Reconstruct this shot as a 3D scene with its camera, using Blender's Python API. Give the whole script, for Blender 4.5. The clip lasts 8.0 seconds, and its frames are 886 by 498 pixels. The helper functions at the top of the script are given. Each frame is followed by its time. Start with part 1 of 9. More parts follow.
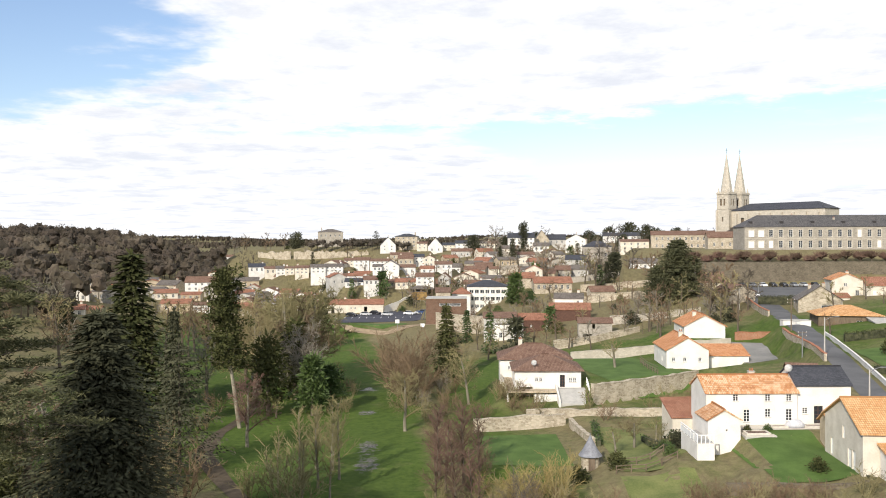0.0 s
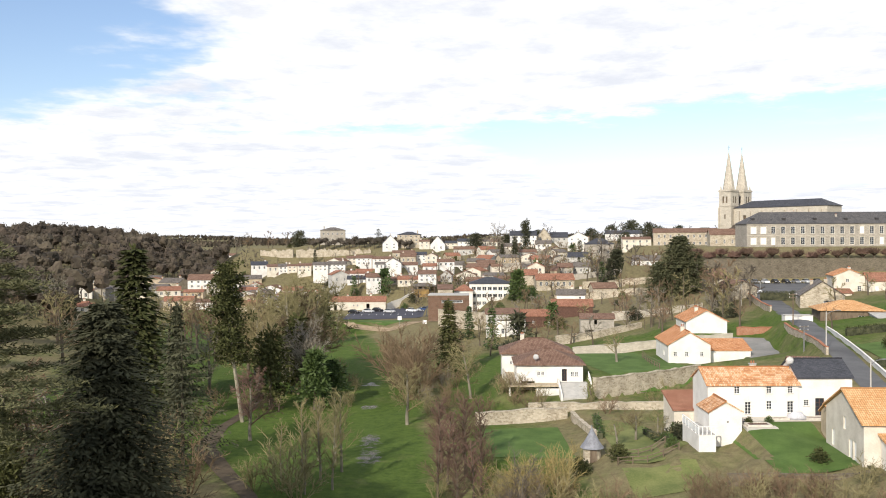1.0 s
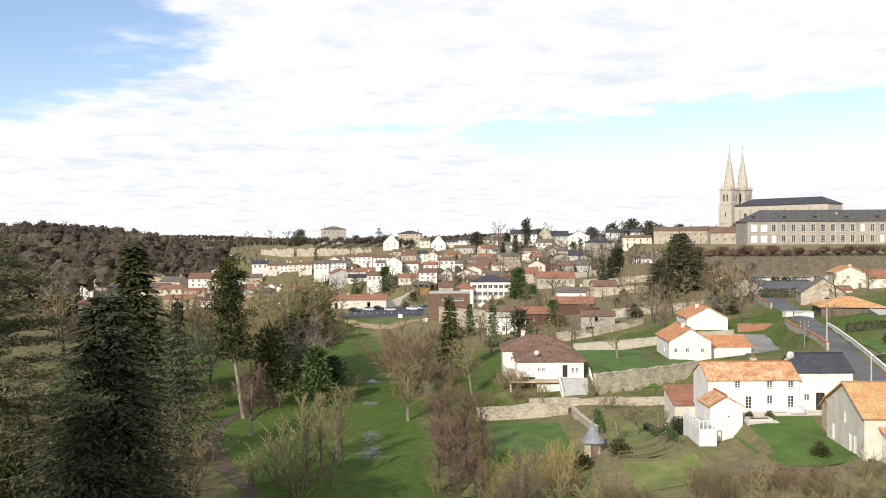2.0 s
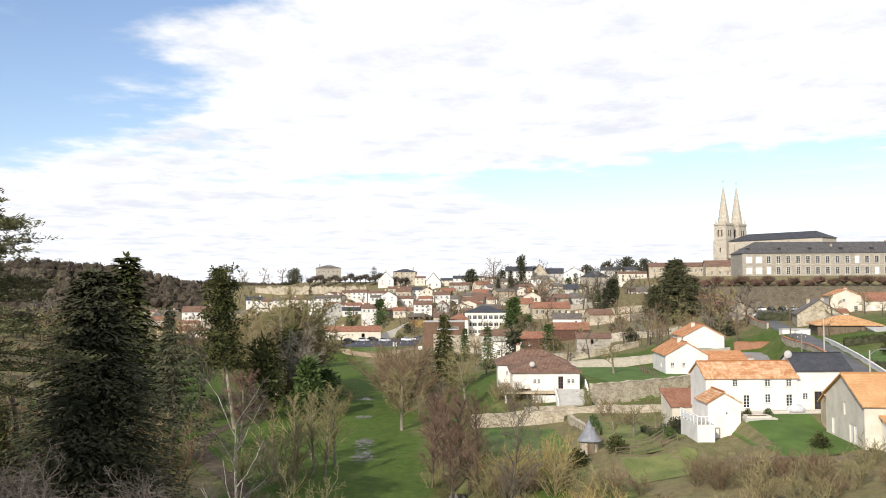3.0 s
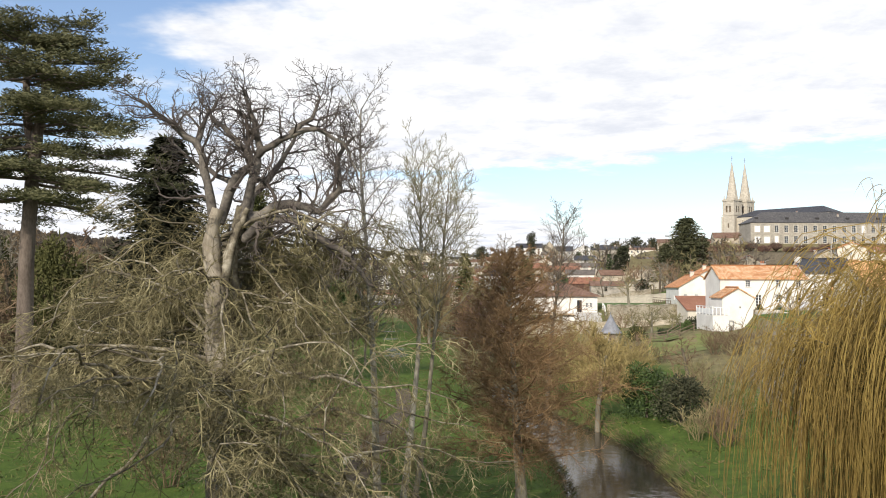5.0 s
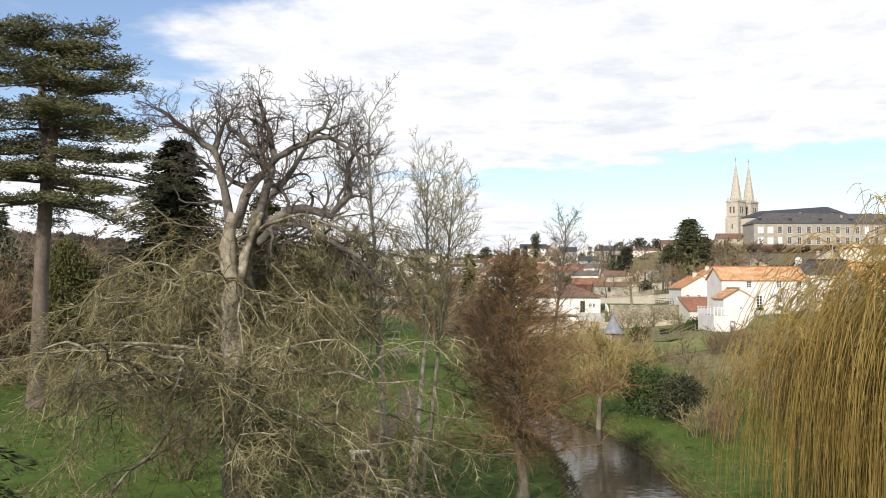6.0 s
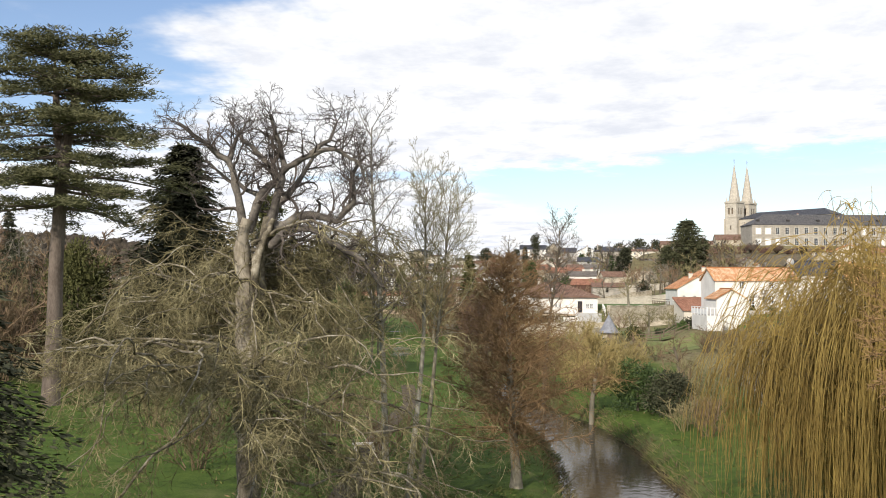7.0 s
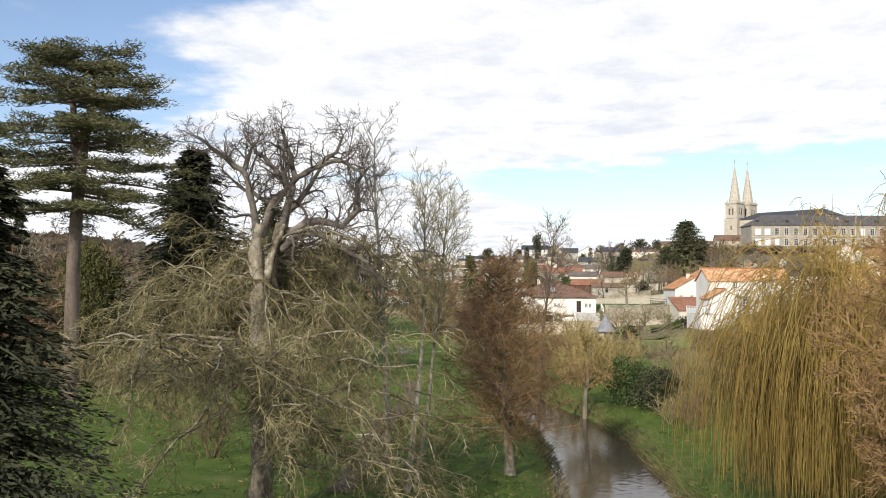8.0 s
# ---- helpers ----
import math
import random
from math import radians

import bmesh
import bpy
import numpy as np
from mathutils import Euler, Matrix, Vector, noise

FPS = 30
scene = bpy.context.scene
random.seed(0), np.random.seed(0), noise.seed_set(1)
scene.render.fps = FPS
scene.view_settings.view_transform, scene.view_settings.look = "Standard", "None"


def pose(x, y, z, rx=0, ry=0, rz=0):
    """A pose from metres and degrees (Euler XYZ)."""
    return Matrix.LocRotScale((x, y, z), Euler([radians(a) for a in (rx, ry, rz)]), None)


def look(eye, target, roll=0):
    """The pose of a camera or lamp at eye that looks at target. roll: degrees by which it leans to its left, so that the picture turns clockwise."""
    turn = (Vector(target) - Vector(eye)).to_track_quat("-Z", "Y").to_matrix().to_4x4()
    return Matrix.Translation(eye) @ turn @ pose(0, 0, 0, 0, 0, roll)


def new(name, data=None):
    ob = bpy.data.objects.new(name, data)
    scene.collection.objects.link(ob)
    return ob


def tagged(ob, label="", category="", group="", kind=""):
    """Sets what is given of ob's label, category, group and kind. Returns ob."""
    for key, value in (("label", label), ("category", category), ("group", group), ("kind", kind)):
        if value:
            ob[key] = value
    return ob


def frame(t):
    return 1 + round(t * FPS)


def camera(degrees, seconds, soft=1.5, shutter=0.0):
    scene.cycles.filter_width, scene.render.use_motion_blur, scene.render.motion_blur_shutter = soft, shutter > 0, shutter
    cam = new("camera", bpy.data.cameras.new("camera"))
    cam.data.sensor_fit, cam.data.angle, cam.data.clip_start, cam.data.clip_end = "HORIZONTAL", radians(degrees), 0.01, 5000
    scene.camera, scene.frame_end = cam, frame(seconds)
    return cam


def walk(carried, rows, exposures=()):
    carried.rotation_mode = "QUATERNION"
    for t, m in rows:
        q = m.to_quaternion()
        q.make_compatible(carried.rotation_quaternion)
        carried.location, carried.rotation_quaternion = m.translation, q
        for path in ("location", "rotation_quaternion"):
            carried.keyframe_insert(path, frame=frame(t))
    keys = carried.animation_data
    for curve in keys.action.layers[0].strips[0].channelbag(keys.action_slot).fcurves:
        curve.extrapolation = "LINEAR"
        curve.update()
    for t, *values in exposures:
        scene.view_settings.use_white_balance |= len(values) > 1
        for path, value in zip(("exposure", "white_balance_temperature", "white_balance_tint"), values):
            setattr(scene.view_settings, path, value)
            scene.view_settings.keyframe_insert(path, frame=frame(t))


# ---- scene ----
# ---- camera and its walk: a drone that sinks and draws back ----
cam = camera(52, 8.0, soft=1.0)
PATH = [
    (0.0, pose(0.0, 0.0, 31.0, 89.44, 0.24, 0.0)),
    (1.0, pose(0.06, -0.34, 30.17, 89.4, 0.3, 0.15)),
    (2.5, pose(0.0, -0.46, 28.78, 89.39, 0.36, 0.19)),
    (2.6, pose(-0.02, -0.48, 28.5, 89.41, 0.35, 0.18)),
    (2.7, pose(-0.05, -0.6, 27.85, 92.41, 0.3, 0.13)),
    (3.0, pose(0.13, 0.3, 23.0, 92.43, 0.3, -0.11)),
    (3.5, pose(0.39, 1.7, 14.86, 92.27, 0.05, -0.54)),
    (3.7, pose(0.38, 1.7, 11.6, 92.34, -0.05, -0.3)),
    (3.9, pose(0.02, 2.3, 10.45, 92.4, -0.05, -0.3)),
    (4.0, pose(-0.67, 1.9, 10.55, 92.34, -0.13, -0.38)),
    (4.1, pose(-1.75, -1.4, 10.6, 92.3, -0.22, -0.28)),
    (4.2, pose(-2.74, -4.57, 10.55, 92.27, -0.28, -0.14)),
    (4.3, pose(-3.33, -6.5, 10.4, 92.27, -0.26, 0.06)),
    (4.5, pose(-3.44, -6.7, 10.35, 92.27, -0.26, 0.1)),
    (6.0, pose(-3.49, -8.56, 10.37, 92.3, -0.33, 0.46)),
    (7.0, pose(-3.33, -11.37, 10.36, 92.34, -0.35, 0.49)),
    (8.0, pose(-3.06, -14.69, 10.37, 92.34, -0.36, 0.66)),
]
walk(cam, PATH, [(0.0, 0.0), (3.3, 0.0), (3.9, -0.03), (8.0, -0.03)])

# ---- world, sun ----
SUN_AZ, SUN_EL = 207.0, 29.0        # degrees: clockwise from +y, above the horizon
world = bpy.data.worlds.new("sky")
scene.world = world
world.use_nodes = True


def build_sky():
    nt = world.node_tree
    nt.nodes.clear()
    N, L = nt.nodes.new, nt.links.new
    out, bg = N("ShaderNodeOutputWorld"), N("ShaderNodeBackground")
    sky = N("ShaderNodeTexSky")
    sky.sky_type, sky.sun_disc = "NISHITA", False
    sky.sun_elevation, sky.sun_rotation = radians(SUN_EL), radians(SUN_AZ)
    sky.air_density, sky.dust_density, sky.ozone_density = 1.0, 0.6, 1.0
    tc, sep = N("ShaderNodeTexCoord"), N("ShaderNodeSeparateXYZ")
    L(tc.outputs["Generated"], sep.inputs[0])

    def m(op, a, b=None, c=None):
        n = N("ShaderNodeMath")
        n.operation = op
        for i, v in enumerate((a, b, c)):
            if v is None:
                continue
            if isinstance(v, (int, float)):
                n.inputs[i].default_value = v
            else:
                L(v, n.inputs[i])
        return n.outputs[0]

    def ramp(v, a, b):
        n = N("ShaderNodeMapRange")
        n.interpolation_type = "SMOOTHSTEP"
        L(v, n.inputs["Value"])
        n.inputs["From Min"].default_value, n.inputs["From Max"].default_value = a, b
        return n.outputs["Result"]

    x, y, z = sep.outputs
    # a flat cloud deck seen from below, drawn out towards the horizon
    den = m("ADD", m("ABSOLUTE", z), 0.07)
    u, v = m("DIVIDE", x, den), m("DIVIDE", y, den)
    comb = N("ShaderNodeCombineXYZ")
    L(u, comb.inputs[0])
    L(v, comb.inputs[1])

    def noise_tex(scale, detail, rough, w):
        n = N("ShaderNodeTexNoise")
        n.noise_dimensions = "4D"
        L(comb.outputs[0], n.inputs["Vector"])
        n.inputs["W"].default_value = w
        n.inputs["Scale"].default_value, n.inputs["Detail"].default_value, n.inputs["Roughness"].default_value = scale, detail, rough
        return n.outputs["Fac"]

    big, fine = noise_tex(0.75, 6, 0.58, 3.1), noise_tex(3.2, 7, 0.62, 7.7)
    puff = m("ADD", m("MULTIPLY", big, 0.65), m("MULTIPLY", fine, 0.35))
    az = m("ARCTAN2", x, y)
    # a bank of cloud overhead with a clear strip below it to the east, open sky high in the north-west, and low cloud on the horizon
    edge = m("ADD", m("MULTIPLY", z, 0.75), -0.40)
    side = ramp(m("MULTIPLY_ADD", m("SUBTRACT", big, 0.5), 0.9, m("SUBTRACT", az, edge)), -0.16, 0.12)
    high = ramp(m("MULTIPLY_ADD", m("SUBTRACT", fine, 0.5), 0.06, m("SUBTRACT", z, m("MULTIPLY_ADD", az, 0.05, 0.130))), -0.022, 0.02)
    lowtop = m("MULTIPLY_ADD", ramp(az, -0.02, 0.16), -0.055, 0.118)
    low = ramp(m("SUBTRACT", lowtop, z), -0.016, 0.024)
    cover = m("MAXIMUM", m("MULTIPLY", side, high), m("MULTIPLY", low, 0.9))
    amount = m("ADD", m("MULTIPLY_ADD", cover, 0.60, 0.08), m("MULTIPLY", m("SUBTRACT", puff, 0.5), 1.25))
    mask = ramp(amount, 0.1, 0.52)
    shade = ramp(fine, 0.3, 0.62)
    tint = N("ShaderNodeMixRGB")
    L(shade, tint.inputs[0])
    tint.inputs[1].default_value, tint.inputs[2].default_value = (0.84, 0.87, 0.95, 1), (1.12, 1.12, 1.13, 1)
    gain = N("ShaderNodeMixRGB")
    gain.blend_type, gain.inputs[0].default_value = "MULTIPLY", 1.0
    L(sky.outputs[0], gain.inputs[1])
    gain.inputs[2].default_value = (0.158, 0.156, 0.168, 1)
    mix = N("ShaderNodeMixRGB")
    L(mask, mix.inputs[0])
    L(gain.outputs[0], mix.inputs[1])
    L(tint.outputs[0], mix.inputs[2])
    L(mix.outputs[0], bg.inputs["Color"])
    bg.inputs["Strength"].default_value = 1.0
    L(bg.outputs[0], out.inputs["Surface"])


build_sky()
sun_data = bpy.data.lights.new("sun", "SUN")
sun_data.energy, sun_data.angle, sun_data.color = 4.8, radians(0.6), (1.0, 0.92, 0.8)
sun = new("sun", sun_data)
_a, _e = radians(SUN_AZ), radians(SUN_EL)
sun.matrix_world = look((0, 0, 200), (-math.sin(_a) * math.cos(_e) * 100, -math.cos(_a) * math.cos(_e) * 100, 200 - math.sin(_e) * 100))
scene.view_settings.exposure = 0.0


# ---- materials ----
def material(name, colors, rough=0.85, scale=2.0, fine=20.0, bump=0.3, metal=0.0, spec=0.3, mapping=(1, 1, 1), rand=0.0, island=0.0, bump_d=0.05):
    """A two-scale noise material: colors are two or three base colours mixed by broad and fine noise."""
    mat = bpy.data.materials.new(name)
    mat.use_nodes = True
    nt = mat.node_tree
    N, L = nt.nodes.new, nt.links.new
    b = nt.nodes["Principled BSDF"]
    tc, mp = N("ShaderNodeTexCoord"), N("ShaderNodeMapping")
    L(tc.outputs["Object"], mp.inputs["Vector"])
    mp.inputs["Scale"].default_value = mapping
    n1, n2 = N("ShaderNodeTexNoise"), N("ShaderNodeTexNoise")
    for n, s, d in ((n1, scale, 5), (n2, fine, 3)):
        L(mp.outputs[0], n.inputs["Vector"])
        n.inputs["Scale"].default_value, n.inputs["Detail"].default_value, n.inputs["Roughness"].default_value = s, d, 0.6
    ramp = N("ShaderNodeValToRGB")
    el = ramp.color_ramp.elements
    el[0].position, el[1].position = 0.33, 0.67
    el[0].color, el[1].color = (*colors[0], 1), (*colors[-1], 1)
    if len(colors) == 3:
        e = el.new(0.5)
        e.color = (*colors[1], 1)
    mixf = N("ShaderNodeMath")
    mixf.operation = "MULTIPLY_ADD"
    L(n2.outputs["Fac"], mixf.inputs[0])
    mixf.inputs[1].default_value = 0.45
    sh = N("ShaderNodeMath")
    sh.operation = "MULTIPLY_ADD"
    L(n1.outputs["Fac"], sh.inputs[0])
    sh.inputs[1].default_value, sh.inputs[2].default_value = 1.0, -0.22
    L(sh.outputs[0], mixf.inputs[2])
    L(mixf.outputs[0], ramp.inputs[0])
    col = ramp.outputs[0]
    if rand or island:
        hsv = N("ShaderNodeHueSaturation")
        L(col, hsv.inputs["Color"])
        src = N("ShaderNodeNewGeometry").outputs["Random Per Island"] if island else N("ShaderNodeObjectInfo").outputs["Random"]
        k = island or rand
        mr = N("ShaderNodeMapRange")
        L(src, mr.inputs["Value"])
        mr.inputs["To Min"].default_value, mr.inputs["To Max"].default_value = 1 - k, 1 + k
        L(mr.outputs[0], hsv.inputs["Value"])
        mr2 = N("ShaderNodeMapRange")
        L(src, mr2.inputs["Value"])
        mr2.inputs["To Min"].default_value, mr2.inputs["To Max"].default_value = 0.5 + 0.05 * k, 0.5 - 0.05 * k
        L(mr2.outputs[0], hsv.inputs["Hue"])
        col = hsv.outputs[0]
    L(col, b.inputs["Base Color"])
    b.inputs["Roughness"].default_value, b.inputs["Metallic"].default_value = rough, metal
    b.inputs["Specular IOR Level"].default_value = spec
    if bump:
        bp = N("ShaderNodeBump")
        bp.inputs["Strength"].default_value, bp.inputs["Distance"].default_value = bump, bump_d
        L(mixf.outputs[0], bp.inputs["Height"])
        L(bp.outputs[0], b.inputs["Normal"])
    return mat


def tile_material(name, colors, row=0.34, wide=0.24, slate=False):
    """Roof tiles: each tile its own tone, in rows across the slope, with dark joints in relief."""
    mat = bpy.data.materials.new(name)
    mat.use_nodes = True
    nt = mat.node_tree
    N, L = nt.nodes.new, nt.links.new
    b = nt.nodes["Principled BSDF"]
    tc = N("ShaderNodeTexCoord")
    br = N("ShaderNodeTexBrick")
    L(tc.outputs["UV"], br.inputs["Vector"])
    br.offset = 0.5 if slate else 0.0
    br.inputs["Scale"].default_value = 1.0
    br.inputs["Mortar Size"].default_value = 0.012 if slate else 0.03
    br.inputs["Brick Width"].default_value, br.inputs["Row Height"].default_value = wide, row
    br.inputs["Color1"].default_value, br.inputs["Color2"].default_value = (0, 0, 0, 1), (1, 1, 1, 1)
    br.inputs["Mortar"].default_value = (0.1, 0.1, 0.1, 1)
    n1 = N("ShaderNodeTexNoise")
    L(tc.outputs["UV"], n1.inputs["Vector"])
    n1.inputs["Scale"].default_value, n1.inputs["Detail"].default_value, n1.inputs["Roughness"].default_value = 0.55, 6, 0.68
    ad = N("ShaderNodeMath")
    ad.operation = "MULTIPLY_ADD"
    L(br.outputs["Color"], ad.inputs[0])
    ad.inputs[1].default_value = 0.35
    L(n1.outputs["Fac"], ad.inputs[2])
    ramp = N("ShaderNodeValToRGB")
    el = ramp.color_ramp.elements
    el[0].position, el[1].position = 0.38, 0.85
    el[0].color, el[1].color = (*colors[0], 1), (*colors[2], 1)
    e = el.new(0.6)
    e.color = (*colors[1], 1)
    L(ad.outputs[0], ramp.inputs[0])
    mx = N("ShaderNodeMixRGB")
    mx.blend_type = "MULTIPLY"
    L(br.outputs["Fac"], mx.inputs[0])
    L(ramp.outputs[0], mx.inputs[1])
    mx.inputs[2].default_value = (0.6, 0.57, 0.55, 1)
    L(mx.outputs[0], b.inputs["Base Color"])
    b.inputs["Roughness"].default_value = 0.6 if slate else 0.85
    b.inputs["Specular IOR Level"].default_value = 0.22 if slate else 0.2
    inv = N("ShaderNodeMath")
    inv.operation = "SUBTRACT"
    inv.inputs[0].default_value = 1.0
    L(br.outputs["Fac"], inv.inputs[1])
    bp = N("ShaderNodeBump")
    bp.inputs["Strength"].default_value, bp.inputs["Distance"].default_value = 0.6, 0.04
    L(inv.outputs[0], bp.inputs["Height"])
    L(bp.outputs[0], b.inputs["Normal"])
    return mat


def stone_material(name, c1, c2, joint, size=0.35):
    """Rubble masonry: irregular stones of two tones in lime joints."""
    mat = bpy.data.materials.new(name)
    mat.use_nodes = True
    nt = mat.node_tree
    N, L = nt.nodes.new, nt.links.new
    b = nt.nodes["Principled BSDF"]
    tc, mp = N("ShaderNodeTexCoord"), N("ShaderNodeMapping")
    L(tc.outputs["Object"], mp.inputs["Vector"])
    mp.inputs["Scale"].default_value = (1, 1, 1.7)
    vo, ve, no = N("ShaderNodeTexVoronoi"), N("ShaderNodeTexVoronoi"), N("ShaderNodeTexNoise")
    ve.feature = "DISTANCE_TO_EDGE"
    for n in (vo, ve):
        L(mp.outputs[0], n.inputs["Vector"])
        n.inputs["Scale"].default_value = 1 / size
    L(tc.outputs["Object"], no.inputs["Vector"])
    no.inputs["Scale"].default_value, no.inputs["Detail"].default_value = 0.5, 6
    sep = N("ShaderNodeSeparateColor")
    L(vo.outputs["Color"], sep.inputs[0])
    ad = N("ShaderNodeMath")
    ad.operation = "MULTIPLY_ADD"
    L(sep.outputs[0], ad.inputs[0])
    ad.inputs[1].default_value = 0.4
    L(no.outputs["Fac"], ad.inputs[2])
    ramp = N("ShaderNodeValToRGB")
    el = ramp.color_ramp.elements
    el[0].position, el[1].position = 0.4, 0.95
    el[0].color, el[1].color = (*c1, 1), (*c2, 1)
    L(ad.outputs[0], ramp.inputs[0])
    edge = N("ShaderNodeMapRange")
    L(ve.outputs["Distance"], edge.inputs["Value"])
    edge.inputs["From Max"].default_value = 0.08
    mx = N("ShaderNodeMixRGB")
    L(edge.outputs[0], mx.inputs[0])
    mx.inputs[1].default_value = (*joint, 1)
    L(ramp.outputs[0], mx.inputs[2])
    L(mx.outputs[0], b.inputs["Base Color"])
    b.inputs["Roughness"].default_value, b.inputs["Specular IOR Level"].default_value = 0.95, 0.1
    bp = N("ShaderNodeBump")
    bp.inputs["Strength"].default_value, bp.inputs["Distance"].default_value = 0.7, 0.05
    L(edge.outputs[0], bp.inputs["Height"])
    L(bp.outputs[0], b.inputs["Normal"])
    return mat


def glass_material():
    mat = bpy.data.materials.new("window_glass")
    mat.use_nodes = True
    b = mat.node_tree.nodes["Principled BSDF"]
    b.inputs["Base Color"].default_value = (0.03, 0.035, 0.04, 1)
    b.inputs["Roughness"].default_value, b.inputs["Specular IOR Level"].default_value = 0.08, 0.6
    return mat


def water_material():
    mat = bpy.data.materials.new("river_water")
    mat.use_nodes = True
    nt = mat.node_tree
    N, L = nt.nodes.new, nt.links.new
    b = nt.nodes["Principled BSDF"]
    b.inputs["Base Color"].default_value = (0.045, 0.034, 0.024, 1)
    b.inputs["IOR"].default_value = 1.33
    b.inputs["Roughness"].default_value, b.inputs["Specular IOR Level"].default_value = 0.06, 0.5
    tc, no = N("ShaderNodeTexCoord"), N("ShaderNodeTexNoise")
    L(tc.outputs["Object"], no.inputs["Vector"])
    no.inputs["Scale"].default_value, no.inputs["Detail"].default_value = 1.6, 4
    bp = N("ShaderNodeBump")
    bp.inputs["Strength"].default_value, bp.inputs["Distance"].default_value = 0.3, 0.06
    L(no.outputs["Fac"], bp.inputs["Height"])
    L(bp.outputs[0], b.inputs["Normal"])
    return mat


def ground_material():
    """Meadow grass, rough winter scrub and woodland floor, by the land-cover masks and two scales of noise."""
    mat = bpy.data.materials.new("ground_cover")
    mat.use_nodes = True
    nt = mat.node_tree
    N, L = nt.nodes.new, nt.links.new
    b = nt.nodes["Principled BSDF"]
    tc = N("ShaderNodeTexCoord")

    def nz(scale, detail=6, rough=0.6):
        n = N("ShaderNodeTexNoise")
        L(tc.outputs["Object"], n.inputs["Vector"])
        n.inputs["Scale"].default_value, n.inputs["Detail"].default_value, n.inputs["Roughness"].default_value = scale, detail, rough
        return n.outputs["Fac"]

    def rmp(v, cols, lo=0.35, hi=0.65):
        r = N("ShaderNodeValToRGB")
        el = r.color_ramp.elements
        el[0].position, el[1].position = lo, hi
        el[0].color, el[1].color = (*cols[0], 1), (*cols[1], 1)
        L(v, r.inputs[0])
        return r.outputs[0]

    broad, mid, fine = nz(0.11, 8, 0.72), nz(0.9, 6, 0.7), nz(9.0, 4, 0.75)
    mixn = N("ShaderNodeMath")
    mixn.operation = "MULTIPLY_ADD"
    L(fine, mixn.inputs[0])
    mixn.inputs[1].default_value = 0.5
    sh = N("ShaderNodeMath")
    sh.operation = "MULTIPLY_ADD"
    L(mid, sh.inputs[0])
    sh.inputs[1].default_value, sh.inputs[2].default_value = 0.7, -0.1
    L(sh.outputs[0], mixn.inputs[2])
    grass = rmp(mixn.outputs[0], ((0.042, 0.075, 0.013), (0.1, 0.145, 0.028)))
    scrub = rmp(mixn.outputs[0], ((0.125, 0.102, 0.056), (0.24, 0.21, 0.105)))
    at = N("ShaderNodeAttribute")
    at.attribute_name = "wild"
    w = N("ShaderNodeMath")
    w.operation = "MULTIPLY_ADD"
    L(broad, w.inputs[0])
    w.inputs[1].default_value = 1.2
    w0 = N("ShaderNodeMath")
    w0.operation = "ADD"
    L(at.outputs["Fac"], w0.inputs[0])
    w0.inputs[1].default_value = -0.6
    L(w0.outputs[0], w.inputs[2])
    wr = N("ShaderNodeMapRange")
    L(w.outputs[0], wr.inputs["Value"])
    wr.inputs["From Min"].default_value, wr.inputs["From Max"].default_value = 0.3, 0.7
    mx = N("ShaderNodeMixRGB")
    L(wr.outputs[0], mx.inputs[0])
    L(grass, mx.inputs[1])
    L(scrub, mx.inputs[2])
    # standing water between the tufts of the wet hollows
    wa = N("ShaderNodeAttribute")
    wa.attribute_name = "wet"
    pool = N("ShaderNodeMath")
    pool.operation = "MULTIPLY_ADD"
    L(mid, pool.inputs[0])
    pool.inputs[1].default_value = 1.7
    low = N("ShaderNodeMath")
    low.operation = "MULTIPLY_ADD"
    L(wa.outputs["Fac"], low.inputs[0])
    low.inputs[1].default_value, low.inputs[2].default_value = 0.75, -0.85
    L(low.outputs[0], pool.inputs[2])
    pr = N("ShaderNodeMapRange")
    L(pool.outputs[0], pr.inputs["Value"])
    pr.inputs["From Min"].default_value, pr.inputs["From Max"].default_value = 0.5, 0.72
    mud = N("ShaderNodeMixRGB")
    L(pr.outputs[0], mud.inputs[0])
    L(mx.outputs[0], mud.inputs[1])
    mud.inputs[2].default_value = (0.10, 0.092, 0.075, 1)
    L(mud.outputs[0], b.inputs["Base Color"])
    gloss = N("ShaderNodeMapRange")
    L(pr.outputs[0], gloss.inputs["Value"])
    gloss.inputs["To Min"].default_value, gloss.inputs["To Max"].default_value = 0.95, 0.22
    L(gloss.outputs[0], b.inputs["Roughness"])
    b.inputs["Specular IOR Level"].default_value = 0.15
    bp = N("ShaderNodeBump")
    bp.inputs["Strength"].default_value, bp.inputs["Distance"].default_value = 0.8, 0.15
    L(mixn.outputs[0], bp.inputs["Height"])
    L(bp.outputs[0], b.inputs["Normal"])
    return mat


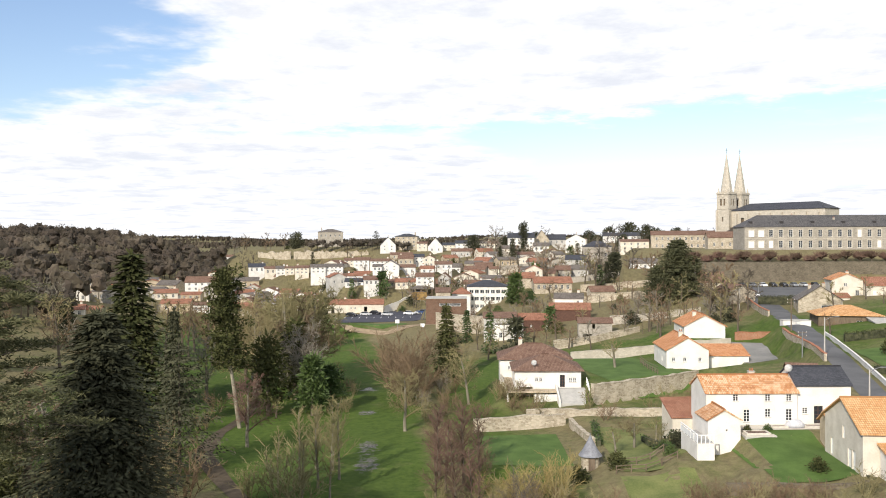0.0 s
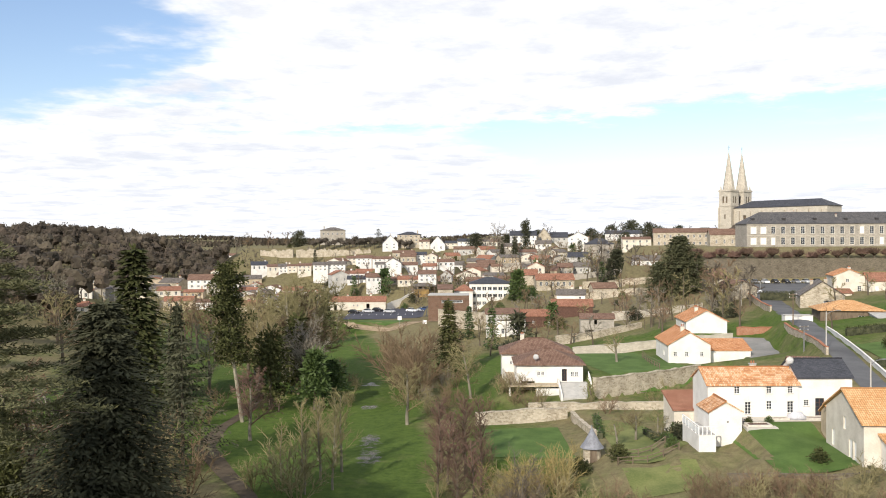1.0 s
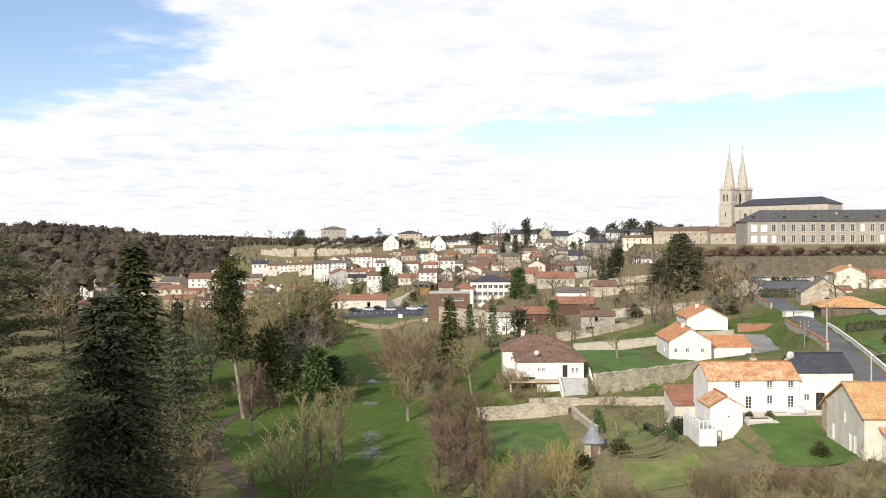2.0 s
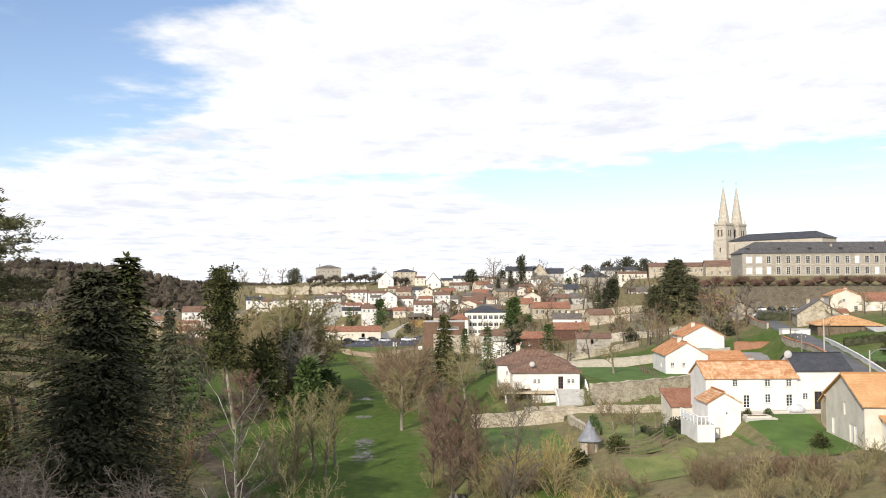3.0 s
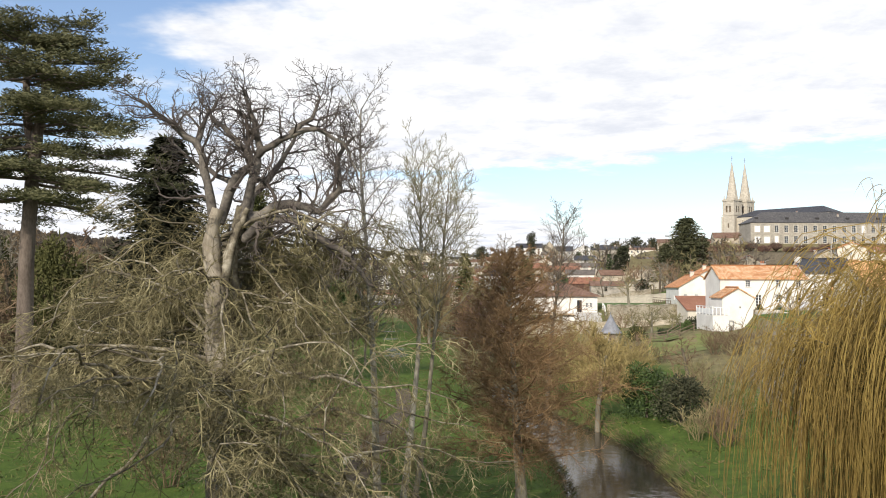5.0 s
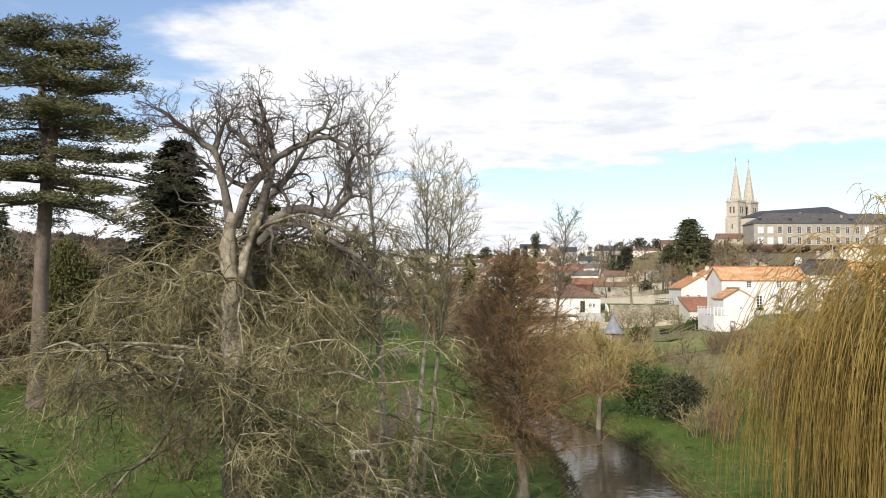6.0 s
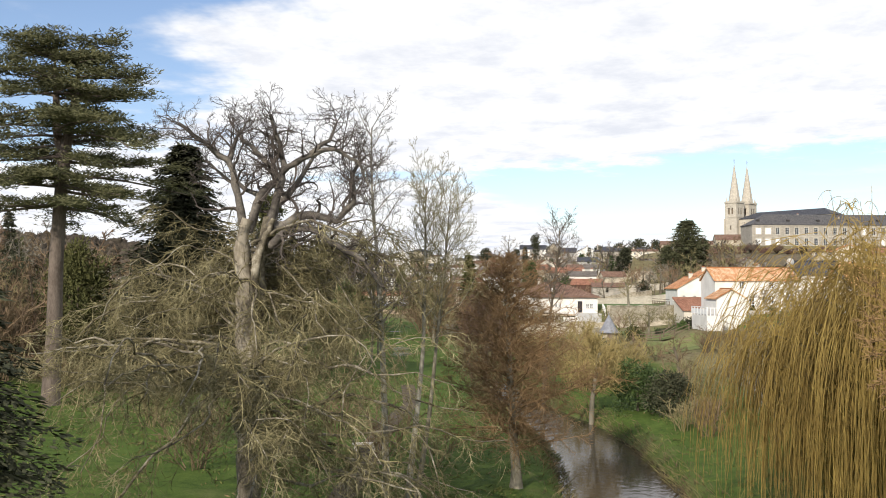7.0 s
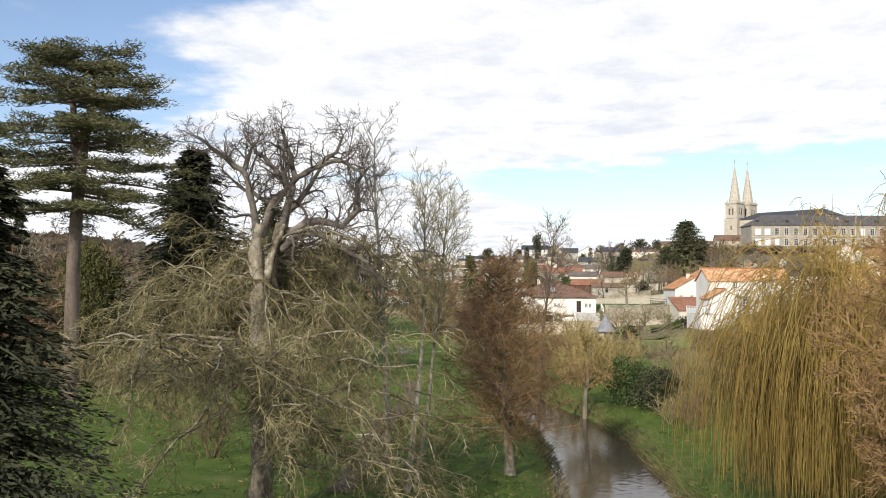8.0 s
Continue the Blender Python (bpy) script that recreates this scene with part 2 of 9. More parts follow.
M = {}
M["ground"], M["water"], M["glass"] = ground_material(), water_material(), glass_material()
M["white"] = material("white_render", ((0.64, 0.61, 0.55), (0.78, 0.75, 0.69)), 0.9, 0.5, 6, 0.1)
M["white_old"] = material("weathered_white_render", ((0.57, 0.55, 0.51), (0.75, 0.73, 0.69)), 0.9, 0.3, 4, 0.15)
M["red_brick"] = stone_material("red_brick", (0.30, 0.13, 0.07), (0.46, 0.22, 0.13), (0.4, 0.3, 0.22), 0.22)
M["earth"] = material("trodden_earth", ((0.062, 0.047, 0.03), (0.115, 0.088, 0.058)), 0.95, 0.6, 8, 0.3)
M["cream"] = material("cream_render", ((0.53, 0.48, 0.39), (0.68, 0.63, 0.53)), 0.9, 0.5, 6, 0.15)
M["tan"] = material("weathered_render", ((0.36, 0.29, 0.20), (0.52, 0.43, 0.31)), 0.92, 0.6, 8, 0.2)
M["grey"] = material("grey_render", ((0.36, 0.35, 0.32), (0.52, 0.50, 0.46)), 0.9, 0.5, 6, 0.2)
M["brick"] = stone_material("dark_brick", (0.13, 0.075, 0.05), (0.22, 0.13, 0.09), (0.16, 0.13, 0.1), 0.25)
M["stone"] = stone_material("rubble_stone", (0.26, 0.215, 0.15), (0.56, 0.49, 0.38), (0.46, 0.415, 0.33), 0.45)
M["pale_stone"] = stone_material("pale_ashlar", (0.40, 0.36, 0.29), (0.55, 0.50, 0.41), (0.42, 0.38, 0.32), 0.7)
M["grey_stone"] = stone_material("grey_stone", (0.26, 0.24, 0.20), (0.42, 0.38, 0.32), (0.36, 0.33, 0.28), 0.5)
M["orange"] = tile_material("orange_tiles", ((0.44, 0.18, 0.075), (0.58, 0.265, 0.115), (0.70, 0.39, 0.21)))
M["apricot"] = tile_material("apricot_tiles", ((0.50, 0.25, 0.10), (0.62, 0.34, 0.15), (0.73, 0.46, 0.24)))
M["mottled"] = tile_material("mottled_canal_tiles", ((0.42, 0.18, 0.075), (0.62, 0.31, 0.14), (0.78, 0.57, 0.38)), 0.42, 0.22)
M["terracotta"] = tile_material("red_tiles", ((0.22, 0.10, 0.065), (0.31, 0.145, 0.09), (0.40, 0.21, 0.14)))
M["brown"] = tile_material("brown_tiles", ((0.14, 0.08, 0.057), (0.20, 0.12, 0.085), (0.27, 0.175, 0.128)))
M["slate"] = tile_material("slates", ((0.04, 0.042, 0.05), (0.052, 0.055, 0.065), (0.075, 0.077, 0.088)), 0.22, 0.3, True)
M["oldslate"] = tile_material("weathered_slates", ((0.085, 0.072, 0.062), (0.13, 0.112, 0.095), (0.20, 0.175, 0.15)), 0.25, 0.32, True)
M["greyslate"] = tile_material("grey_slates", ((0.05, 0.05, 0.053), (0.08, 0.078, 0.078), (0.13, 0.12, 0.115)), 0.25, 0.32, True)
M["asphalt"] = material("asphalt", ((0.085, 0.085, 0.088), (0.135, 0.135, 0.135)), 0.9, 0.15, 8, 0.2)
M["blue_asphalt"] = material("dark_asphalt", ((0.05, 0.05, 0.065), (0.075, 0.075, 0.09)), 0.85, 0.2, 8, 0.2)
M["gravel"] = material("grey_gravel", ((0.17, 0.17, 0.16), (0.28, 0.27, 0.25)), 0.95, 0.2, 10, 0.4)
M["path"] = material("sand_path", ((0.22, 0.16, 0.10), (0.36, 0.28, 0.18)), 0.95, 0.4, 8, 0.3)
M["lawn"] = material("mown_lawn", ((0.055, 0.10, 0.018), (0.095, 0.155, 0.034)), 0.95, 0.35, 6, 0.5)
M["rough_lawn"] = material("rough_garden_grass", ((0.10, 0.125, 0.034), (0.19, 0.20, 0.068)), 0.95, 0.3, 5, 0.5)
M["paint"] = material("white_paint", ((0.74, 0.74, 0.72), (0.84, 0.83, 0.8)), 0.5, 3, 30, 0.05)
M["paving"] = material("pale_paving", ((0.46, 0.42, 0.36), (0.62, 0.58, 0.5)), 0.9, 1.5, 12, 0.2)
M["wood"] = material("weathered_wood", ((0.11, 0.08, 0.055), (0.20, 0.155, 0.11)), 0.9, 2, 20, 0.3, mapping=(1, 1, 0.2))
M["redbrown"] = material("red_brown_wood", ((0.075, 0.04, 0.03), (0.13, 0.07, 0.05)), 0.9, 2, 20, 0.3)
M["metal"] = material("grey_metal", ((0.22, 0.22, 0.22), (0.32, 0.32, 0.32)), 0.5, 3, 20, 0.05, 0.6)
M["concrete"] = material("concrete", ((0.36, 0.35, 0.32), (0.48, 0.46, 0.42)), 0.9, 1, 10, 0.2)
M["bark"] = material("bark", ((0.075, 0.06, 0.042), (0.17, 0.14, 0.10)), 0.95, 1.5, 12, 0.6, mapping=(1, 1, 0.3))
M["pale_bark"] = material("pale_lichen_bark", ((0.12, 0.105, 0.075), (0.31, 0.28, 0.21)), 0.95, 1.2, 9, 0.6, mapping=(1, 1, 0.4))
M["lichen_bark"] = material("white_lichened_bark", ((0.14, 0.125, 0.095), (0.27, 0.25, 0.20), (0.46, 0.43, 0.36)), 0.95, 1.2, 9, 0.6, mapping=(1, 1, 0.4))
M["pine_bark"] = material("pine_bark", ((0.085, 0.066, 0.052), (0.17, 0.135, 0.11)), 0.95, 1.5, 12, 0.7, mapping=(1, 1, 0.3))
M["beech_bark"] = material("old_beech_bark", ((0.10, 0.083, 0.06), (0.23, 0.195, 0.145), (0.38, 0.335, 0.26)), 0.95, 1.0, 7, 0.7, mapping=(1, 1, 0.45))
M["twig_beech"] = material("weathered_hanging_twigs", ((0.07, 0.058, 0.028), (0.17, 0.145, 0.07), (0.36, 0.315, 0.175)), 0.9, 0.7, 5, 0)
# upper limbs' shaded look against the sky, put into a darker bark colour
M["upper_bark"] = material("shade_toned_bark", ((0.05, 0.043, 0.037), (0.115, 0.1, 0.084), (0.22, 0.195, 0.16)), 0.95, 1.0, 7, 0.7)
M["limb_beech"] = material("lichened_hanging_limbs", ((0.06, 0.05, 0.036), (0.17, 0.145, 0.10), (0.36, 0.325, 0.25)), 0.95, 1.1, 7, 0.6)
M["dark_stone"] = stone_material("dark_terrace_stone", (0.10, 0.085, 0.06), (0.20, 0.17, 0.125), (0.14, 0.12, 0.09), 0.5)
M["twig_grey"] = material("grey_twigs", ((0.15, 0.13, 0.10), (0.29, 0.26, 0.2)), 0.9, 0.8, 6, 0, rand=0.2)
M["twig_dark"] = material("dark_twigs", ((0.06, 0.05, 0.04), (0.14, 0.118, 0.09)), 0.9, 0.8, 6, 0, rand=0.15)
M["twig_cypress"] = material("rusty_brown_twigs", ((0.13, 0.08, 0.04), (0.29, 0.185, 0.092)), 0.9, 0.8, 6, 0)
M["twig_olive"] = material("olive_twigs", ((0.15, 0.128, 0.06), (0.29, 0.25, 0.125)), 0.9, 0.8, 6, 0, rand=0.2)
M["twig_red"] = material("reddish_twigs", ((0.095, 0.058, 0.042), (0.18, 0.115, 0.082)), 0.9, 0.8, 6, 0, rand=0.2)
M["twig_brown"] = material("brown_twigs", ((0.125, 0.085, 0.05), (0.235, 0.165, 0.10)), 0.9, 0.8, 6, 0, rand=0.2)
M["twig_rust"] = material("rusty_budding_twigs", ((0.15, 0.09, 0.04), (0.3, 0.19, 0.085)), 0.9, 0.8, 6, 0)
M["twig_yellow"] = material("yellow_olive_twigs", ((0.20, 0.15, 0.055), (0.36, 0.29, 0.12)), 0.9, 0.8, 6, 0, rand=0.15)
M["twig_gold"] = material("golden_willow_twigs", ((0.16, 0.105, 0.03), (0.28, 0.195, 0.055), (0.42, 0.30, 0.085)), 0.8, 0.35, 3, 0, rand=0.1)
M["needle"] = material("dark_needles", ((0.034, 0.038, 0.024), (0.105, 0.105, 0.06)), 0.92, 1.2, 8, 0, spec=0.1, rand=0.15)
M["needle_pine"] = material("pine_needles", ((0.05, 0.056, 0.03), (0.15, 0.146, 0.072)), 0.92, 0.8, 8, 0, spec=0.1, rand=0.15)
M["needle_warm"] = material("olive_needles", ((0.04, 0.048, 0.018), (0.105, 0.105, 0.04)), 0.85, 0.6, 8, 0, spec=0.1, rand=0.2)
M["leaf"] = material("evergreen_leaves", ((0.033, 0.055, 0.015), (0.088, 0.13, 0.036)), 0.6, 0.8, 8, 0, rand=0.2)
M["wood_far"] = material("winter_woodland", ((0.036, 0.03, 0.023), (0.066, 0.052, 0.038), (0.098, 0.082, 0.056)), 0.95, 0.02, 0.9, 0, island=0.22)


# ---- helpers of the scene ----
def thing(name, label, category, x=0.0, y=0.0, z=0.0, yaw=0.0, group=""):
    ob = new(name)
    ob.matrix_world = pose(x, y, z, 0, 0, yaw)
    return tagged(ob, label, category, group)


def part(name, bm, mat, parent=None, label="", smooth=False):
    me = bpy.data.meshes.new(name)
    bm.to_mesh(me)
    bm.free()
    return part_mesh(name, me, mat, parent, label, smooth)


def part_mesh(name, me, mat, parent=None, label="", smooth=False):
    if mat and not me.materials:
        me.materials.append(mat)
    if smooth:
        me.polygons.foreach_set("use_smooth", [True] * len(me.polygons))
    ob = new(name, me)
    if mat and me.materials[0] != mat:
        ob.material_slots[0].link = "OBJECT"
        ob.material_slots[0].material = mat
    if parent:
        ob.parent = parent
    if label:
        tagged(ob, label)
    return ob


def raw_mesh(name, verts, faces):
    me = bpy.data.meshes.new(name)
    me.from_pydata(verts, [], faces)
    me.update()
    return me


def box(bm, x0, x1, y0, y1, z0, z1, bevel=0.0):
    v = [bm.verts.new(p) for p in ((x0, y0, z0), (x1, y0, z0), (x1, y1, z0), (x0, y1, z0), (x0, y0, z1), (x1, y0, z1), (x1, y1, z1), (x0, y1, z1))]
    fs = [bm.faces.new([v[i] for i in q]) for q in ((3, 2, 1, 0), (4, 5, 6, 7), (0, 1, 5, 4), (1, 2, 6, 5), (2, 3, 7, 6), (3, 0, 4, 7))]
    if bevel:
        bmesh.ops.bevel(bm, geom=list({e for f in fs for e in f.edges}), offset=bevel, segments=1, affect="EDGES")
    return fs


def box_bm(*a, bevel=0.0):
    bm = bmesh.new()
    box(bm, *a, bevel=bevel)
    return bm


def prism(bm, outline, x0, x1):
    """A solid from an outline in (y, z), drawn from x0 to x1."""
    a = [bm.verts.new((x0, y, z)) for y, z in outline]
    b = [bm.verts.new((x1, y, z)) for y, z in outline]
    n = len(a)
    bm.faces.new(a)
    bm.faces.new(b[::-1])
    for i in range(n):
        bm.faces.new((a[i], b[i], b[(i + 1) % n], a[(i + 1) % n]))


def tube(verts, faces, pts, radii, sides):
    """Adds a tapering round branch along pts to a raw mesh."""
    base = len(verts)
    n = len(pts)
    for i in range(n):
        d = (pts[min(i + 1, n - 1)] - pts[max(i - 1, 0)]).normalized()
        a = d.cross(Vector((0.31, 0.95, 0.05))).normalized()
        b = d.cross(a)
        for k in range(sides):
            t = 2 * math.pi * k / sides
            verts.append(pts[i] + (a * math.cos(t) + b * math.sin(t)) * radii[i])
    for i in range(n - 1):
        for k in range(sides):
            p, q = base + i * sides + k, base + i * sides + (k + 1) % sides
            faces.append((p, q, q + sides, p + sides))


# ---- terrain ----
def smooth01(a, b, v):
    t = np.clip((v - a) / (b - a), 0, 1)
    return t * t * (3 - 2 * t)


RIVER_Y = (-300, 0, 22, 36, 48, 63, 75, 100, 125, 156, 191, 281, 450, 700, 1500, 4500)
RIVER_X = (24, 8, 5.8, 6.2, 6.8, 5.4, 2.4, -4, -10, -12.6, -15, -32, -72, -140, -350, -900)


def river_x(y):
    return (np.interp(y - 5, RIVER_Y, RIVER_X) + np.interp(y, RIVER_Y, RIVER_X) + np.interp(y + 5, RIVER_Y, RIVER_X)) / 3


BED_Y = (-300, 0, 22, 36, 48, 63, 75, 88, 105, 130, 160, 190, 232, 281)
BED_X = (24, 8, 5.6, 5.8, 6.6, 5.4, 3.0, 2.0, 2.2, 0.4, -1.6, -2.6, -9, -20)


def bed_x(y):
    return (np.interp(y - 5, BED_Y, BED_X) + np.interp(y, BED_Y, BED_X) + np.interp(y + 5, BED_Y, BED_X)) / 3


# level ground: x, y, half-width, half-depth, height
PADS = []
LANE_Y, LANE_X, LANE_Z = (96, 108, 116, 122, 150, 175, 209, 245, 262), (62, 58.2, 56.8, 58, 65, 70.5, 78, 85, 90), (8.2, 8.9, 9.4, 9.8, 11.5, 12.7, 13.6, 14.2, 14.2)


def pad(x, y, hx, hy, z, soft=5.0, slope=0.0):
    """slope: rise for each metre towards +y."""
    PADS.append((x, y, hx, hy, z, soft, slope))


pad(42, 119.6, 11, 5.4, 7.3, 1.2)     # long farmhouse
pad(41.5, 104, 7.8, 8.8, 6.1, 1.5, 0.13)    # its lawn
pad(51, 100, 7, 8, 5.9, 3)            # gabled house
pad(35, 150, 13, 11, 3.6, 4)
pad(50, 176, 8, 8, 6.5, 3)
pad(56, 201, 6, 7, 9.8, 4)
pad(18, 164, 8, 10, 4.2, 3)           # hip-roofed villa
pad(12, 124, 7, 11, 2.3, 4)           # paddock
pad(27, 118, 6, 14, 3.4, 4)           # orchard
pad(30.4, 109.6, 3.2, 4.6, 4.7, 2.2)
pad(-18, 325, 28, 30, 3.2, 6)         # car park by the river
pad(-8, 366, 8, 4, 8.3, 3)
pad(102, 283, 30, 38, 14.2, 6)        # upper car park
pad(145, 328, 80, 4, 22.5, 1.5)       # terrace with pollarded trees
pad(170, 390, 80, 56, 26.7, 3)        # abbey and church
pad(-90, 622, 45, 35, 25.0, 14)       # castle mound
pad(-62, 602, 30, 9, 27.0, 7)
# terraces of the town houses
pad(-80.0, 647.0, 10.0, 8.5, 28.2, 5)
pad(-34.3, 564.5, 5.9, 6.0, 24.5, 5)
pad(-23.9, 606.0, 8.7, 7.5, 26.2, 5)
pad(-12.9, 564.0, 4.3, 5.5, 25.4, 5)
pad(-4.8, 594.5, 6.0, 6.0, 23.0, 5)
pad(5.2, 604.5, 6.4, 6.0, 24.4, 5)
pad(13.6, 594.5, 6.7, 6.0, 24.7, 5)
pad(22.6, 564.5, 5.7, 6.0, 23.5, 5)
pad(34.0, 614.5, 5.6, 6.0, 25.2, 5)
pad(45.1, 525.0, 8.8, 6.5, 26.0, 5)
pad(57.9, 535.0, 5.3, 6.5, 28.0, 5)
pad(55.0, 509.0, 5.6, 5.5, 24.6, 5)
pad(68.2, 544.5, 6.2, 6.0, 28.4, 5)
pad(76.8, 525.0, 7.2, 6.5, 26.7, 5)
pad(73.8, 435.5, 8.2, 7.0, 21.4, 5)
pad(111.8, 565.0, 13.4, 6.5, 30.0, 5)
pad(101.8, 485.0, 8.7, 6.5, 24.9, 5)
pad(125.4, 476.0, 17.3, 7.5, 25.8, 5)
pad(86.2, 389.5, 6.9, 6.0, 18.0, 5)
pad(75.6, 339.5, 6.0, 6.0, 14.2, 5)
pad(87.5, 296.0, 4.7, 5.5, 14.4, 5)
pad(-83.4, 466.0, 3.5, 5.5, 13.6, 5)
pad(-77.7, 462.0, 3.6, 5.5, 14.0, 5)
pad(-71.1, 459.0, 4.6, 5.5, 14.3, 5)
pad(-62.5, 454.0, 4.8, 5.5, 14.8, 5)
pad(-54.5, 456.0, 5.6, 5.5, 15.2, 5)
pad(-49.5, 479.0, 3.7, 5.5, 17.8, 5)
pad(-42.3, 476.0, 5.3, 5.5, 17.2, 5)
pad(-32.6, 474.0, 6.3, 5.5, 17.1, 5)
pad(-25.3, 440.5, 5.3, 6.0, 16.5, 5)
pad(-31.4, 437.5, 3.4, 5.0, 16.1, 5)
pad(-20.4, 504.5, 5.4, 6.0, 17.2, 5)
pad(-13.5, 509.0, 4.0, 5.5, 18.2, 5)
pad(-7.2, 484.5, 4.2, 6.0, 16.9, 5)
pad(0.2, 436.0, 5.2, 5.5, 17.1, 5)
pad(-46.4, 404.0, 4.7, 5.5, 12.3, 5)
pad(-39.6, 406.0, 4.7, 5.5, 12.5, 5)
pad(-37.9, 388.5, 5.0, 5.0, 11.1, 5)
pad(-30.6, 384.0, 4.3, 5.5, 12.1, 5)
pad(-24.2, 392.0, 5.1, 5.5, 10.9, 5)
pad(-15.6, 388.0, 5.7, 5.5, 10.9, 5)
pad(-7.4, 372.5, 4.9, 6.0, 13.0, 5)
pad(-7.2, 424.0, 4.2, 5.5, 15.4, 5)
pad(0.6, 376.0, 3.5, 5.5, 13.0, 5)
pad(-0.1, 321.5, 3.8, 5.0, 10.3, 5)
pad(30.4, 339.0, 5.0, 5.5, 14.0, 5)
pad(39.3, 329.5, 8.0, 6.0, 12.5, 5)
pad(35.5, 354.0, 4.5, 5.5, 17.0, 5)
pad(-24.9, 544.0, 7.9, 5.5, 19.4, 5)
pad(11.4, 544.0, 7.2, 5.5, 20.9, 5)
pad(-143.3, 334.5, 5.9, 6.0, 8.9, 5)
pad(-136.3, 339.5, 5.2, 6.0, 8.7, 5)
pad(-121.1, 294.5, 5.9, 6.0, 6.8, 5)
pad(-115.8, 300.0, 4.1, 5.5, 6.3, 5)
pad(-108.8, 356.5, 5.6, 6.0, 8.5, 5)
pad(-106.6, 404.5, 8.7, 6.0, 9.0, 5)
pad(-109.2, 434.5, 3.9, 6.0, 12.5, 5)
pad(-104.9, 379.0, 5.2, 5.5, 6.5, 5)
pad(-88.8, 334.0, 4.1, 5.5, 5.3, 5)
pad(-175.5, 764.5, 7.3, 6.0, 14.3, 5)
pad(-103.5, 504.5, 5.7, 6.0, 13.6, 5)
pad(-94.0, 494.0, 4.2, 5.5, 12.9, 5)



def ground(x, y):
    x, y = np.asarray(x, float), np.asarray(y, float)
    d = x - river_x(y)
    r = np.hypot(x, y)
    rise = np.log1p(np.exp(np.clip((d - 10) / 4, -30, 30))) * 4
    zr = 60 * np.tanh(0.14 * rise / 60)
    fall = np.log1p(np.exp(np.clip((-d - 42) / 6, -30, 30))) * 6
    zl = 34 * np.tanh(0.2 * fall / 34) + 5 * np.exp(-((x + 300) / 130) ** 2 - ((y - 560) / 170) ** 2) + 9 * np.exp(-((x + 200) / 55) ** 2 - ((y - 590) / 120) ** 2)
    hill = 9 * smooth01(360, 620, y) * np.exp(-((x - 20) / 260) ** 2)
    z = 0.25 + zr + zl + hill + 0.25 * np.sin(x * 0.11 + 1.3) * np.cos(y * 0.087) + 0.12 * np.sin(x * 0.31) * np.sin(y * 0.27 + 2)
    far = smooth01(800, 1500, r)
    roll = 24 + 6 * np.sin(x / 310 + 1) * np.cos(y / 420) + 3 * np.sin(x / 140 + y / 190)
    roll = roll + 18 * np.exp(-((x + 760) / 330) ** 2 - ((y - 2500) / 500) ** 2) + 10 * np.exp(-((x - 600) / 700) ** 2 - ((y - 2600) / 500) ** 2)
    z = z * (1 - far) + roll * far
    for px, py, hx, hy, pz, soft, slope in PADS:
        q = np.maximum(np.abs(x - px) - hx, np.abs(y - py) - hy)
        k = 1 - smooth01(0, soft, q)
        z = z * (1 - k) + (pz + slope * (y - py)) * k
    # terrace lawn behind the oblique retaining wall
    q = np.maximum(np.maximum(np.abs(x - 35.4) - 10.6, np.interp(x, (24.6, 30, 36, 46), (150, 153.5, 157.5, 164.5)) + 1.1 - y), y - 186.5)
    k = 1 - smooth01(0, 0.8, q)
    z = z * (1 - k) + 6.7 * k
    # the lane, cut level into the hillside, and the yard below it
    k = (1 - smooth01(2.6, 5.5, np.abs(x - np.interp(y, LANE_Y, LANE_X)))) * smooth01(100, 108, y) * smooth01(250, 240, y)
    z = z * (1 - k) + np.interp(y, LANE_Y, LANE_Z) * k
    q = np.maximum(np.abs(x - 59.4 - 0.17 * (y - 165)) - 3.6, np.abs(y - 179) - 13)
    k = 1 - smooth01(0, 0.8, q)
    z = z * (1 - k) + (7.0 + 0.08 * (y - 165)) * k
    bed = np.exp(-((x - bed_x(y)) / np.interp(y, (60, 85, 100, 200), (3.3, 2.6, 1.5, 1.3))) ** 4) * smooth01(112, 98, y)
    return z - 1.9 * bed


GRID = {}


def gz(x, y):
    """Height of the ground sheet at (x, y)."""
    xs, ys, Z = GRID["x"], GRID["y"], GRID["z"]
    i = min(max(bisect(xs, x) - 1, 0), len(xs) - 2)
    j = min(max(bisect(ys, y) - 1, 0), len(ys) - 2)
    u, v = (x - xs[i]) / (xs[i + 1] - xs[i]), (y - ys[j]) / (ys[j + 1] - ys[j])
    a, b, c, d = Z[j][i], Z[j][i + 1], Z[j + 1][i], Z[j + 1][i + 1]
    return (a * (1 - u) + b * u) * (1 - v) + (c * (1 - u) + d * u) * v


def bisect(a, v):
    lo, hi = 0, len(a)
    while lo < hi:
        mid = (lo + hi) // 2
        if v < a[mid]:
            hi = mid
        else:
            lo = mid + 1
    return lo


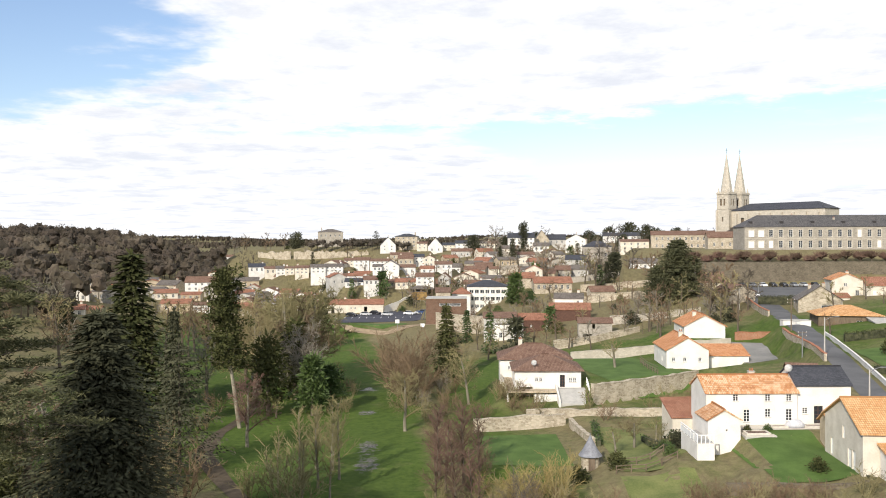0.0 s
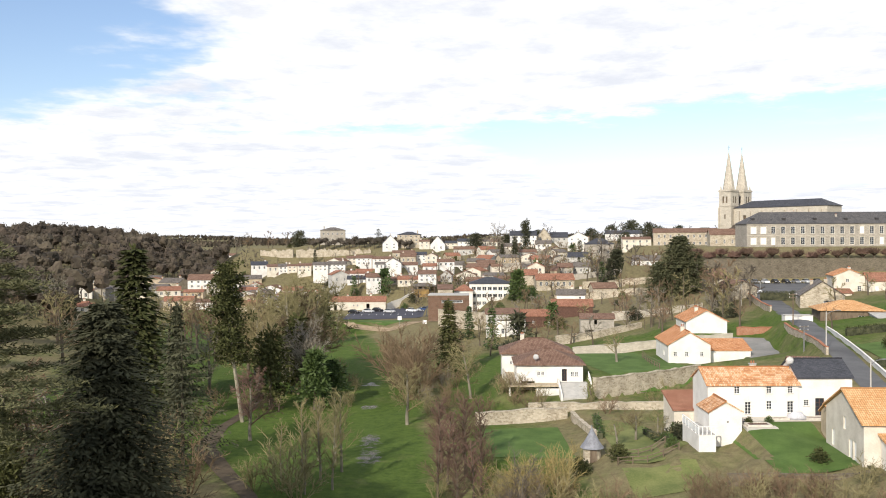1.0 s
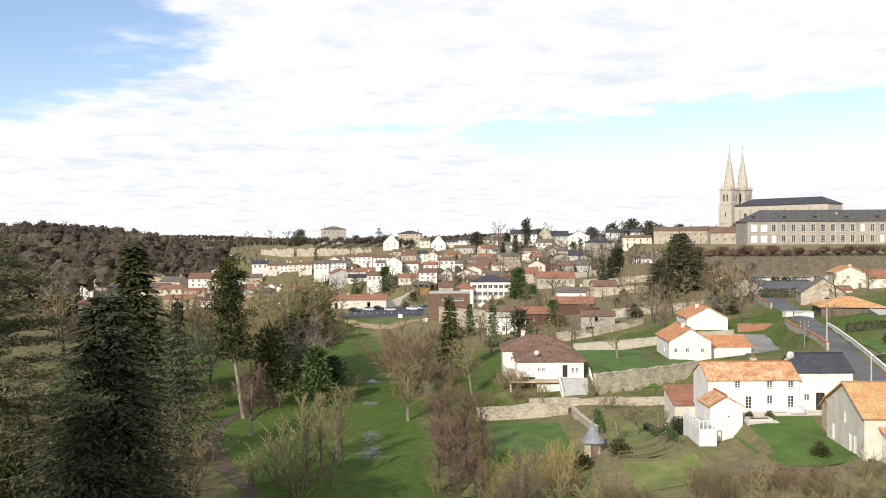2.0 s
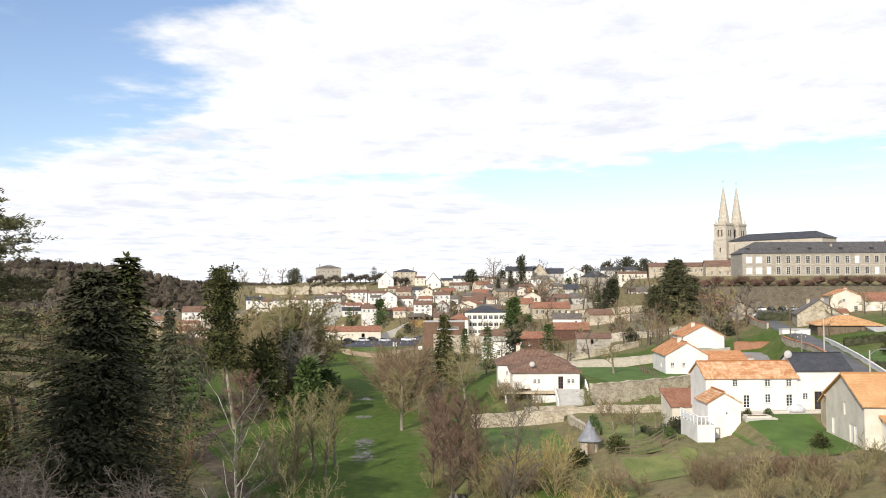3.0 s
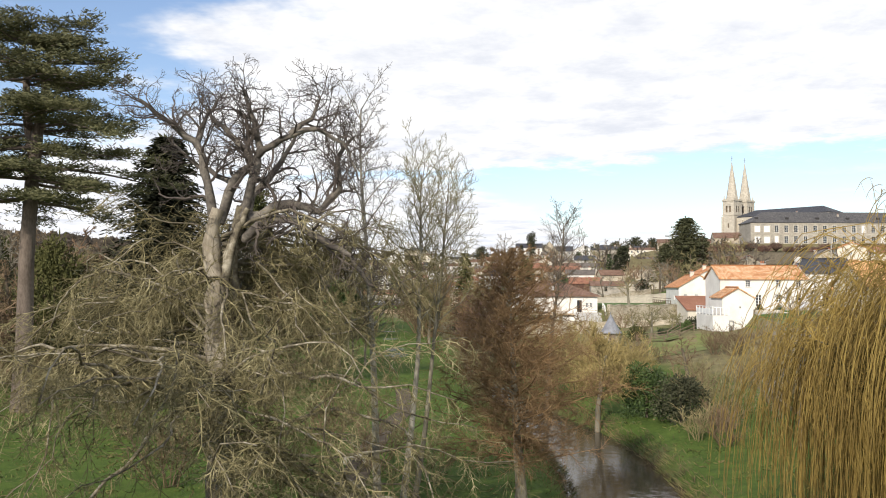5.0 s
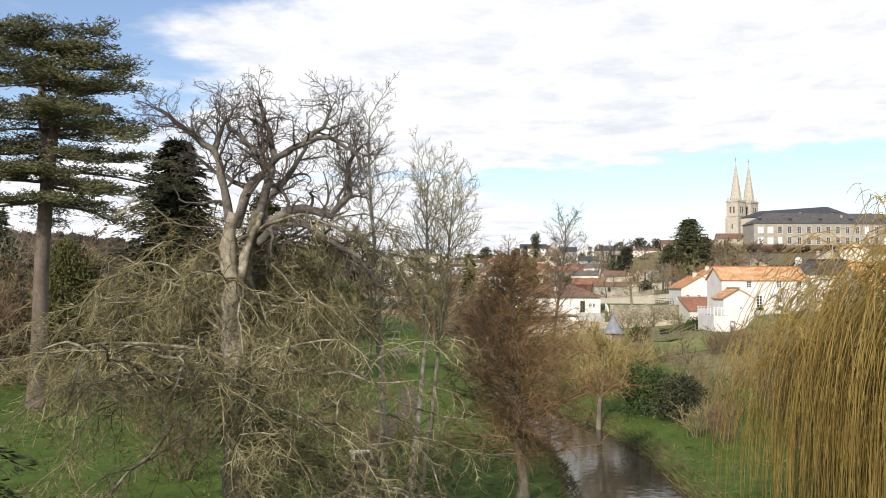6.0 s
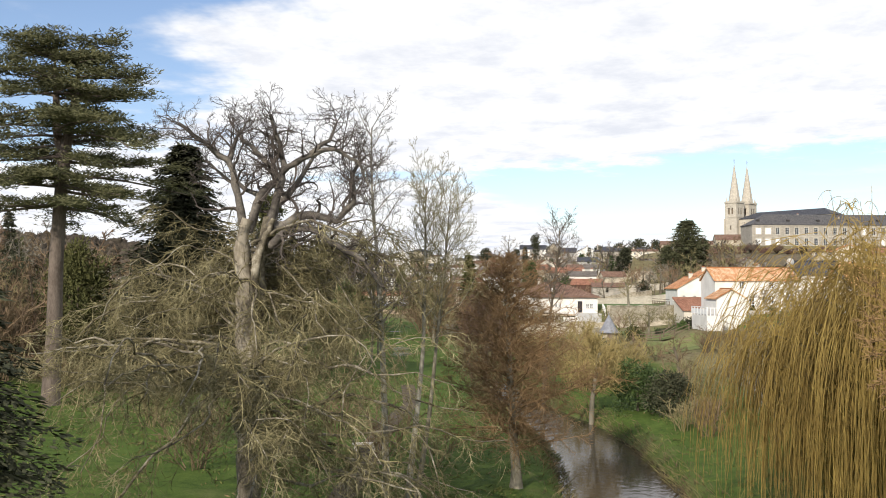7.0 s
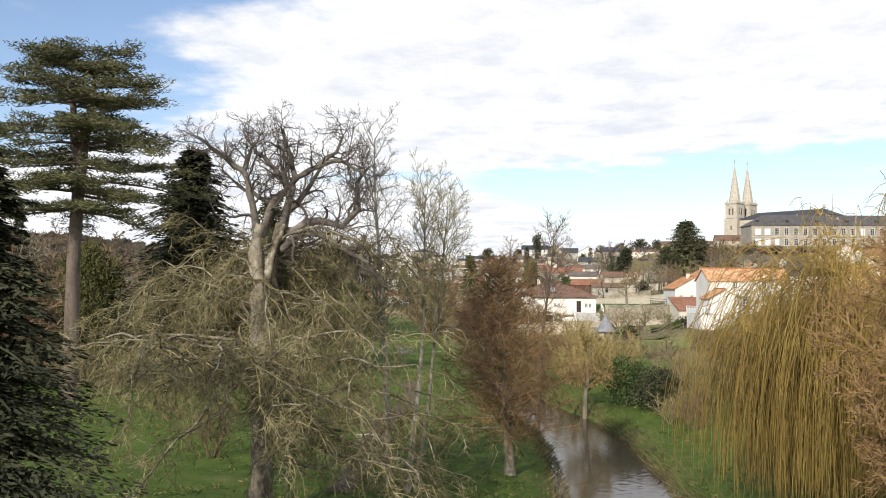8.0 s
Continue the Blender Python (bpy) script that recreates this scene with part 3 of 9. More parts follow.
def build_ground():
    def axis(dense0, dense1, step, lo, hi, grow=1.14):
        a = list(np.arange(dense0, dense1 + step / 2, step))
        s = step
        while a[-1] < hi:
            s *= grow
            a.append(a[-1] + s)
        s = step
        while a[0] > lo:
            s *= grow
            a.insert(0, a[0] - s)
        return np.array(a)

    xs = axis(-30, 62, 1.3, -4600, 4600, 1.08)
    ys = axis(14, 200, 1.8, -700, 4600, 1.06)
    X, Y = np.meshgrid(xs, ys)
    Z = ground(X, Y)
    GRID["x"], GRID["y"], GRID["z"] = xs.tolist(), ys.tolist(), Z.tolist()
    nx, ny = len(xs), len(ys)
    verts = np.stack([X, Y, Z], -1).reshape(-1, 3)
    idx = np.arange(nx * ny).reshape(ny, nx)
    faces = np.stack([idx[:-1, :-1], idx[:-1, 1:], idx[1:, 1:], idx[1:, :-1]], -1).reshape(-1, 4)
    me = raw_mesh("ground", verts.tolist(), faces.tolist())
    # land cover: 0 grass, 1 scrub
    D = X - river_x(Y)
    wild = 0.2 + 0.5 * smooth01(16, 26, D) * smooth01(215, 110, Y) + 0.5 * smooth01(-45, -70, D)
    wild = wild + 0.75 * smooth01(190, 250, Y) * smooth01(0, 30, D) + 0.4 * np.exp(-((X - bed_x(Y)) / 3.5) ** 2)
    wild = wild + 0.55 * smooth01(-20, -30, X) * smooth01(66, 80, Y) * smooth01(125, 105, Y)
    wild = np.maximum(wild, 0.8 * smooth01(290, 350, Y))
    wild = np.where(np.hypot(X, Y) > 1000, 0.7, np.clip(wild, 0, 1))
    wet = sum(np.exp(-((X - hx) / wx) ** 2 - ((Y - hy) / wy) ** 2) for hx, hy, wx, wy in ((-10.6, 124, 2.4, 6.5), (-11.3, 135, 2.2, 5.0), (-13.4, 161, 2.6, 3.2), (-15.4, 186, 3.2, 4.0)))
    for name, values in (("wet", wet),):
        at = me.attributes.new(name, "FLOAT", "POINT")
        at.data.foreach_set("value", values.reshape(-1).astype(np.float32))
    at = me.attributes.new("wild", "FLOAT", "POINT")
    at.data.foreach_set("value", wild.reshape(-1).astype(np.float32))
    ob = part_mesh("ground", me, M["ground"], smooth=True)
    tagged(ob, "grassy river valley with rough winter scrub on its slopes", "ground", kind="structure")


def ribbon(name, pts, width, mat, label, category, lift=0.07, kind="structure", z=None, step=1.5):
    """A strip of ground along a line of (x, y) or (x, y, width)."""
    P = [Vector((p[0], p[1])) for p in pts]
    W = [p[2] if len(p) > 2 else width for p in pts]
    row = []
    for i in range(len(P) - 1):
        n = max(1, int((P[i + 1] - P[i]).length / step))
        for k in range(n):
            t = k / n
            row.append((P[i].lerp(P[i + 1], t), W[i] * (1 - t) + W[i + 1] * t))
    row.append((P[-1], W[-1]))
    verts, faces, m = [], [], max(7, int(max(W) / 1.1))
    for i, (p, w) in enumerate(row):
        d = (row[min(i + 2, len(row) - 1)][0] - row[max(i - 2, 0)][0]).normalized()
        nrm = Vector((-d.y, d.x))
        for k in range(m):
            q = p + nrm * w * (k / (m - 1) - 0.5)
            verts.append((q.x, q.y, (gz(q.x, q.y) + lift) if z is None else z))
        if i:
            for k in range(m - 1):
                a = (i - 1) * m + k
                faces.append((a + 1, a, a + m, a + m + 1))
    ob = part_mesh(name, raw_mesh(name, verts, faces), mat, smooth=True)
    return tagged(ob, label, category, kind=kind)


build_ground()
ribbon("river", [(float(bed_x(y)), y) for y in range(-120, 116, 4)], 6.6, M["water"], "brown slow river between grassy banks", "river", z=-0.62)


def stone_wall(pts, height, label, mat="stone", thick=0.5, sink=1.2, name="garden_wall", cap=None, rough=0.12, seed=1, top_z=None):
    """A masonry wall along a line of (x, y), following the ground, with a slightly uneven top and a coping."""
    rng = random.Random(seed)
    bm, cm = bmesh.new(), bmesh.new()
    rows = []
    P = [Vector(p) for p in pts]
    for i in range(len(P) - 1):
        n = max(1, int((P[i + 1] - P[i]).length / 1.2))
        for k in range(n + (i == len(P) - 2)):
            p = P[i].lerp(P[i + 1], k / n)
            d = (P[i + 1] - P[i]).normalized()
            rows.append((p, Vector((-d.y, d.x))))
    prev = prevc = None
    cx, cy = P[0]
    G = [gz(p.x, p.y) for p, _ in rows]
    for i, (p, nrm) in enumerate(rows):
        g = G[i]
        near = G[max(0, i - 7):i + 8]
        top = max(sum(near) / len(near), g - 0.4) + height + rng.uniform(-rough, rough) * 0.6
        if top_z is not None:
            top = top_z + rng.uniform(-rough, rough)
        a, b = p + nrm * thick / 2, p - nrm * thick / 2
        ring = [bm.verts.new((q.x - cx, q.y - cy, z)) for q, z in ((a, g - sink), (b, g - sink), (b, top), (a, top))]
        a2, b2 = p + nrm * (thick / 2 + 0.06), p - nrm * (thick / 2 + 0.06)
        ringc = [cm.verts.new((q.x - cx, q.y - cy, z)) for q, z in ((a2, top + 0.003), (b2, top + 0.003), (b2, top + 0.12), (a2, top + 0.12))]
        for bb, pr, rg in ((bm, prev, ring), (cm, prevc, ringc)):
            if pr:
                for k in range(4):
                    bb.faces.new((pr[k], pr[(k + 1) % 4], rg[(k + 1) % 4], rg[k]))
            else:
                bb.faces.new(rg)
        prev, prevc = ring, ringc
    bm.faces.new(prev[::-1])
    cm.faces.new(prevc[::-1])
    ob = thing(name, label, "wall", cx, cy, 0)
    part("wall", bm, M[mat], ob)
    part("coping", cm, M[cap or mat], ob)
    return ob


# ---- houses ----
PANES = {}
FOOTPRINTS = []


def window_meshes(w, h, kind):
    """Frame and glass of one window or door, around its own centre at the bottom, looking to -y."""
    key = (round(w, 2), round(h, 2), kind)
    if key in PANES:
        return PANES[key]
    f = 0.06 if w < 1.6 else 0.08
    bm = bmesh.new()
    x = w / 2
    if kind != "shut":
        for a in ((-x, x, -0.05, 0.05, 0, f), (-x, x, -0.05, 0.05, h - f, h), (-x, -x + f, -0.05, 0.05, f, h - f), (x - f, x, -0.05, 0.05, f, h - f)):
            box(bm, *a)
    if kind in ("win", "door"):
        box(bm, -f / 2, f / 2, -0.04, 0.04, f, h - f)
        for k in range(1, 3 if h < 1.5 else 4):
            zz = h * k / (3 if h < 1.5 else 4)
            box(bm, -x + f, -f / 2, -0.03, 0.03, zz - 0.02, zz + 0.02)
            box(bm, f / 2, x - f, -0.03, 0.03, zz - 0.02, zz + 0.02)
    if kind == "shut":
        box(bm, -x, -0.01, -0.03, 0.02, 0, h)
        box(bm, 0.01, x, -0.03, 0.02, 0, h)
    fr = bpy.data.meshes.new("window_frame")
    bm.to_mesh(fr)
    bm.free()
    gm = bpy.data.meshes.new("pane")
    g = box_bm(-x + f / 2, x - f / 2, 0.0 if kind != "shut" else 0.025, 0.02 if kind != "shut" else 0.04, f / 2, h - f / 2)
    g.to_mesh(gm)
    g.free()
    PANES[key] = fr, gm
    return fr, gm


def face_place(face, w, d, u, depth):
    """Centre and turn of a spot on one face of a house w by d."""
    if face == "f":
        return Vector((u, -d / 2 + depth, 0)), 0
    if face == "r":
        return Vector((w / 2 - depth, u, 0)), 90
    if face == "b":
        return Vector((-u, d / 2 - depth, 0)), 180
    return Vector((-w / 2 + depth, -u, 0)), -90


def wall_bm(w, d, h, roof, rh, ridge, ops, base):
    bm = bmesh.new()
    for face in "frbl":
        fw = w if face in "fb" else d
        mine = [o for o in ops if o[0] == face]
        us = sorted({-fw / 2, fw / 2, *[o[1] - o[3] / 2 for o in mine], *[o[1] + o[3] / 2 for o in mine]})
        zs = sorted({-base, h, *[o[2] for o in mine], *[o[2] + o[4] for o in mine]})

        def at(u, z, dep=0.0):
            p, turn = face_place(face, w, d, u, dep)
            return bm.verts.new((p.x, p.y, z))

        for i in range(len(us) - 1):
            for j in range(len(zs) - 1):
                cu, cz = (us[i] + us[i + 1]) / 2, (zs[j] + zs[j + 1]) / 2
                if any(abs(cu - o[1]) < o[3] / 2 and o[2] < cz < o[2] + o[4] for o in mine):
                    continue
                bm.faces.new((at(us[i], zs[j]), at(us[i + 1], zs[j]), at(us[i + 1], zs[j + 1]), at(us[i], zs[j + 1])))
        for o in mine:
            u0, u1, z0, z1 = o[1] - o[3] / 2, o[1] + o[3] / 2, o[2], o[2] + o[4]
            loop = ((u0, z0), (u1, z0), (u1, z1), (u0, z1))
            for k in range(4):
                (a, b), (c, e) = loop[k], loop[(k + 1) % 4]
                bm.faces.new((at(a, b), at(c, e), at(c, e, 0.24), at(a, b, 0.24)))
        if roof == "gable" and ((ridge == "x" and face in "lr") or (ridge == "y" and face in "fb")):
            bm.faces.new((at(-fw / 2, h), at(fw / 2, h), at(0, h + rh)))
    if roof == "mono":
        a = [bm.verts.new(p) for p in ((-w / 2, -d / 2, h), (-w / 2, d / 2, h + rh), (-w / 2, d / 2, h))]
        b = [bm.verts.new((w / 2, v.co.y, v.co.z)) for v in a]
        bm.faces.new(a)
        bm.faces.new(b[::-1])
        bm.faces.new((a[1], a[2], b[2], b[1]))
    bmesh.ops.remove_doubles(bm, verts=bm.verts, dist=0.001)
    bmesh.ops.recalc_face_normals(bm, faces=bm.faces)
    return bm


def roof_bm(w, d, h, roof, rh, ridge, over, thick=0.16):
    """A roof with thickness and eaves; UVs run along the eaves and up the slopes, in metres."""
    bm = bmesh.new()
    if ridge == "y":
        w, d = d, w
    x, y = w / 2 + over, d / 2 + over
    k = rh / (d / 2) if roof != "mono" else rh / d
    lo = h - over * k + 0.02
    if roof == "gable":
        tops = [((-x, -y, lo), (x, -y, lo), (x, 0, h + rh), (-x, 0, h + rh)), ((x, y, lo), (-x, y, lo), (-x, 0, h + rh), (x, 0, h + rh))]
    elif roof == "hip":
        r = max(x - y, 0.02)
        lo = h + 0.02
        tops = [((-x, -y, lo), (x, -y, lo), (r, 0, h + rh), (-r, 0, h + rh)), ((x, y, lo), (-x, y, lo), (-r, 0, h + rh), (r, 0, h + rh)),
                ((x, -y, lo), (x, y, lo), (r, 0, h + rh)), ((-x, y, lo), (-x, -y, lo), (-r, 0, h + rh))]
    elif roof == "mono":
        tops = [((-x, -y, lo), (x, -y, lo), (x, y, h + rh + over * k), (-x, y, h + rh + over * k))]
    else:
        tops = [((-x, -y, h + 0.02), (x, -y, h + 0.02), (x, y, h + 0.02), (-x, y, h + 0.02))]
    uv = bm.loops.layers.uv.new("UVMap")
    for t in tops:
        p = [Vector(q) + Vector((0, 0, thick)) for q in t]
        lowv = [Vector(q) for q in t]
        e = (p[1] - p[0]).normalized()
        n = e.cross(p[2] - p[0]).normalized()
        up = n.cross(e)
        tv, bv = [bm.verts.new(q) for q in p], [bm.verts.new(q) for q in lowv]
        fs = [bm.faces.new(tv), bm.faces.new(bv[::-1])]
        for i in range(len(t)):
            j = (i + 1) % len(t)
            fs.append(bm.faces.new((bv[i], bv[j], tv[j], tv[i])))
        for f in fs:
            for lp in f.loops:
                q = lp.vert.co - p[0]
                lp[uv].uv = (q.dot(e) + 40, q.dot(up) + 40)
    if ridge == "y":
        bmesh.ops.rotate(bm, verts=bm.verts, cent=(0, 0, 0), matrix=Matrix.Rotation(math.pi / 2, 3, "Z"))
    return bm


def house(x, y, z, yaw, w, d, h, rh, wall, roofing, label, roof="gable", ridge="x", ops=(), chims=(), over=0.3, base=2.5, name="house", category="house", group="", sills=True, cap=False):
    """ops: (face, along the face, sill height, width, height, kind) for windows and doors; chims: (x, y, height)."""
    ob = thing(name, label, category, x, y, z, yaw, group)
    FOOTPRINTS.append((x, y, 0.5 * math.hypot(w, d)))
    part("wall", wall_bm(w, d, h, roof, rh, ridge, ops, base), M[wall], ob)
    rf = part("roof", roof_bm(w, d, h, roof, rh, ridge, over), M[roofing], ob)
    if cap and roof in ("gable", "hip"):
        ln, dp = (w, d) if ridge == "x" else (d, w)
        half = ln / 2 + over if roof == "gable" else max(ln / 2 - dp / 2, 0.1)
        bm = bmesh.new()
        n = max(2, int(half * 2 / 0.42))
        for i in range(n):
            a, b = -half + 2 * half * i / n, -half + 2 * half * (i + 1) / n
            prism(bm, ((-0.17, h + rh + 0.10), (-0.08, h + rh + 0.25 + 0.02 * (i % 2)), (0.08, h + rh + 0.25 + 0.02 * (i % 2)), (0.17, h + rh + 0.10)), a + 0.01, b - 0.01)
        if ridge == "y":
            bmesh.ops.rotate(bm, verts=bm.verts, cent=(0, 0, 0), matrix=Matrix.Rotation(math.pi / 2, 3, "Z"))
        part("ridge_tiles", bm, M[roofing if roofing != "mottled" else "orange"], rf)
    for face, u, z0, ww, wh, kind in ops:
        if kind == "hole":
            continue
        fr, gm = window_meshes(ww, wh, kind)
        p, turn = face_place(face, w, d, u, 0.16)
        if not fr.materials:
            fr.materials.append(M["redbrown"] if kind == "door" else M["paint"])
            gm.materials.append(M["paint"] if kind in ("shut",) else M["glass"])
        nm = {"door": "door", "garage": "garage_door", "shut": "shutter"}.get(kind, "window")
        o = part_mesh(nm, fr, None, ob)
        o.matrix_local = pose(p.x, p.y, z0, 0, 0, turn)
        part_mesh("pane", gm, None, o)
        if sills and kind == "win":
            q, _ = face_place(face, w, d, u, 0.0)
            s = part("sill", box_bm(-ww / 2 - 0.06, ww / 2 + 0.06, -0.07, 0.2, -0.07, -0.003), M["concrete"], o)
            s.matrix_local = pose(0, -0.16, 0)
    for cx, cy, ch in chims:
        k = rh / (d / 2) if ridge == "x" else rh / (w / 2)
        off = abs(cy) if ridge == "x" else abs(cx)
        top = h + (rh - off * k if roof in ("gable", "hip") else 0) + ch
        c = part("chimney", box_bm(cx - 0.38, cx + 0.38, cy - 0.28, cy + 0.28, h * 0.6, top, bevel=0.02), M["cream" if wall in ("white", "cream") else wall], ob)
        part("chimney_cap", box_bm(cx - 0.45, cx + 0.45, cy - 0.35, cy + 0.35, top + 0.003, top + 0.12), M["concrete"], c)
        for k2 in (-0.16, 0.16):
            bm = bmesh.new()
            bmesh.ops.create_cone(bm, segments=8, radius1=0.11, radius2=0.09, depth=0.35, cap_ends=True, matrix=Matrix.Translation((cx + k2, cy, top + 0.3)))
            part("chimney_pot", bm, M["terracotta_pot"], c)
    return ob


def rows_of(face, span, n, z0, ww, wh, kind="win"):
    return [(face, -span / 2 + span * (i + 0.5) / n, z0, ww, wh, kind) for i in range(n)]


M["yellow"] = material("ochre_paint", ((0.24, 0.15, 0.05), (0.34, 0.22, 0.08)), 0.8, 1, 8, 0.1)
M["terracotta_pot"] = material("terracotta", ((0.30, 0.12, 0.06), (0.42, 0.18, 0.10)), 0.9, 4, 20, 0.1)


# ---- roads, paths and lawns ----
ribbon("road", [(62, 98, 3.6), (58.2, 108, 3.6), (56.9, 116, 3.6), (58.0, 122, 3.8), (65, 150, 4.0), (70.5, 175, 4.2), (78, 209, 5), (85, 245, 8), (90, 262, 13)], 4, M["asphalt"], "grey asphalt lane climbing to the upper town", "road")
ribbon("road", [(76, 262, 20), (96, 276, 40), (118, 296, 48), (134, 305, 30)], 30, M["asphalt"], "worn asphalt of the upper car park", "car park", lift=0.1, step=4)
ribbon("road", [(-38, 309, 6), (-28, 316, 22), (-19, 326, 38), (-5, 337, 58)], 28, M["blue_asphalt"], "dark new asphalt of the riverside car park", "car park", lift=0.1)
ribbon("path", [(-40, 306, 2.5), (-30, 294, 3), (-18, 290, 3), (-6, 299, 3.5), (2, 300, 3)], 3, M["path"], "pale sand path curving round the car park lawn", "path", lift=0.09)
ribbon("lawn", [(-29, 301, 3), (-20, 298, 9), (-12, 302, 4)], 8, M["lawn"], "mown oval lawn beside the car park", "lawn", lift=0.08)
ribbon("path", [(-19, 70, 1.8), (-20, 88, 1.8), (-22.7, 104, 1.9), (-29, 117, 2.6), (-35, 131, 3.0), (-36, 146, 1.8), (-34.6, 160, 1.6), (-36, 178, 1.4)], 3, M["earth"], "worn sandy park path through the meadow", "path", lift=0.06)
ribbon("path", [(-8.6, 30, 1.3), (-8.2, 38, 1.4), (-8.3, 46, 1.5), (-7.7, 56, 1.5), (-6.6, 66, 1.4), (-7.6, 80, 1.3)], 1.4, M["earth"], "narrow bare footpath under the old trees", "path", lift=0.05)
ribbon("lawn", [(35.2, 104.2, 16.4), (45.4, 104.4, 16.4)], 14, M["lawn"], "bright mown lawn before the farmhouse", "lawn", lift=0.1)
ribbon("lawn", [(21.4, 120, 25), (25, 120, 26), (29.2, 120.5, 17)], 20, M["rough_lawn"], "rough green orchard grass", "lawn", lift=0.06)
ribbon("lawn", [(20.5, 101, 9), (29, 101, 8)], 9, M["rough_lawn"], "rough grass plot below the orchard fence", "lawn", lift=0.06)
ribbon("lawn", [(25.8, 170.6, 32), (30, 171.4, 33), (36, 173, 29), (41.8, 174.6, 24)], 18, M["lawn"], "mown terrace lawn above the stone wall", "lawn", lift=0.06)
ribbon("lawn", [(5, 124, 17), (16.5, 124, 19)], 18, M["lawn"], "green paddock below a stone wall", "lawn", lift=0.06)
ribbon("yard", [(59.4, 166.5, 6.6), (61.9, 181, 6.6), (63.6, 191, 6.6)], 6.6, M["gravel"], "grey gravel yard beside the orange garage", "yard", lift=0.08)


def terrace(x0, x1, y0, y1, z, label):
    """A flat paved terrace of slabs, with a raised edge."""
    ob = thing("paved_terrace", label, "terrace", x0, y0, z)
    part("base", box_bm(0, x1 - x0, 0, y1 - y0, -2.2, -0.063), M["concrete"], ob)
    nx, ny = max(1, round((x1 - x0) / 0.9)), max(1, round((y1 - y0) / 0.9))
    dx, dy = (x1 - x0) / nx, (y1 - y0) / ny
    slab = box_bm(0.02, dx - 0.02, 0.02, dy - 0.02, -0.06, 0)
    me = bpy.data.meshes.new("slab")
    slab.to_mesh(me)
    slab.free()
    for i in range(nx):
        for j in range(ny):
            o = part_mesh("slab", me, M["paving"], ob)
            o.location = (i * dx, j * dy, 0)


terrace(36.3, 51.9, 113.0, 115.45, 7.32, "pale paved terrace along the farmhouse")
terrace(36.6, 40.4, 109.8, 112.97, 7.1, "pale paved square with a planting bed")

# ---- the long farmhouse and its garden ----
house(39.25, 119, 7.3, 0, 11.6, 7, 4.1, 1.7, "white", "mottled", "white farmhouse with a mottled orange canal-tile roof", ops=[
    ("f", -2.05, 3.0, 0.7, 0.9, "win"), ("f", 2.05, 3.0, 0.7, 0.9, "win"), ("f", 4.75, 3.0, 0.7, 0.9, "win"),
    ("f", -0.65, 0.35, 0.8, 1.6, "win"), ("f", 2.05, 0.95, 0.7, 1.1, "win"), ("f", 4.75, 0.5, 0.8, 1.5, "win")], chims=[(1.35, 0.8, 0.75)], over=0.25, base=4, cap=True)
house(48.6, 119.4, 7.3, 0, 6.9, 7, 4.9, 1.9, "white", "slate", "white farmhouse annexe with a dark slate roof", ops=[
    ("f", -2.4, 1.3, 0.7, 0.8, "win"), ("f", -0.7, 0.05, 1.15, 2.25, "door")], over=0.2, base=4, cap=True)
house(34.2, 113.0, 4.8, 0, 4.0, 4.9, 4.1, 1.2, "white", "mottled", "white farmhouse wing with a small tiled gable", ridge="y", ops=[("f", 0.3, 2.75, 0.22, 0.22, "hole")], over=0.2, base=3, cap=True)
house(32.9, 124.4, 5.6, 4, 4.6, 4.6, 1.4, 1.7, "cream", "terracotta", "low cream shed with a red lean-to roof", "mono", over=0.25, name="shed", category="shed", base=3)


def balcony(x0, x1, y0, y1, z, label):
    """A raised terrace with a white railing of posts, rails and panels on its outer sides."""
    ob = thing("raised_terrace", label, "terrace", x0, y0, z)
    w, d = x1 - x0, y1 - y0
    part("base", box_bm(0, w, 0, d, -4, -0.003), M["white"], ob)
    part("floor", box_bm(0.05, w - 0.05, 0.05, d, 0.0, 0.06), M["concrete"], ob)
    n = 5
    for i in range(n + 1):
        yy = d * i / n
        part("post", box_bm(-0.06, 0.06, yy - 0.06, yy + 0.06, 0.0, 1.05), M["paint"], ob)
        if i < n:
            part("panel", box_bm(-0.03, 0.03, yy + 0.07, yy + d / n - 0.07, 0.15, 0.85), M["paint"], ob)
    part("rail", box_bm(-0.08, 0.08, -0.1, d, 1.053, 1.13), M["paint"], ob)
    part("rail", box_bm(0.1, w, -0.06, 0.06, 0.98, 1.06), M["paint"], ob)
    for i in range(4):
        part("post", box_bm(w * (i + 1) / 4 - 0.1, w * (i + 1) / 4, -0.05, 0.05, 0.0, 0.977), M["paint"], ob)
    return ob


balcony(30.1, 32.15, 107.6, 115, 6.7, "white raised terrace with a white panel railing")


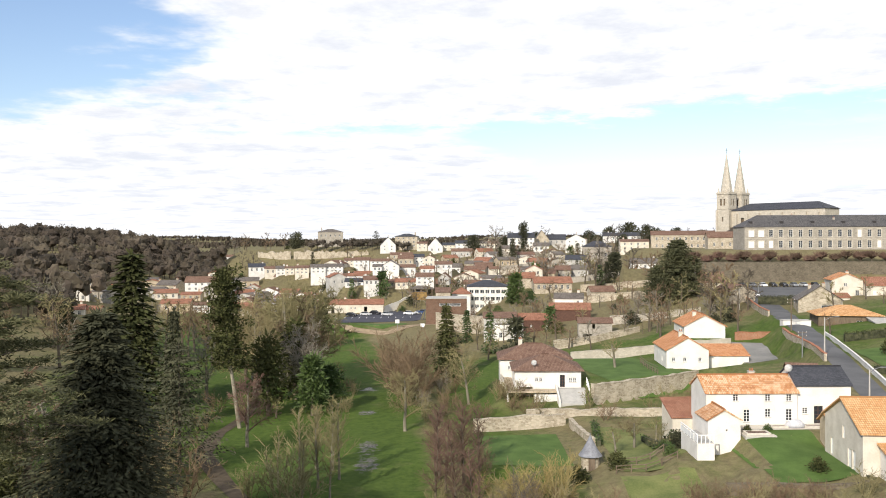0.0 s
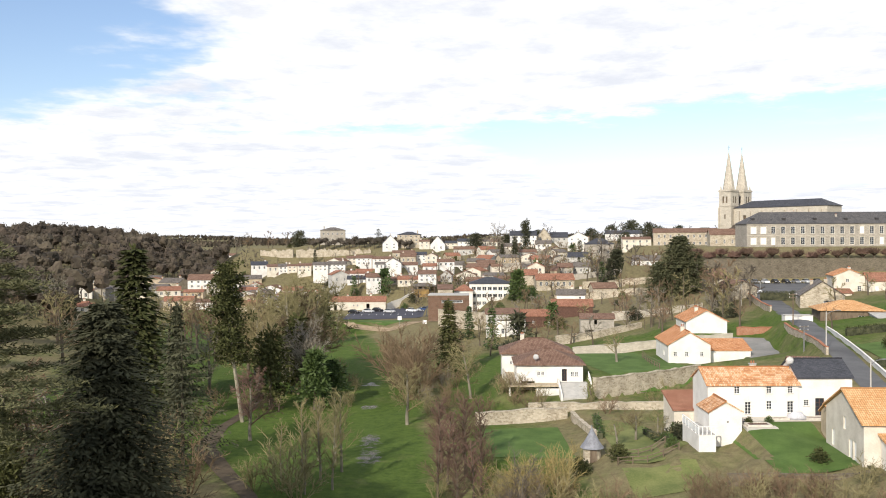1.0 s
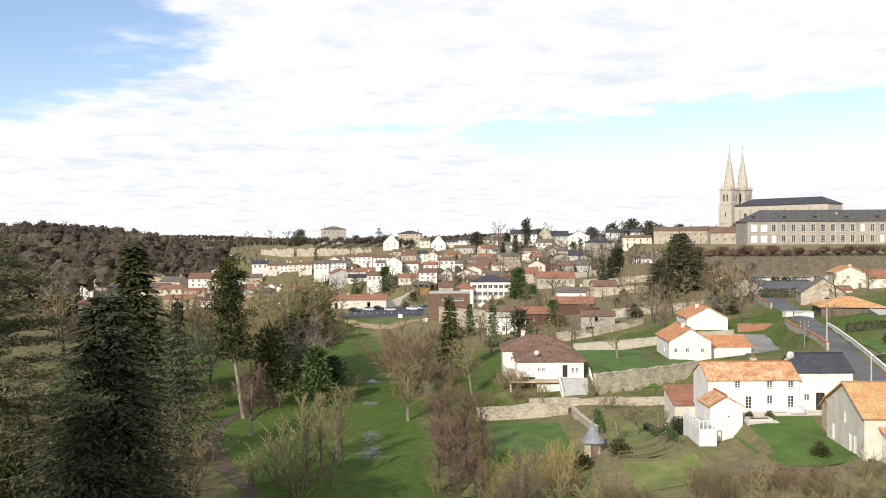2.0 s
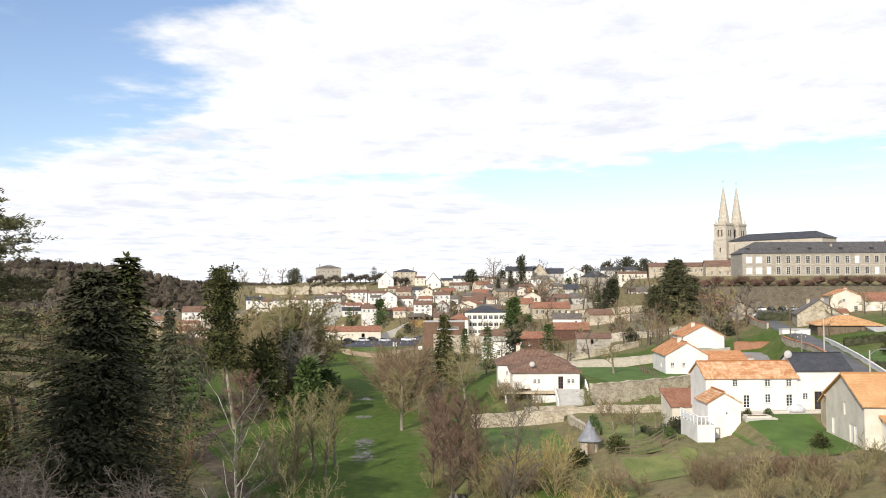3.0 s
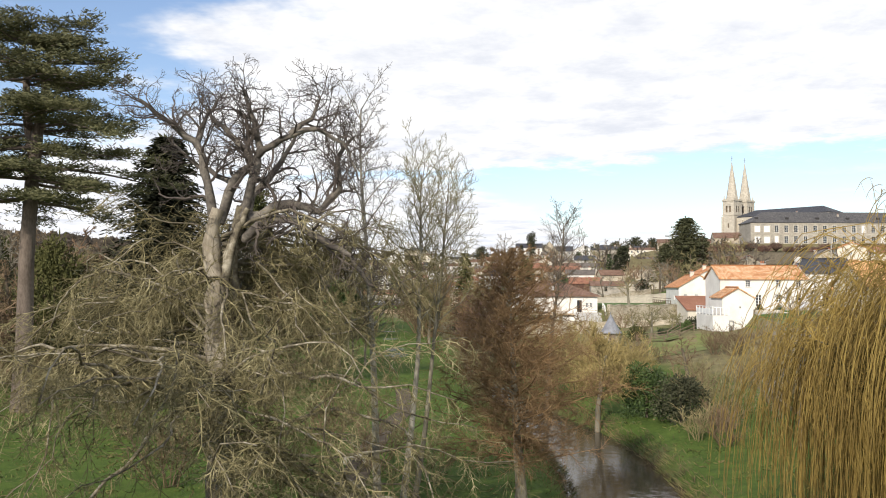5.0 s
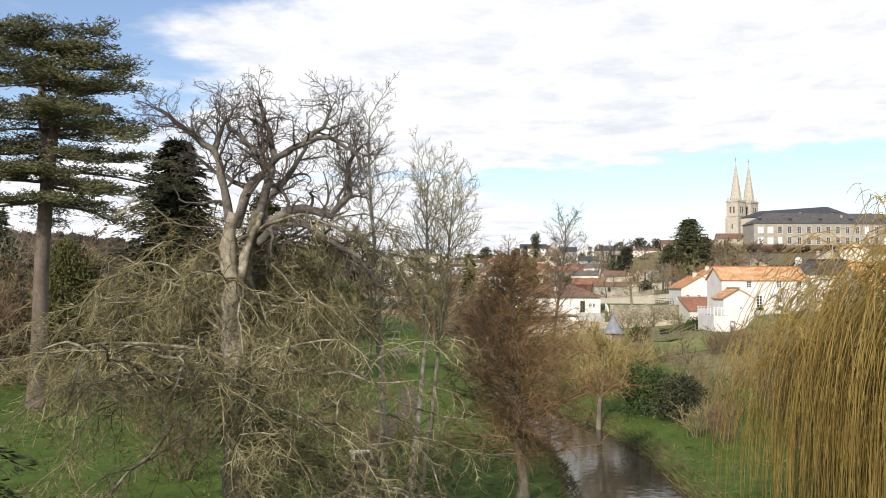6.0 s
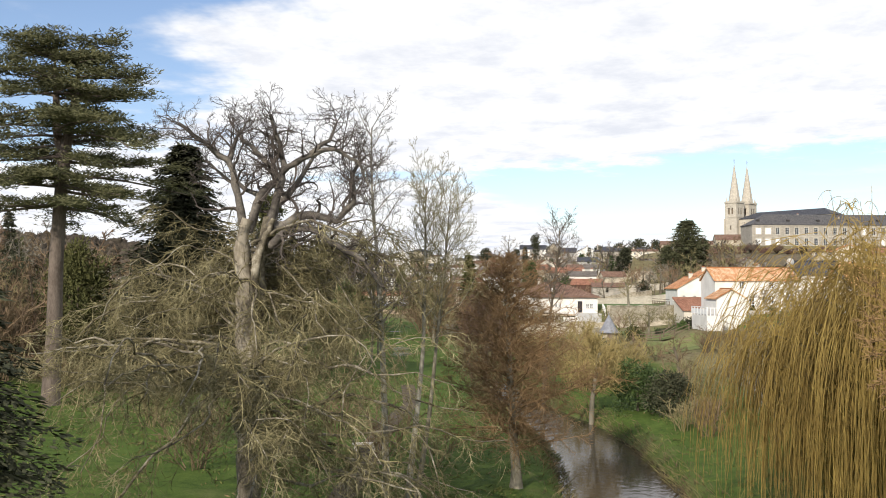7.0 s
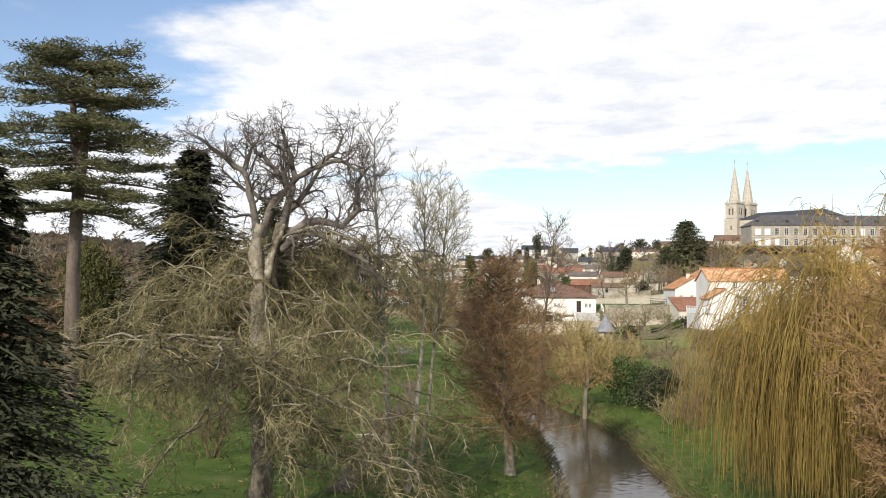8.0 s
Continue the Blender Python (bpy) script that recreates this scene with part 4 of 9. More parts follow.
def satellite_dish(x, y, z, r, label="white satellite dish on a short steel mast"):
    ob = thing("satellite_dish", label, "dish", x, y, z)
    bm = bmesh.new()
    rings = []
    for i in range(5):
        q = r * i / 4
        rings.append([bm.verts.new((q * math.cos(a * math.pi / 8), -0.35 * r + 0.35 * q * q / r - 0.25, q * math.sin(a * math.pi / 8) + 0.9)) for a in range(16)] if i else [bm.verts.new((0, -0.35 * r - 0.25 + 0.0, 0.9))])
    for a in range(16):
        bm.faces.new((rings[0][0], rings[1][a], rings[1][(a + 1) % 16]))
        for i in range(1, 4):
            bm.faces.new((rings[i][a], rings[i + 1][a], rings[i + 1][(a + 1) % 16], rings[i][(a + 1) % 16]))
    bmesh.ops.solidify(bm, geom=bm.faces[:], thickness=0.03)
    part("reflector", bm, M["paint"], ob, smooth=True)
    part("mast", box_bm(-0.03, 0.03, -0.2, -0.14, -0.6, 0.85), M["metal"], ob)
    return ob


satellite_dish(45.0, 118.6, 13.2, 0.55)

# ---- gabled house beside the lane ----
house(50.2, 100.6, 5.9, -4, 11.5, 11.4, 4.6, 2.7, "cream", "apricot", "cream-rendered gabled house with an orange tile roof", ops=[
    ("l", 3.2, 0.05, 0.9, 2.1, "shut"), ("l", 1.9, 0.05, 0.9, 2.1, "shut"), ("l", -3.4, 0.3, 0.8, 1.9, "shut"), ("l", 0.2, 2.9, 0.7, 1.4, "shut"),
    ("f", -3.2, 1.0, 1.1, 1.4, "shut"), ("f", 1.5, 1.0, 1.1, 1.4, "win")], chims=[(-1.0, -3.0, 1.6)], over=0.35, base=4, cap=True)
house(49.9, 92.6, 5.6, -4, 8.6, 4.2, 2.5, 1.2, "white", "apricot", "white garage with an orange lean-to roof", "mono", ops=[("f", -1.6, 0.02, 2.4, 2.1, "shut"), ("l", 0.4, 0.02, 1.6, 2.0, "shut")], over=0.3, name="garage", category="garage", base=3)
house(47.4, 108.3, 6.2, -4, 3.6, 3.6, 2.9, 1.1, "tan", "apricot", "tan porch with a small orange tiled roof", "gable", "x", over=0.3, name="porch", category="porch", base=3)

# ---- white houses on the terrace ----
house(46.1, 176.5, 6.4, -3, 7.8, 13, 3.8, 2.3, "white", "orange", "low white house with a bright orange tile roof", ridge="y", ops=[
    ("f", -2.6, 1.6, 0.62, 0.8, "win"), ("f", -0.5, 1.6, 0.62, 0.8, "win"), ("f", 2.3, 1.6, 0.62, 0.8, "win"), ("l", 2, 1.2, 0.8, 1.0, "win")], chims=[(-0.4, -2.0, 0.9)], over=0.3, cap=True)
house(54.2, 175.4, 6.3, -3, 7.8, 6.2, 2.5, 1.4, "white", "orange", "white garage wing with an orange lean-to roof", "mono", over=0.25, name="garage", category="garage")
house(56.3, 200, 9.9, -4, 8.6, 12, 2.5, 2.3, "white", "orange", "white house with a low orange tile gable", ridge="y", chims=[(-1.2, -1.0, 0.9)], over=0.35, cap=True, ops=[("l", 2, 0.9, 0.8, 1.1, "win")])

# ---- hip-roofed villa with its ramp ----
house(18.1, 161, 4.3, -2, 11.4, 10, 4.1, 2.2, "white", "brown", "white villa with a brown hipped tile roof", "hip", ops=[
    ("f", -1.9, 2.3, 0.5, 0.7, "win"), ("f", -1.2, 2.3, 0.5, 0.7, "win"), ("f", 2.5, 1.35, 0.85, 2.1, "door"), ("f", 3.9, 2.2, 0.55, 0.8, "win"), ("f", 4.6, 2.2, 0.55, 0.8, "win"),
    ("l", 2.5, 2.1, 0.8, 1.0, "win"), ("f", -3.7, 0.0, 2.2, 1.35, "hole")], over=0.5, chims=[], base=3, cap=True)
house(17.2, 173.5, 5.2, -2, 13, 9.6, 3.5, 2.4, "white", "brown", "white rear wing under a brown hipped roof", "hip", ops=[("f", -4.8, 1.6, 0.5, 0.7, "win"), ("f", -4.1, 1.6, 0.5, 0.7, "win"), ("l", 0, 1.2, 1.0, 1.1, "win")], chims=[(-2.5, 0.5, 1.0)], over=0.5, base=3, cap=True)
satellite_dish(15.6, 156.6, 8.9, 0.5, "round white satellite dish at a brown roof's edge")


def villa_ramp():
    ob = thing("access_ramp", "white-walled ramp with pale paving down from the villa", "ramp", 16.8, 155.7, 3.6)
    bm = bmesh.new()
    prism(bm, ((0, 0), (0, 0.1), (0, 2.0), (-1.4, 1.95), (-5.8, 0.25), (-5.8, -1), (0, -1)), 2.6, 7.6)
    part("deck", bm, M["concrete"], ob)
    for x0 in (2.3, 7.62):
        bm = bmesh.new()
        prism(bm, ((0, -1), (0, 2.6), (-1.4, 2.55), (-6, 0.8), (-6, -1)), x0, x0 + 0.25)
        part("parapet", bm, M["white"], ob)
    part("side_wall", box_bm(-1.5, 2.28, -3.0, -2.7, -1.0, 1.3), M["white"], ob)
    part("landing", box_bm(-6.2, 2.28, -2.68, 0.1, 1.55, 1.8), M["tan"], ob)
    part("landing", box_bm(-6.2, -4.2, 0.12, 14, 1.55, 1.8), M["tan"], ob)
    for yy in (-2.5, 3, 8, 13):
        part("post", box_bm(-6.1, -5.8, yy, yy + 0.3, -1.5, 1.547), M["white"], ob)
    for yy in (0.3, 5, 10):
        part("parapet", box_bm(-6.2, -6.05, yy, yy + 4, 1.803, 2.4), M["cream"], ob)


villa_ramp()

# ---- stone walls of the gardens ----
stone_wall([(24.6, 150), (30, 153.5), (36, 157.5), (46, 164.5)], 2.3, "tall rubble retaining wall under the terrace lawn", thick=0.7, sink=3, seed=2, top_z=6.95)
stone_wall([(26.5, 189), (36, 189.5), (45.5, 190)], 2.0, "pale stone garden wall behind the terrace lawn", "pale_stone", seed=3)
stone_wall([(4.5, 136.5), (11, 137.5), (18.5, 138.2)], 1.9, "crumbling stone wall above the paddock", thick=0.7, seed=4, rough=0.3)
stone_wall([(13, 142.5), (20, 141.5), (28, 140.5), (35, 140)], 1.2, "low stone wall along the orchard terrace", thick=0.6, seed=5, rough=0.25)
stone_wall([(19.2, 137.5), (19.6, 130), (20.2, 122)], 0.9, "low mossy wall between paddock and orchard", thick=0.5, seed=6, rough=0.2)
stone_wall([(30, 96.5), (36, 95.2), (44, 93.6)], 0.45, "low grey wall below the farmhouse lawn", "dark_stone", thick=0.35, seed=7)
stone_wall([(46, 189), (60, 189.5)], 1.6, "rendered stone wall between two white houses", "pale_stone", thick=0.4, seed=8)
stone_wall([(62, 193), (66, 193.2), (71, 193.5)], 1.5, "red brick wall at the end of the gravel yard", "red_brick", thick=0.4, seed=9, top_z=11.1, cap="terracotta_pot")
stone_wall([(68.9, 184), (67.0, 176), (63.6, 155), (61.5, 146)], 1.0, "lane wall with a red tile coping", "stone", thick=0.4, seed=10, cap="terracotta_pot")
stone_wall([(81.5, 244), (77, 222), (74.6, 208)], 1.3, "roadside wall with a red tile coping", "stone", thick=0.4, seed=11, cap="terracotta_pot")
stone_wall([(73.6, 175), (67.9, 150), (62.6, 128), (60.4, 119)], 0.75, "low white-painted wall along the lane", "white", thick=0.18, seed=12, rough=0.02)
stone_wall([(84, 322), (110, 323), (140, 323.5), (175, 324)], 6, "long terrace wall of dark stone below the abbey", "dark_stone", thick=1.0, sink=4, seed=13, top_z=22.7)
stone_wall([(26, 214), (36, 216), (48, 222)], 1.6, "old stone wall behind the ruined barn", "stone", thick=0.5, seed=14)
stone_wall([(-2, 282), (6, 268), (13, 256)], 5.0, "high old stone wall beside the brick building", "stone", thick=0.8, sink=2, seed=15)
stone_wall([(-96, 585), (-70, 583), (-48, 585)], 6, "pale castle rampart wall on the mound", "stone", thick=1.5, sink=6, seed=16, rough=0.9, top_z=23.9)
stone_wall([(-120, 590), (-106, 586), (-98, 585)], 5, "ruined rampart wall grown with ivy", "stone", thick=1.5, sink=6, seed=17, rough=0.9, top_z=23.4)
stone_wall([(8, 480), (22, 462), (44, 470)], 2.5, "garden terrace wall on the town slope", "stone", thick=0.5, seed=18)
stone_wall([(20, 440), (40, 436), (60, 440)], 2.2, "stepped garden wall below the old town", "pale_stone", thick=0.5, seed=19)
stone_wall([(36, 300), (52, 292), (66, 288)], 2.2, "long old stone wall above the gardens", "stone", thick=0.5, seed=20)
stone_wall([(-23, 353), (-14, 362), (-4, 370)], 1.3, "white fence wall behind the car park", "white", thick=0.2, seed=21, rough=0.02)

# ---- middle distance ----
house(15.3, 246, 3.0, -3, 8.6, 9, 7.2, 1.2, "grey", "brown", "tall grey rendered house with a shallow brown roof", ops=[("f", 2.6, 3.6, 0.9, 1.1, "win")])
house(17.4, 240.2, 3.0, -3, 7.4, 2.4, 5.6, 0.3, "white", "oldslate", "white rendered annexe with a flat parapet", "flat", ops=[("f", -2.2, 2.2, 0.9, 1.4, "win"), ("f", 1.8, 2.6, 0.9, 1.3, "win")], over=0.05, name="annexe", category="house")
house(25.5, 250, 5.6, -4, 9.5, 7, 3.6, 1.5, "redbrown", "terracotta", "dark timber barn with a red tile roof", ops=[("f", -1.4, 1.6, 0.5, 0.7, "win"), ("f", 3.0, 0.3, 1.0, 1.8, "shut")], name="barn", category="barn")
house(36.5, 262, 6.6, -6, 11.5, 7, 4.4, 1.7, "redbrown", "terracotta", "long dark barn under a red tile roof", name="barn", category="barn")
house(37.8, 227, 5.4, -6, 8.2, 6.5, 5.0, 1.0, "grey_stone", "brown", "abandoned stone barn with an arched opening", ops=[("f", -2.0, 0.1, 2.2, 2.2, "hole"), ("f", -0.4, 3.6, 0.7, 1.1, "hole"), ("f", 2.2, 0.1, 1.8, 1.9, "hole")], name="barn", category="barn")
house(37.3, 270, 9.5, -7, 8.3, 7, 4.2, 1.4, "white", "oldslate", "small white house with a slate roof", ops=[("f", 2.6, 2.4, 0.7, 1.2, "win"), ("f", 2.6, 0.4, 0.9, 1.3, "win"), ("l", 0, 2.2, 0.8, 1.3, "win")], chims=[(0.4, 0.2, 0.8), (2.9, 0.2, 0.8)])
house(16.5, 338, 5.4, -3, 14.8, 12, 8.4, 2.2, "white", "slate", "white three-storey school with a slate hipped roof", "hip", ops=rows_of("f", 13.6, 7, 6.0, 1.5, 1.4) + rows_of("f", 13.6, 7, 3.4, 1.5, 1.4) + rows_of("f", 13.6, 7, 0.8, 1.5, 1.2), name="school", category="school", base=4, sills=False)
house(6.8, 334, 5.2, -3, 6.6, 10, 6.2, 2.2, "white", "terracotta", "white school wing with a red tile roof", "hip", ops=rows_of("f", 5, 2, 3.6, 0.8, 1.2), name="school", category="school", base=4, sills=False)
house(1.2, 306, 2.8, -2, 13.4, 12, 8.8, 0.3, "brick", "concrete", "dark brick hall with a flat roof", "flat", ops=[("f", 1.2, 6.4, 7.0, 0.9, "win"), ("f", 3.6, 2.0, 1.6, 1.0, "shut")], over=0.15, name="hall", category="hall", base=3)
house(-34, 352, 3.1, 3, 21.5, 8, 3.4, 1.7, "cream", "terracotta", "long low cream building with a red roof", ops=[("f", -8.5, 0.1, 1.2, 2.2, "hole"), ("f", 4, 0.1, 1.2, 2.4, "hole"), ("f", -1.5, 1.6, 0.6, 0.7, "win"), ("f", 0.0, 1.6, 0.6, 0.7, "win")], chims=[(-4, 0.3, 0.7), (5, 0.3, 0.9)], name="community_hall", category="hall")
house(-8.8, 366, 8.4, -2, 9.5, 6, 3.0, 1.2, "wood", "oldslate", "open timber shelter with a weathered roof", "hip", ops=rows_of("f", 9, 4, 0.5, 1.6, 2.4, "hole"), name="shelter", category="shelter", base=3)
house(-9.5, 361.5, 8.4, -2, 6.0, 2.4, 2.0, 0.2, "yellow", "oldslate", "ochre-yellow cabin beside the timber shelter", "flat", name="cabin", category="cabin", base=3, over=0.1)

# ---- houses beyond the lane ----
house(91.5, 222, 12.8, -14, 10, 9, 3.4, 3.4, "stone", "oldslate", "stone gable house with a weathered slate roof", ridge="y", ops=[("f", 1.5, 0.6, 2.6, 1.6, "win")], chims=[(-1.6, 1.5, 1.0), (1.8, 2.5, 1.4)])
house(87.5, 198, 11.5, -12, 12.5, 10, 3.0, 1.9, "wood", "apricot", "low house with a pale orange hipped roof", "hip", over=0.6, ops=[("f", 2.0, 0.6, 1.2, 1.4, "win")])
house(94, 189, 10.8, -8, 9, 6, 2.7, 0.7, "white", "concrete", "white bungalow with a glazed veranda", "mono", ops=[("f", 0.6, 0.7, 6.4, 1.6, "win")], over=0.35, name="bungalow", category="house")
house(104, 236, 13.8, -12, 7.5, 9, 6.6, 1.6, "cream", "orange", "cream gable house with a round attic window", ridge="y", ops=[("f", -0.4, 5.0, 0.8, 0.8, "win"), ("f", 2.4, 2.6, 0.9, 1.4, "win")], chims=[(1.0, 0.5, 0.7)])
house(111.5, 231, 13.8, -12, 9, 8, 5.4, 1.9, "cream", "terracotta", "cream house wing with a red tile roof", ops=[("f", -2.5, 3.0, 0.8, 1.1, "shut"), ("f", 1.5, 0.6, 1.2, 2.0, "win")])
house(99.5, 229, 13.6, -12, 5, 4, 2.6, 0.8, "cream", "terracotta", "cream lean-to porch with a red roof", "mono", name="porch", category="porch")
house(73.5, 189.5, 11.9, -5, 5.6, 2.6, 2.0, 0.2, "white", "concrete", "small white garage with a flat roof", "flat", over=0.05, name="garage", category="garage")
house(78.5, 246, 13.2, 20, 9, 7, 3.6, 2.0, "stone", "brown", "ivy-grown stone barn by the car park", ridge="y", name="barn", category="barn")


# ---- abbey and church ----
def abbey():
    w, h = 78, 8.9
    ops = []
    for fl, z0 in ((0, 1.0), (1, 5.2)):
        for i in range(18):
            ops.append(("f", -w / 2 + 10.2 + i * 3.8, z0 - 0.1, 1.5, 2.75, "shut" if (i * 7 + fl * 3) % 11 == 0 else "win"))
        ops.append(("f", -w / 2 + 2.6, z0, 2.2, 2.5, "shut"))
        ops.append(("f", -w / 2 + 6.4, z0, 2.2, 2.5, "shut"))
    ob = house(155.4, 357.5, 26.6, 0, w, 14, h, 4.6, "grey_stone", "greyslate", "long grey stone abbey with rows of tall windows", "hip", ops=ops, chims=[(-18, 0.5, 0.6), (-3, -3, 0.9), (20, 0.5, 0.6)], over=0.4, name="abbey", category="abbey", sills=False)
    for _, u, z0, ww, wh, _ in ops:
        bm = bmesh.new()
        for q in ((u - ww / 2 - 0.3, u - ww / 2 - 0.01, z0, z0 + wh), (u + ww / 2 + 0.01, u + ww / 2 + 0.3, z0, z0 + wh), (u - ww / 2 - 0.3, u + ww / 2 + 0.3, z0 + wh + 0.01, z0 + wh + 0.4), (u - ww / 2 - 0.35, u + ww / 2 + 0.35, z0 - 0.25, z0 - 0.01)):
            box(bm, q[0], q[1], -7.08, -7.003, q[2], q[3])
        part("window_surround", bm, M["pale_stone"], ob)
    for x0 in range(-36, 38, 12):
        part("dormer", box_bm(x0 - 0.6, x0 + 0.6, -5.4, -3.4, 9.4, 11.2, bevel=0.03), M["greyslate"], ob)
    for z0 in (4.3, 8.5):
        part("string_course", box_bm(-w / 2 - 0.08, w / 2 + 0.08, -7.1, -7.003, z0, z0 + 0.25), M["pale_stone"], ob)


abbey()


def church():
    ob = thing("church", "pale stone church with twin stone spires and slate roof", "church", 144, 450.7, 27.0, -51.5)
    # local +x runs along the nave, local y between the towers
    A = 6.6
    for sy in (-5.55, 5.55):
        ops = []
        for f in "frbl":
            ops += [(f, -0.95, 20.3, 1.0, 3.2, "hole"), (f, 0.95, 20.3, 1.0, 3.2, "hole"), (f, 0, 12.5, 0.8, 2.2, "hole")]
        t = part("tower", wall_bm(A, A, 26.6, "none", 0, "x", ops, 2), M["pale_stone"], ob)
        t.location = (0, sy, 0)
        part("belfry", box_bm(-A / 2 + 0.6, A / 2 - 0.6, -A / 2 + 0.6, A / 2 - 0.6, 11, 25), M["wood"], t)
        for z0, q, hh in ((25.9, 0.3, 0.7), (18.6, 0.18, 0.4), (9.5, 0.18, 0.4)):
            bm = bmesh.new()
            box(bm, -A / 2 - q, A / 2 + q, -A / 2 - q, -A / 2 - 0.003, z0, z0 + hh)
            box(bm, -A / 2 - q, A / 2 + q, A / 2 + 0.003, A / 2 + q, z0, z0 + hh)
            box(bm, -A / 2 - q, -A / 2 - 0.003, -A / 2, A / 2, z0, z0 + hh)
            box(bm, A / 2 + 0.003, A / 2 + q, -A / 2, A / 2, z0, z0 + hh)
            part("cornice", bm, M["pale_stone"], t)
        for cx in (-1, 1):
            for cy in (-1, 1):
                part("buttress", box_bm(cx * A / 2 - 0.45, cx * A / 2 + 0.45, cy * A / 2 - 0.45, cy * A / 2 + 0.45, -2, 18.2), M["pale_stone"], t)
        part("deck", box_bm(-A / 2, A / 2, -A / 2, A / 2, 26.61, 26.9), M["pale_stone"], t)
        bm = bmesh.new()
        n, top = 8, bm.verts.new((0, 0, 46.4))
        ring = [bm.verts.new((2.95 * math.cos(math.pi / 8 + a * math.pi / 4), 2.95 * math.sin(math.pi / 8 + a * math.pi / 4), 26.95)) for a in range(n)]
        for a in range(n):
            bm.faces.new((ring[a], ring[(a + 1) % n], top))
        bm.faces.new(ring[::-1])
        part("spire", bm, M["pale_stone"], t, "slender octagonal stone spire")
        bm = bmesh.new()
        box(bm, -0.07, 0.07, -0.07, 0.07, 46.2, 48.6)
        box(bm, -0.5, 0.5, -0.06, 0.06, 47.5, 47.64)
        part("cross", bm, M["metal"], t, "small iron cross")
        for cx in (-1, 1):
            for cy in (-1, 1):
                bm = bmesh.new()
                bmesh.ops.create_cone(bm, segments=6, radius1=0.5, radius2=0.05, depth=2.2, cap_ends=True, matrix=Matrix.Translation((cx * 2.7, cy * 2.7, 28.05)))
                part("pinnacle", bm, M["pale_stone"], t)
    part("porch", wall_bm(4.4, 4.3, 14, "none", 0, "x", [("l", 0, 0, 2, 4, "hole")], 2), M["pale_stone"], ob)
    L = 48
    ops = []
    for i in range(7):
        ops += [("f", -L / 2 + 6 + i * 6, 9.5, 1.7, 4.6, "hole"), ("b", -L / 2 + 6 + i * 6, 9.5, 1.7, 4.6, "hole")]
    nv = part("nave", wall_bm(L, 12.5, 17.6, "none", 0, "x", ops, 2), M["pale_stone"], ob)
    nv.location = (A / 2 + L / 2 + 0.01, 0, 0)
    part("interior", box_bm(-L / 2 + 1, L / 2 - 1, -5.4, 5.4, 2, 17), M["wood"], nv)
    bm = bmesh.new()
    x, y = L / 2 + 0.3, 6.25 + 0.4
    rl = roof_bm(L, 12.5, 17.6, "hip", 3.4, "x", 0.4)
    part("roof", rl, M["slate"], nv, "dark slate roof hipped over the choir")
    for i in range(8):
        for s in (-1, 1):
            part("buttress", box_bm(-L / 2 + 3 + i * 6 - 0.4, -L / 2 + 3 + i * 6 + 0.4, s * 6.8 - 0.55, s * 6.8 + 0.55, -2, 16.2), M["pale_stone"], nv)
    aisle = part("aisle", box_bm(-L / 2, L / 2 - 6, -10.5, -6.253, -2, 7.5), M["pale_stone"], nv)
    bm = bmesh.new()
    prism(bm, ((-10.9, 7.4), (-6.26, 9.3), (-6.26, 9.45), (-10.9, 7.55)), -L / 2, L / 2 - 6)
    part("aisle_roof", bm, M["oldslate"], aisle)


church()
house(121, 396, 26.7, -8, 12, 9, 5.0, 2.4, "stone", "brown", "low stone chapel with a brown roof beside the church", ridge="x", name="chapel", category="chapel", ops=rows_of("f", 10, 3, 1.2, 0.8, 1.6))

stone_wall([(14, 410), (30, 402), (46, 400)], 2.0, "dry garden wall on the town slope", "stone", thick=0.5, seed=31)
stone_wall([(26, 455), (44, 450), (58, 456)], 2.0, "overgrown terrace wall among gardens", "grey_stone", thick=0.5, seed=32)
stone_wall([(40, 372), (58, 366), (74, 368)], 2.2, "grey wall along the upper gardens", "grey_stone", thick=0.5, seed=33)
stone_wall([(50, 330), (64, 322), (78, 318)], 2.4, "long stone wall beside the cedar", "stone", thick=0.5, seed=34)
stone_wall([(44, 240), (56, 238), (68, 240)], 1.8, "pale garden wall behind white houses", "pale_stone", thick=0.4, seed=35)
house(52, 300, 11.0, 8, 8, 5, 3.0, 1.6, "stone", "brown", "old stone shed in the hillside gardens", name="shed", category="shed")
house(47, 392, 15.2, -8, 6, 5, 2.8, 1.2, "grey_stone", "oldslate", "small grey garden building on the slope", name="shed", category="shed")
house(24, 428, 14.8, 6, 5, 4, 2.6, 1.1, "cream", "brown", "small cream garden hut on the slope", name="shed", category="shed")
house(60, 410, 17.5, -10, 9, 7, 4.5, 2.0, "grey", "slate", "grey rendered house among bare trees", ops=rows_of("f", 8, 3, 1.0, 0.8, 1.2))


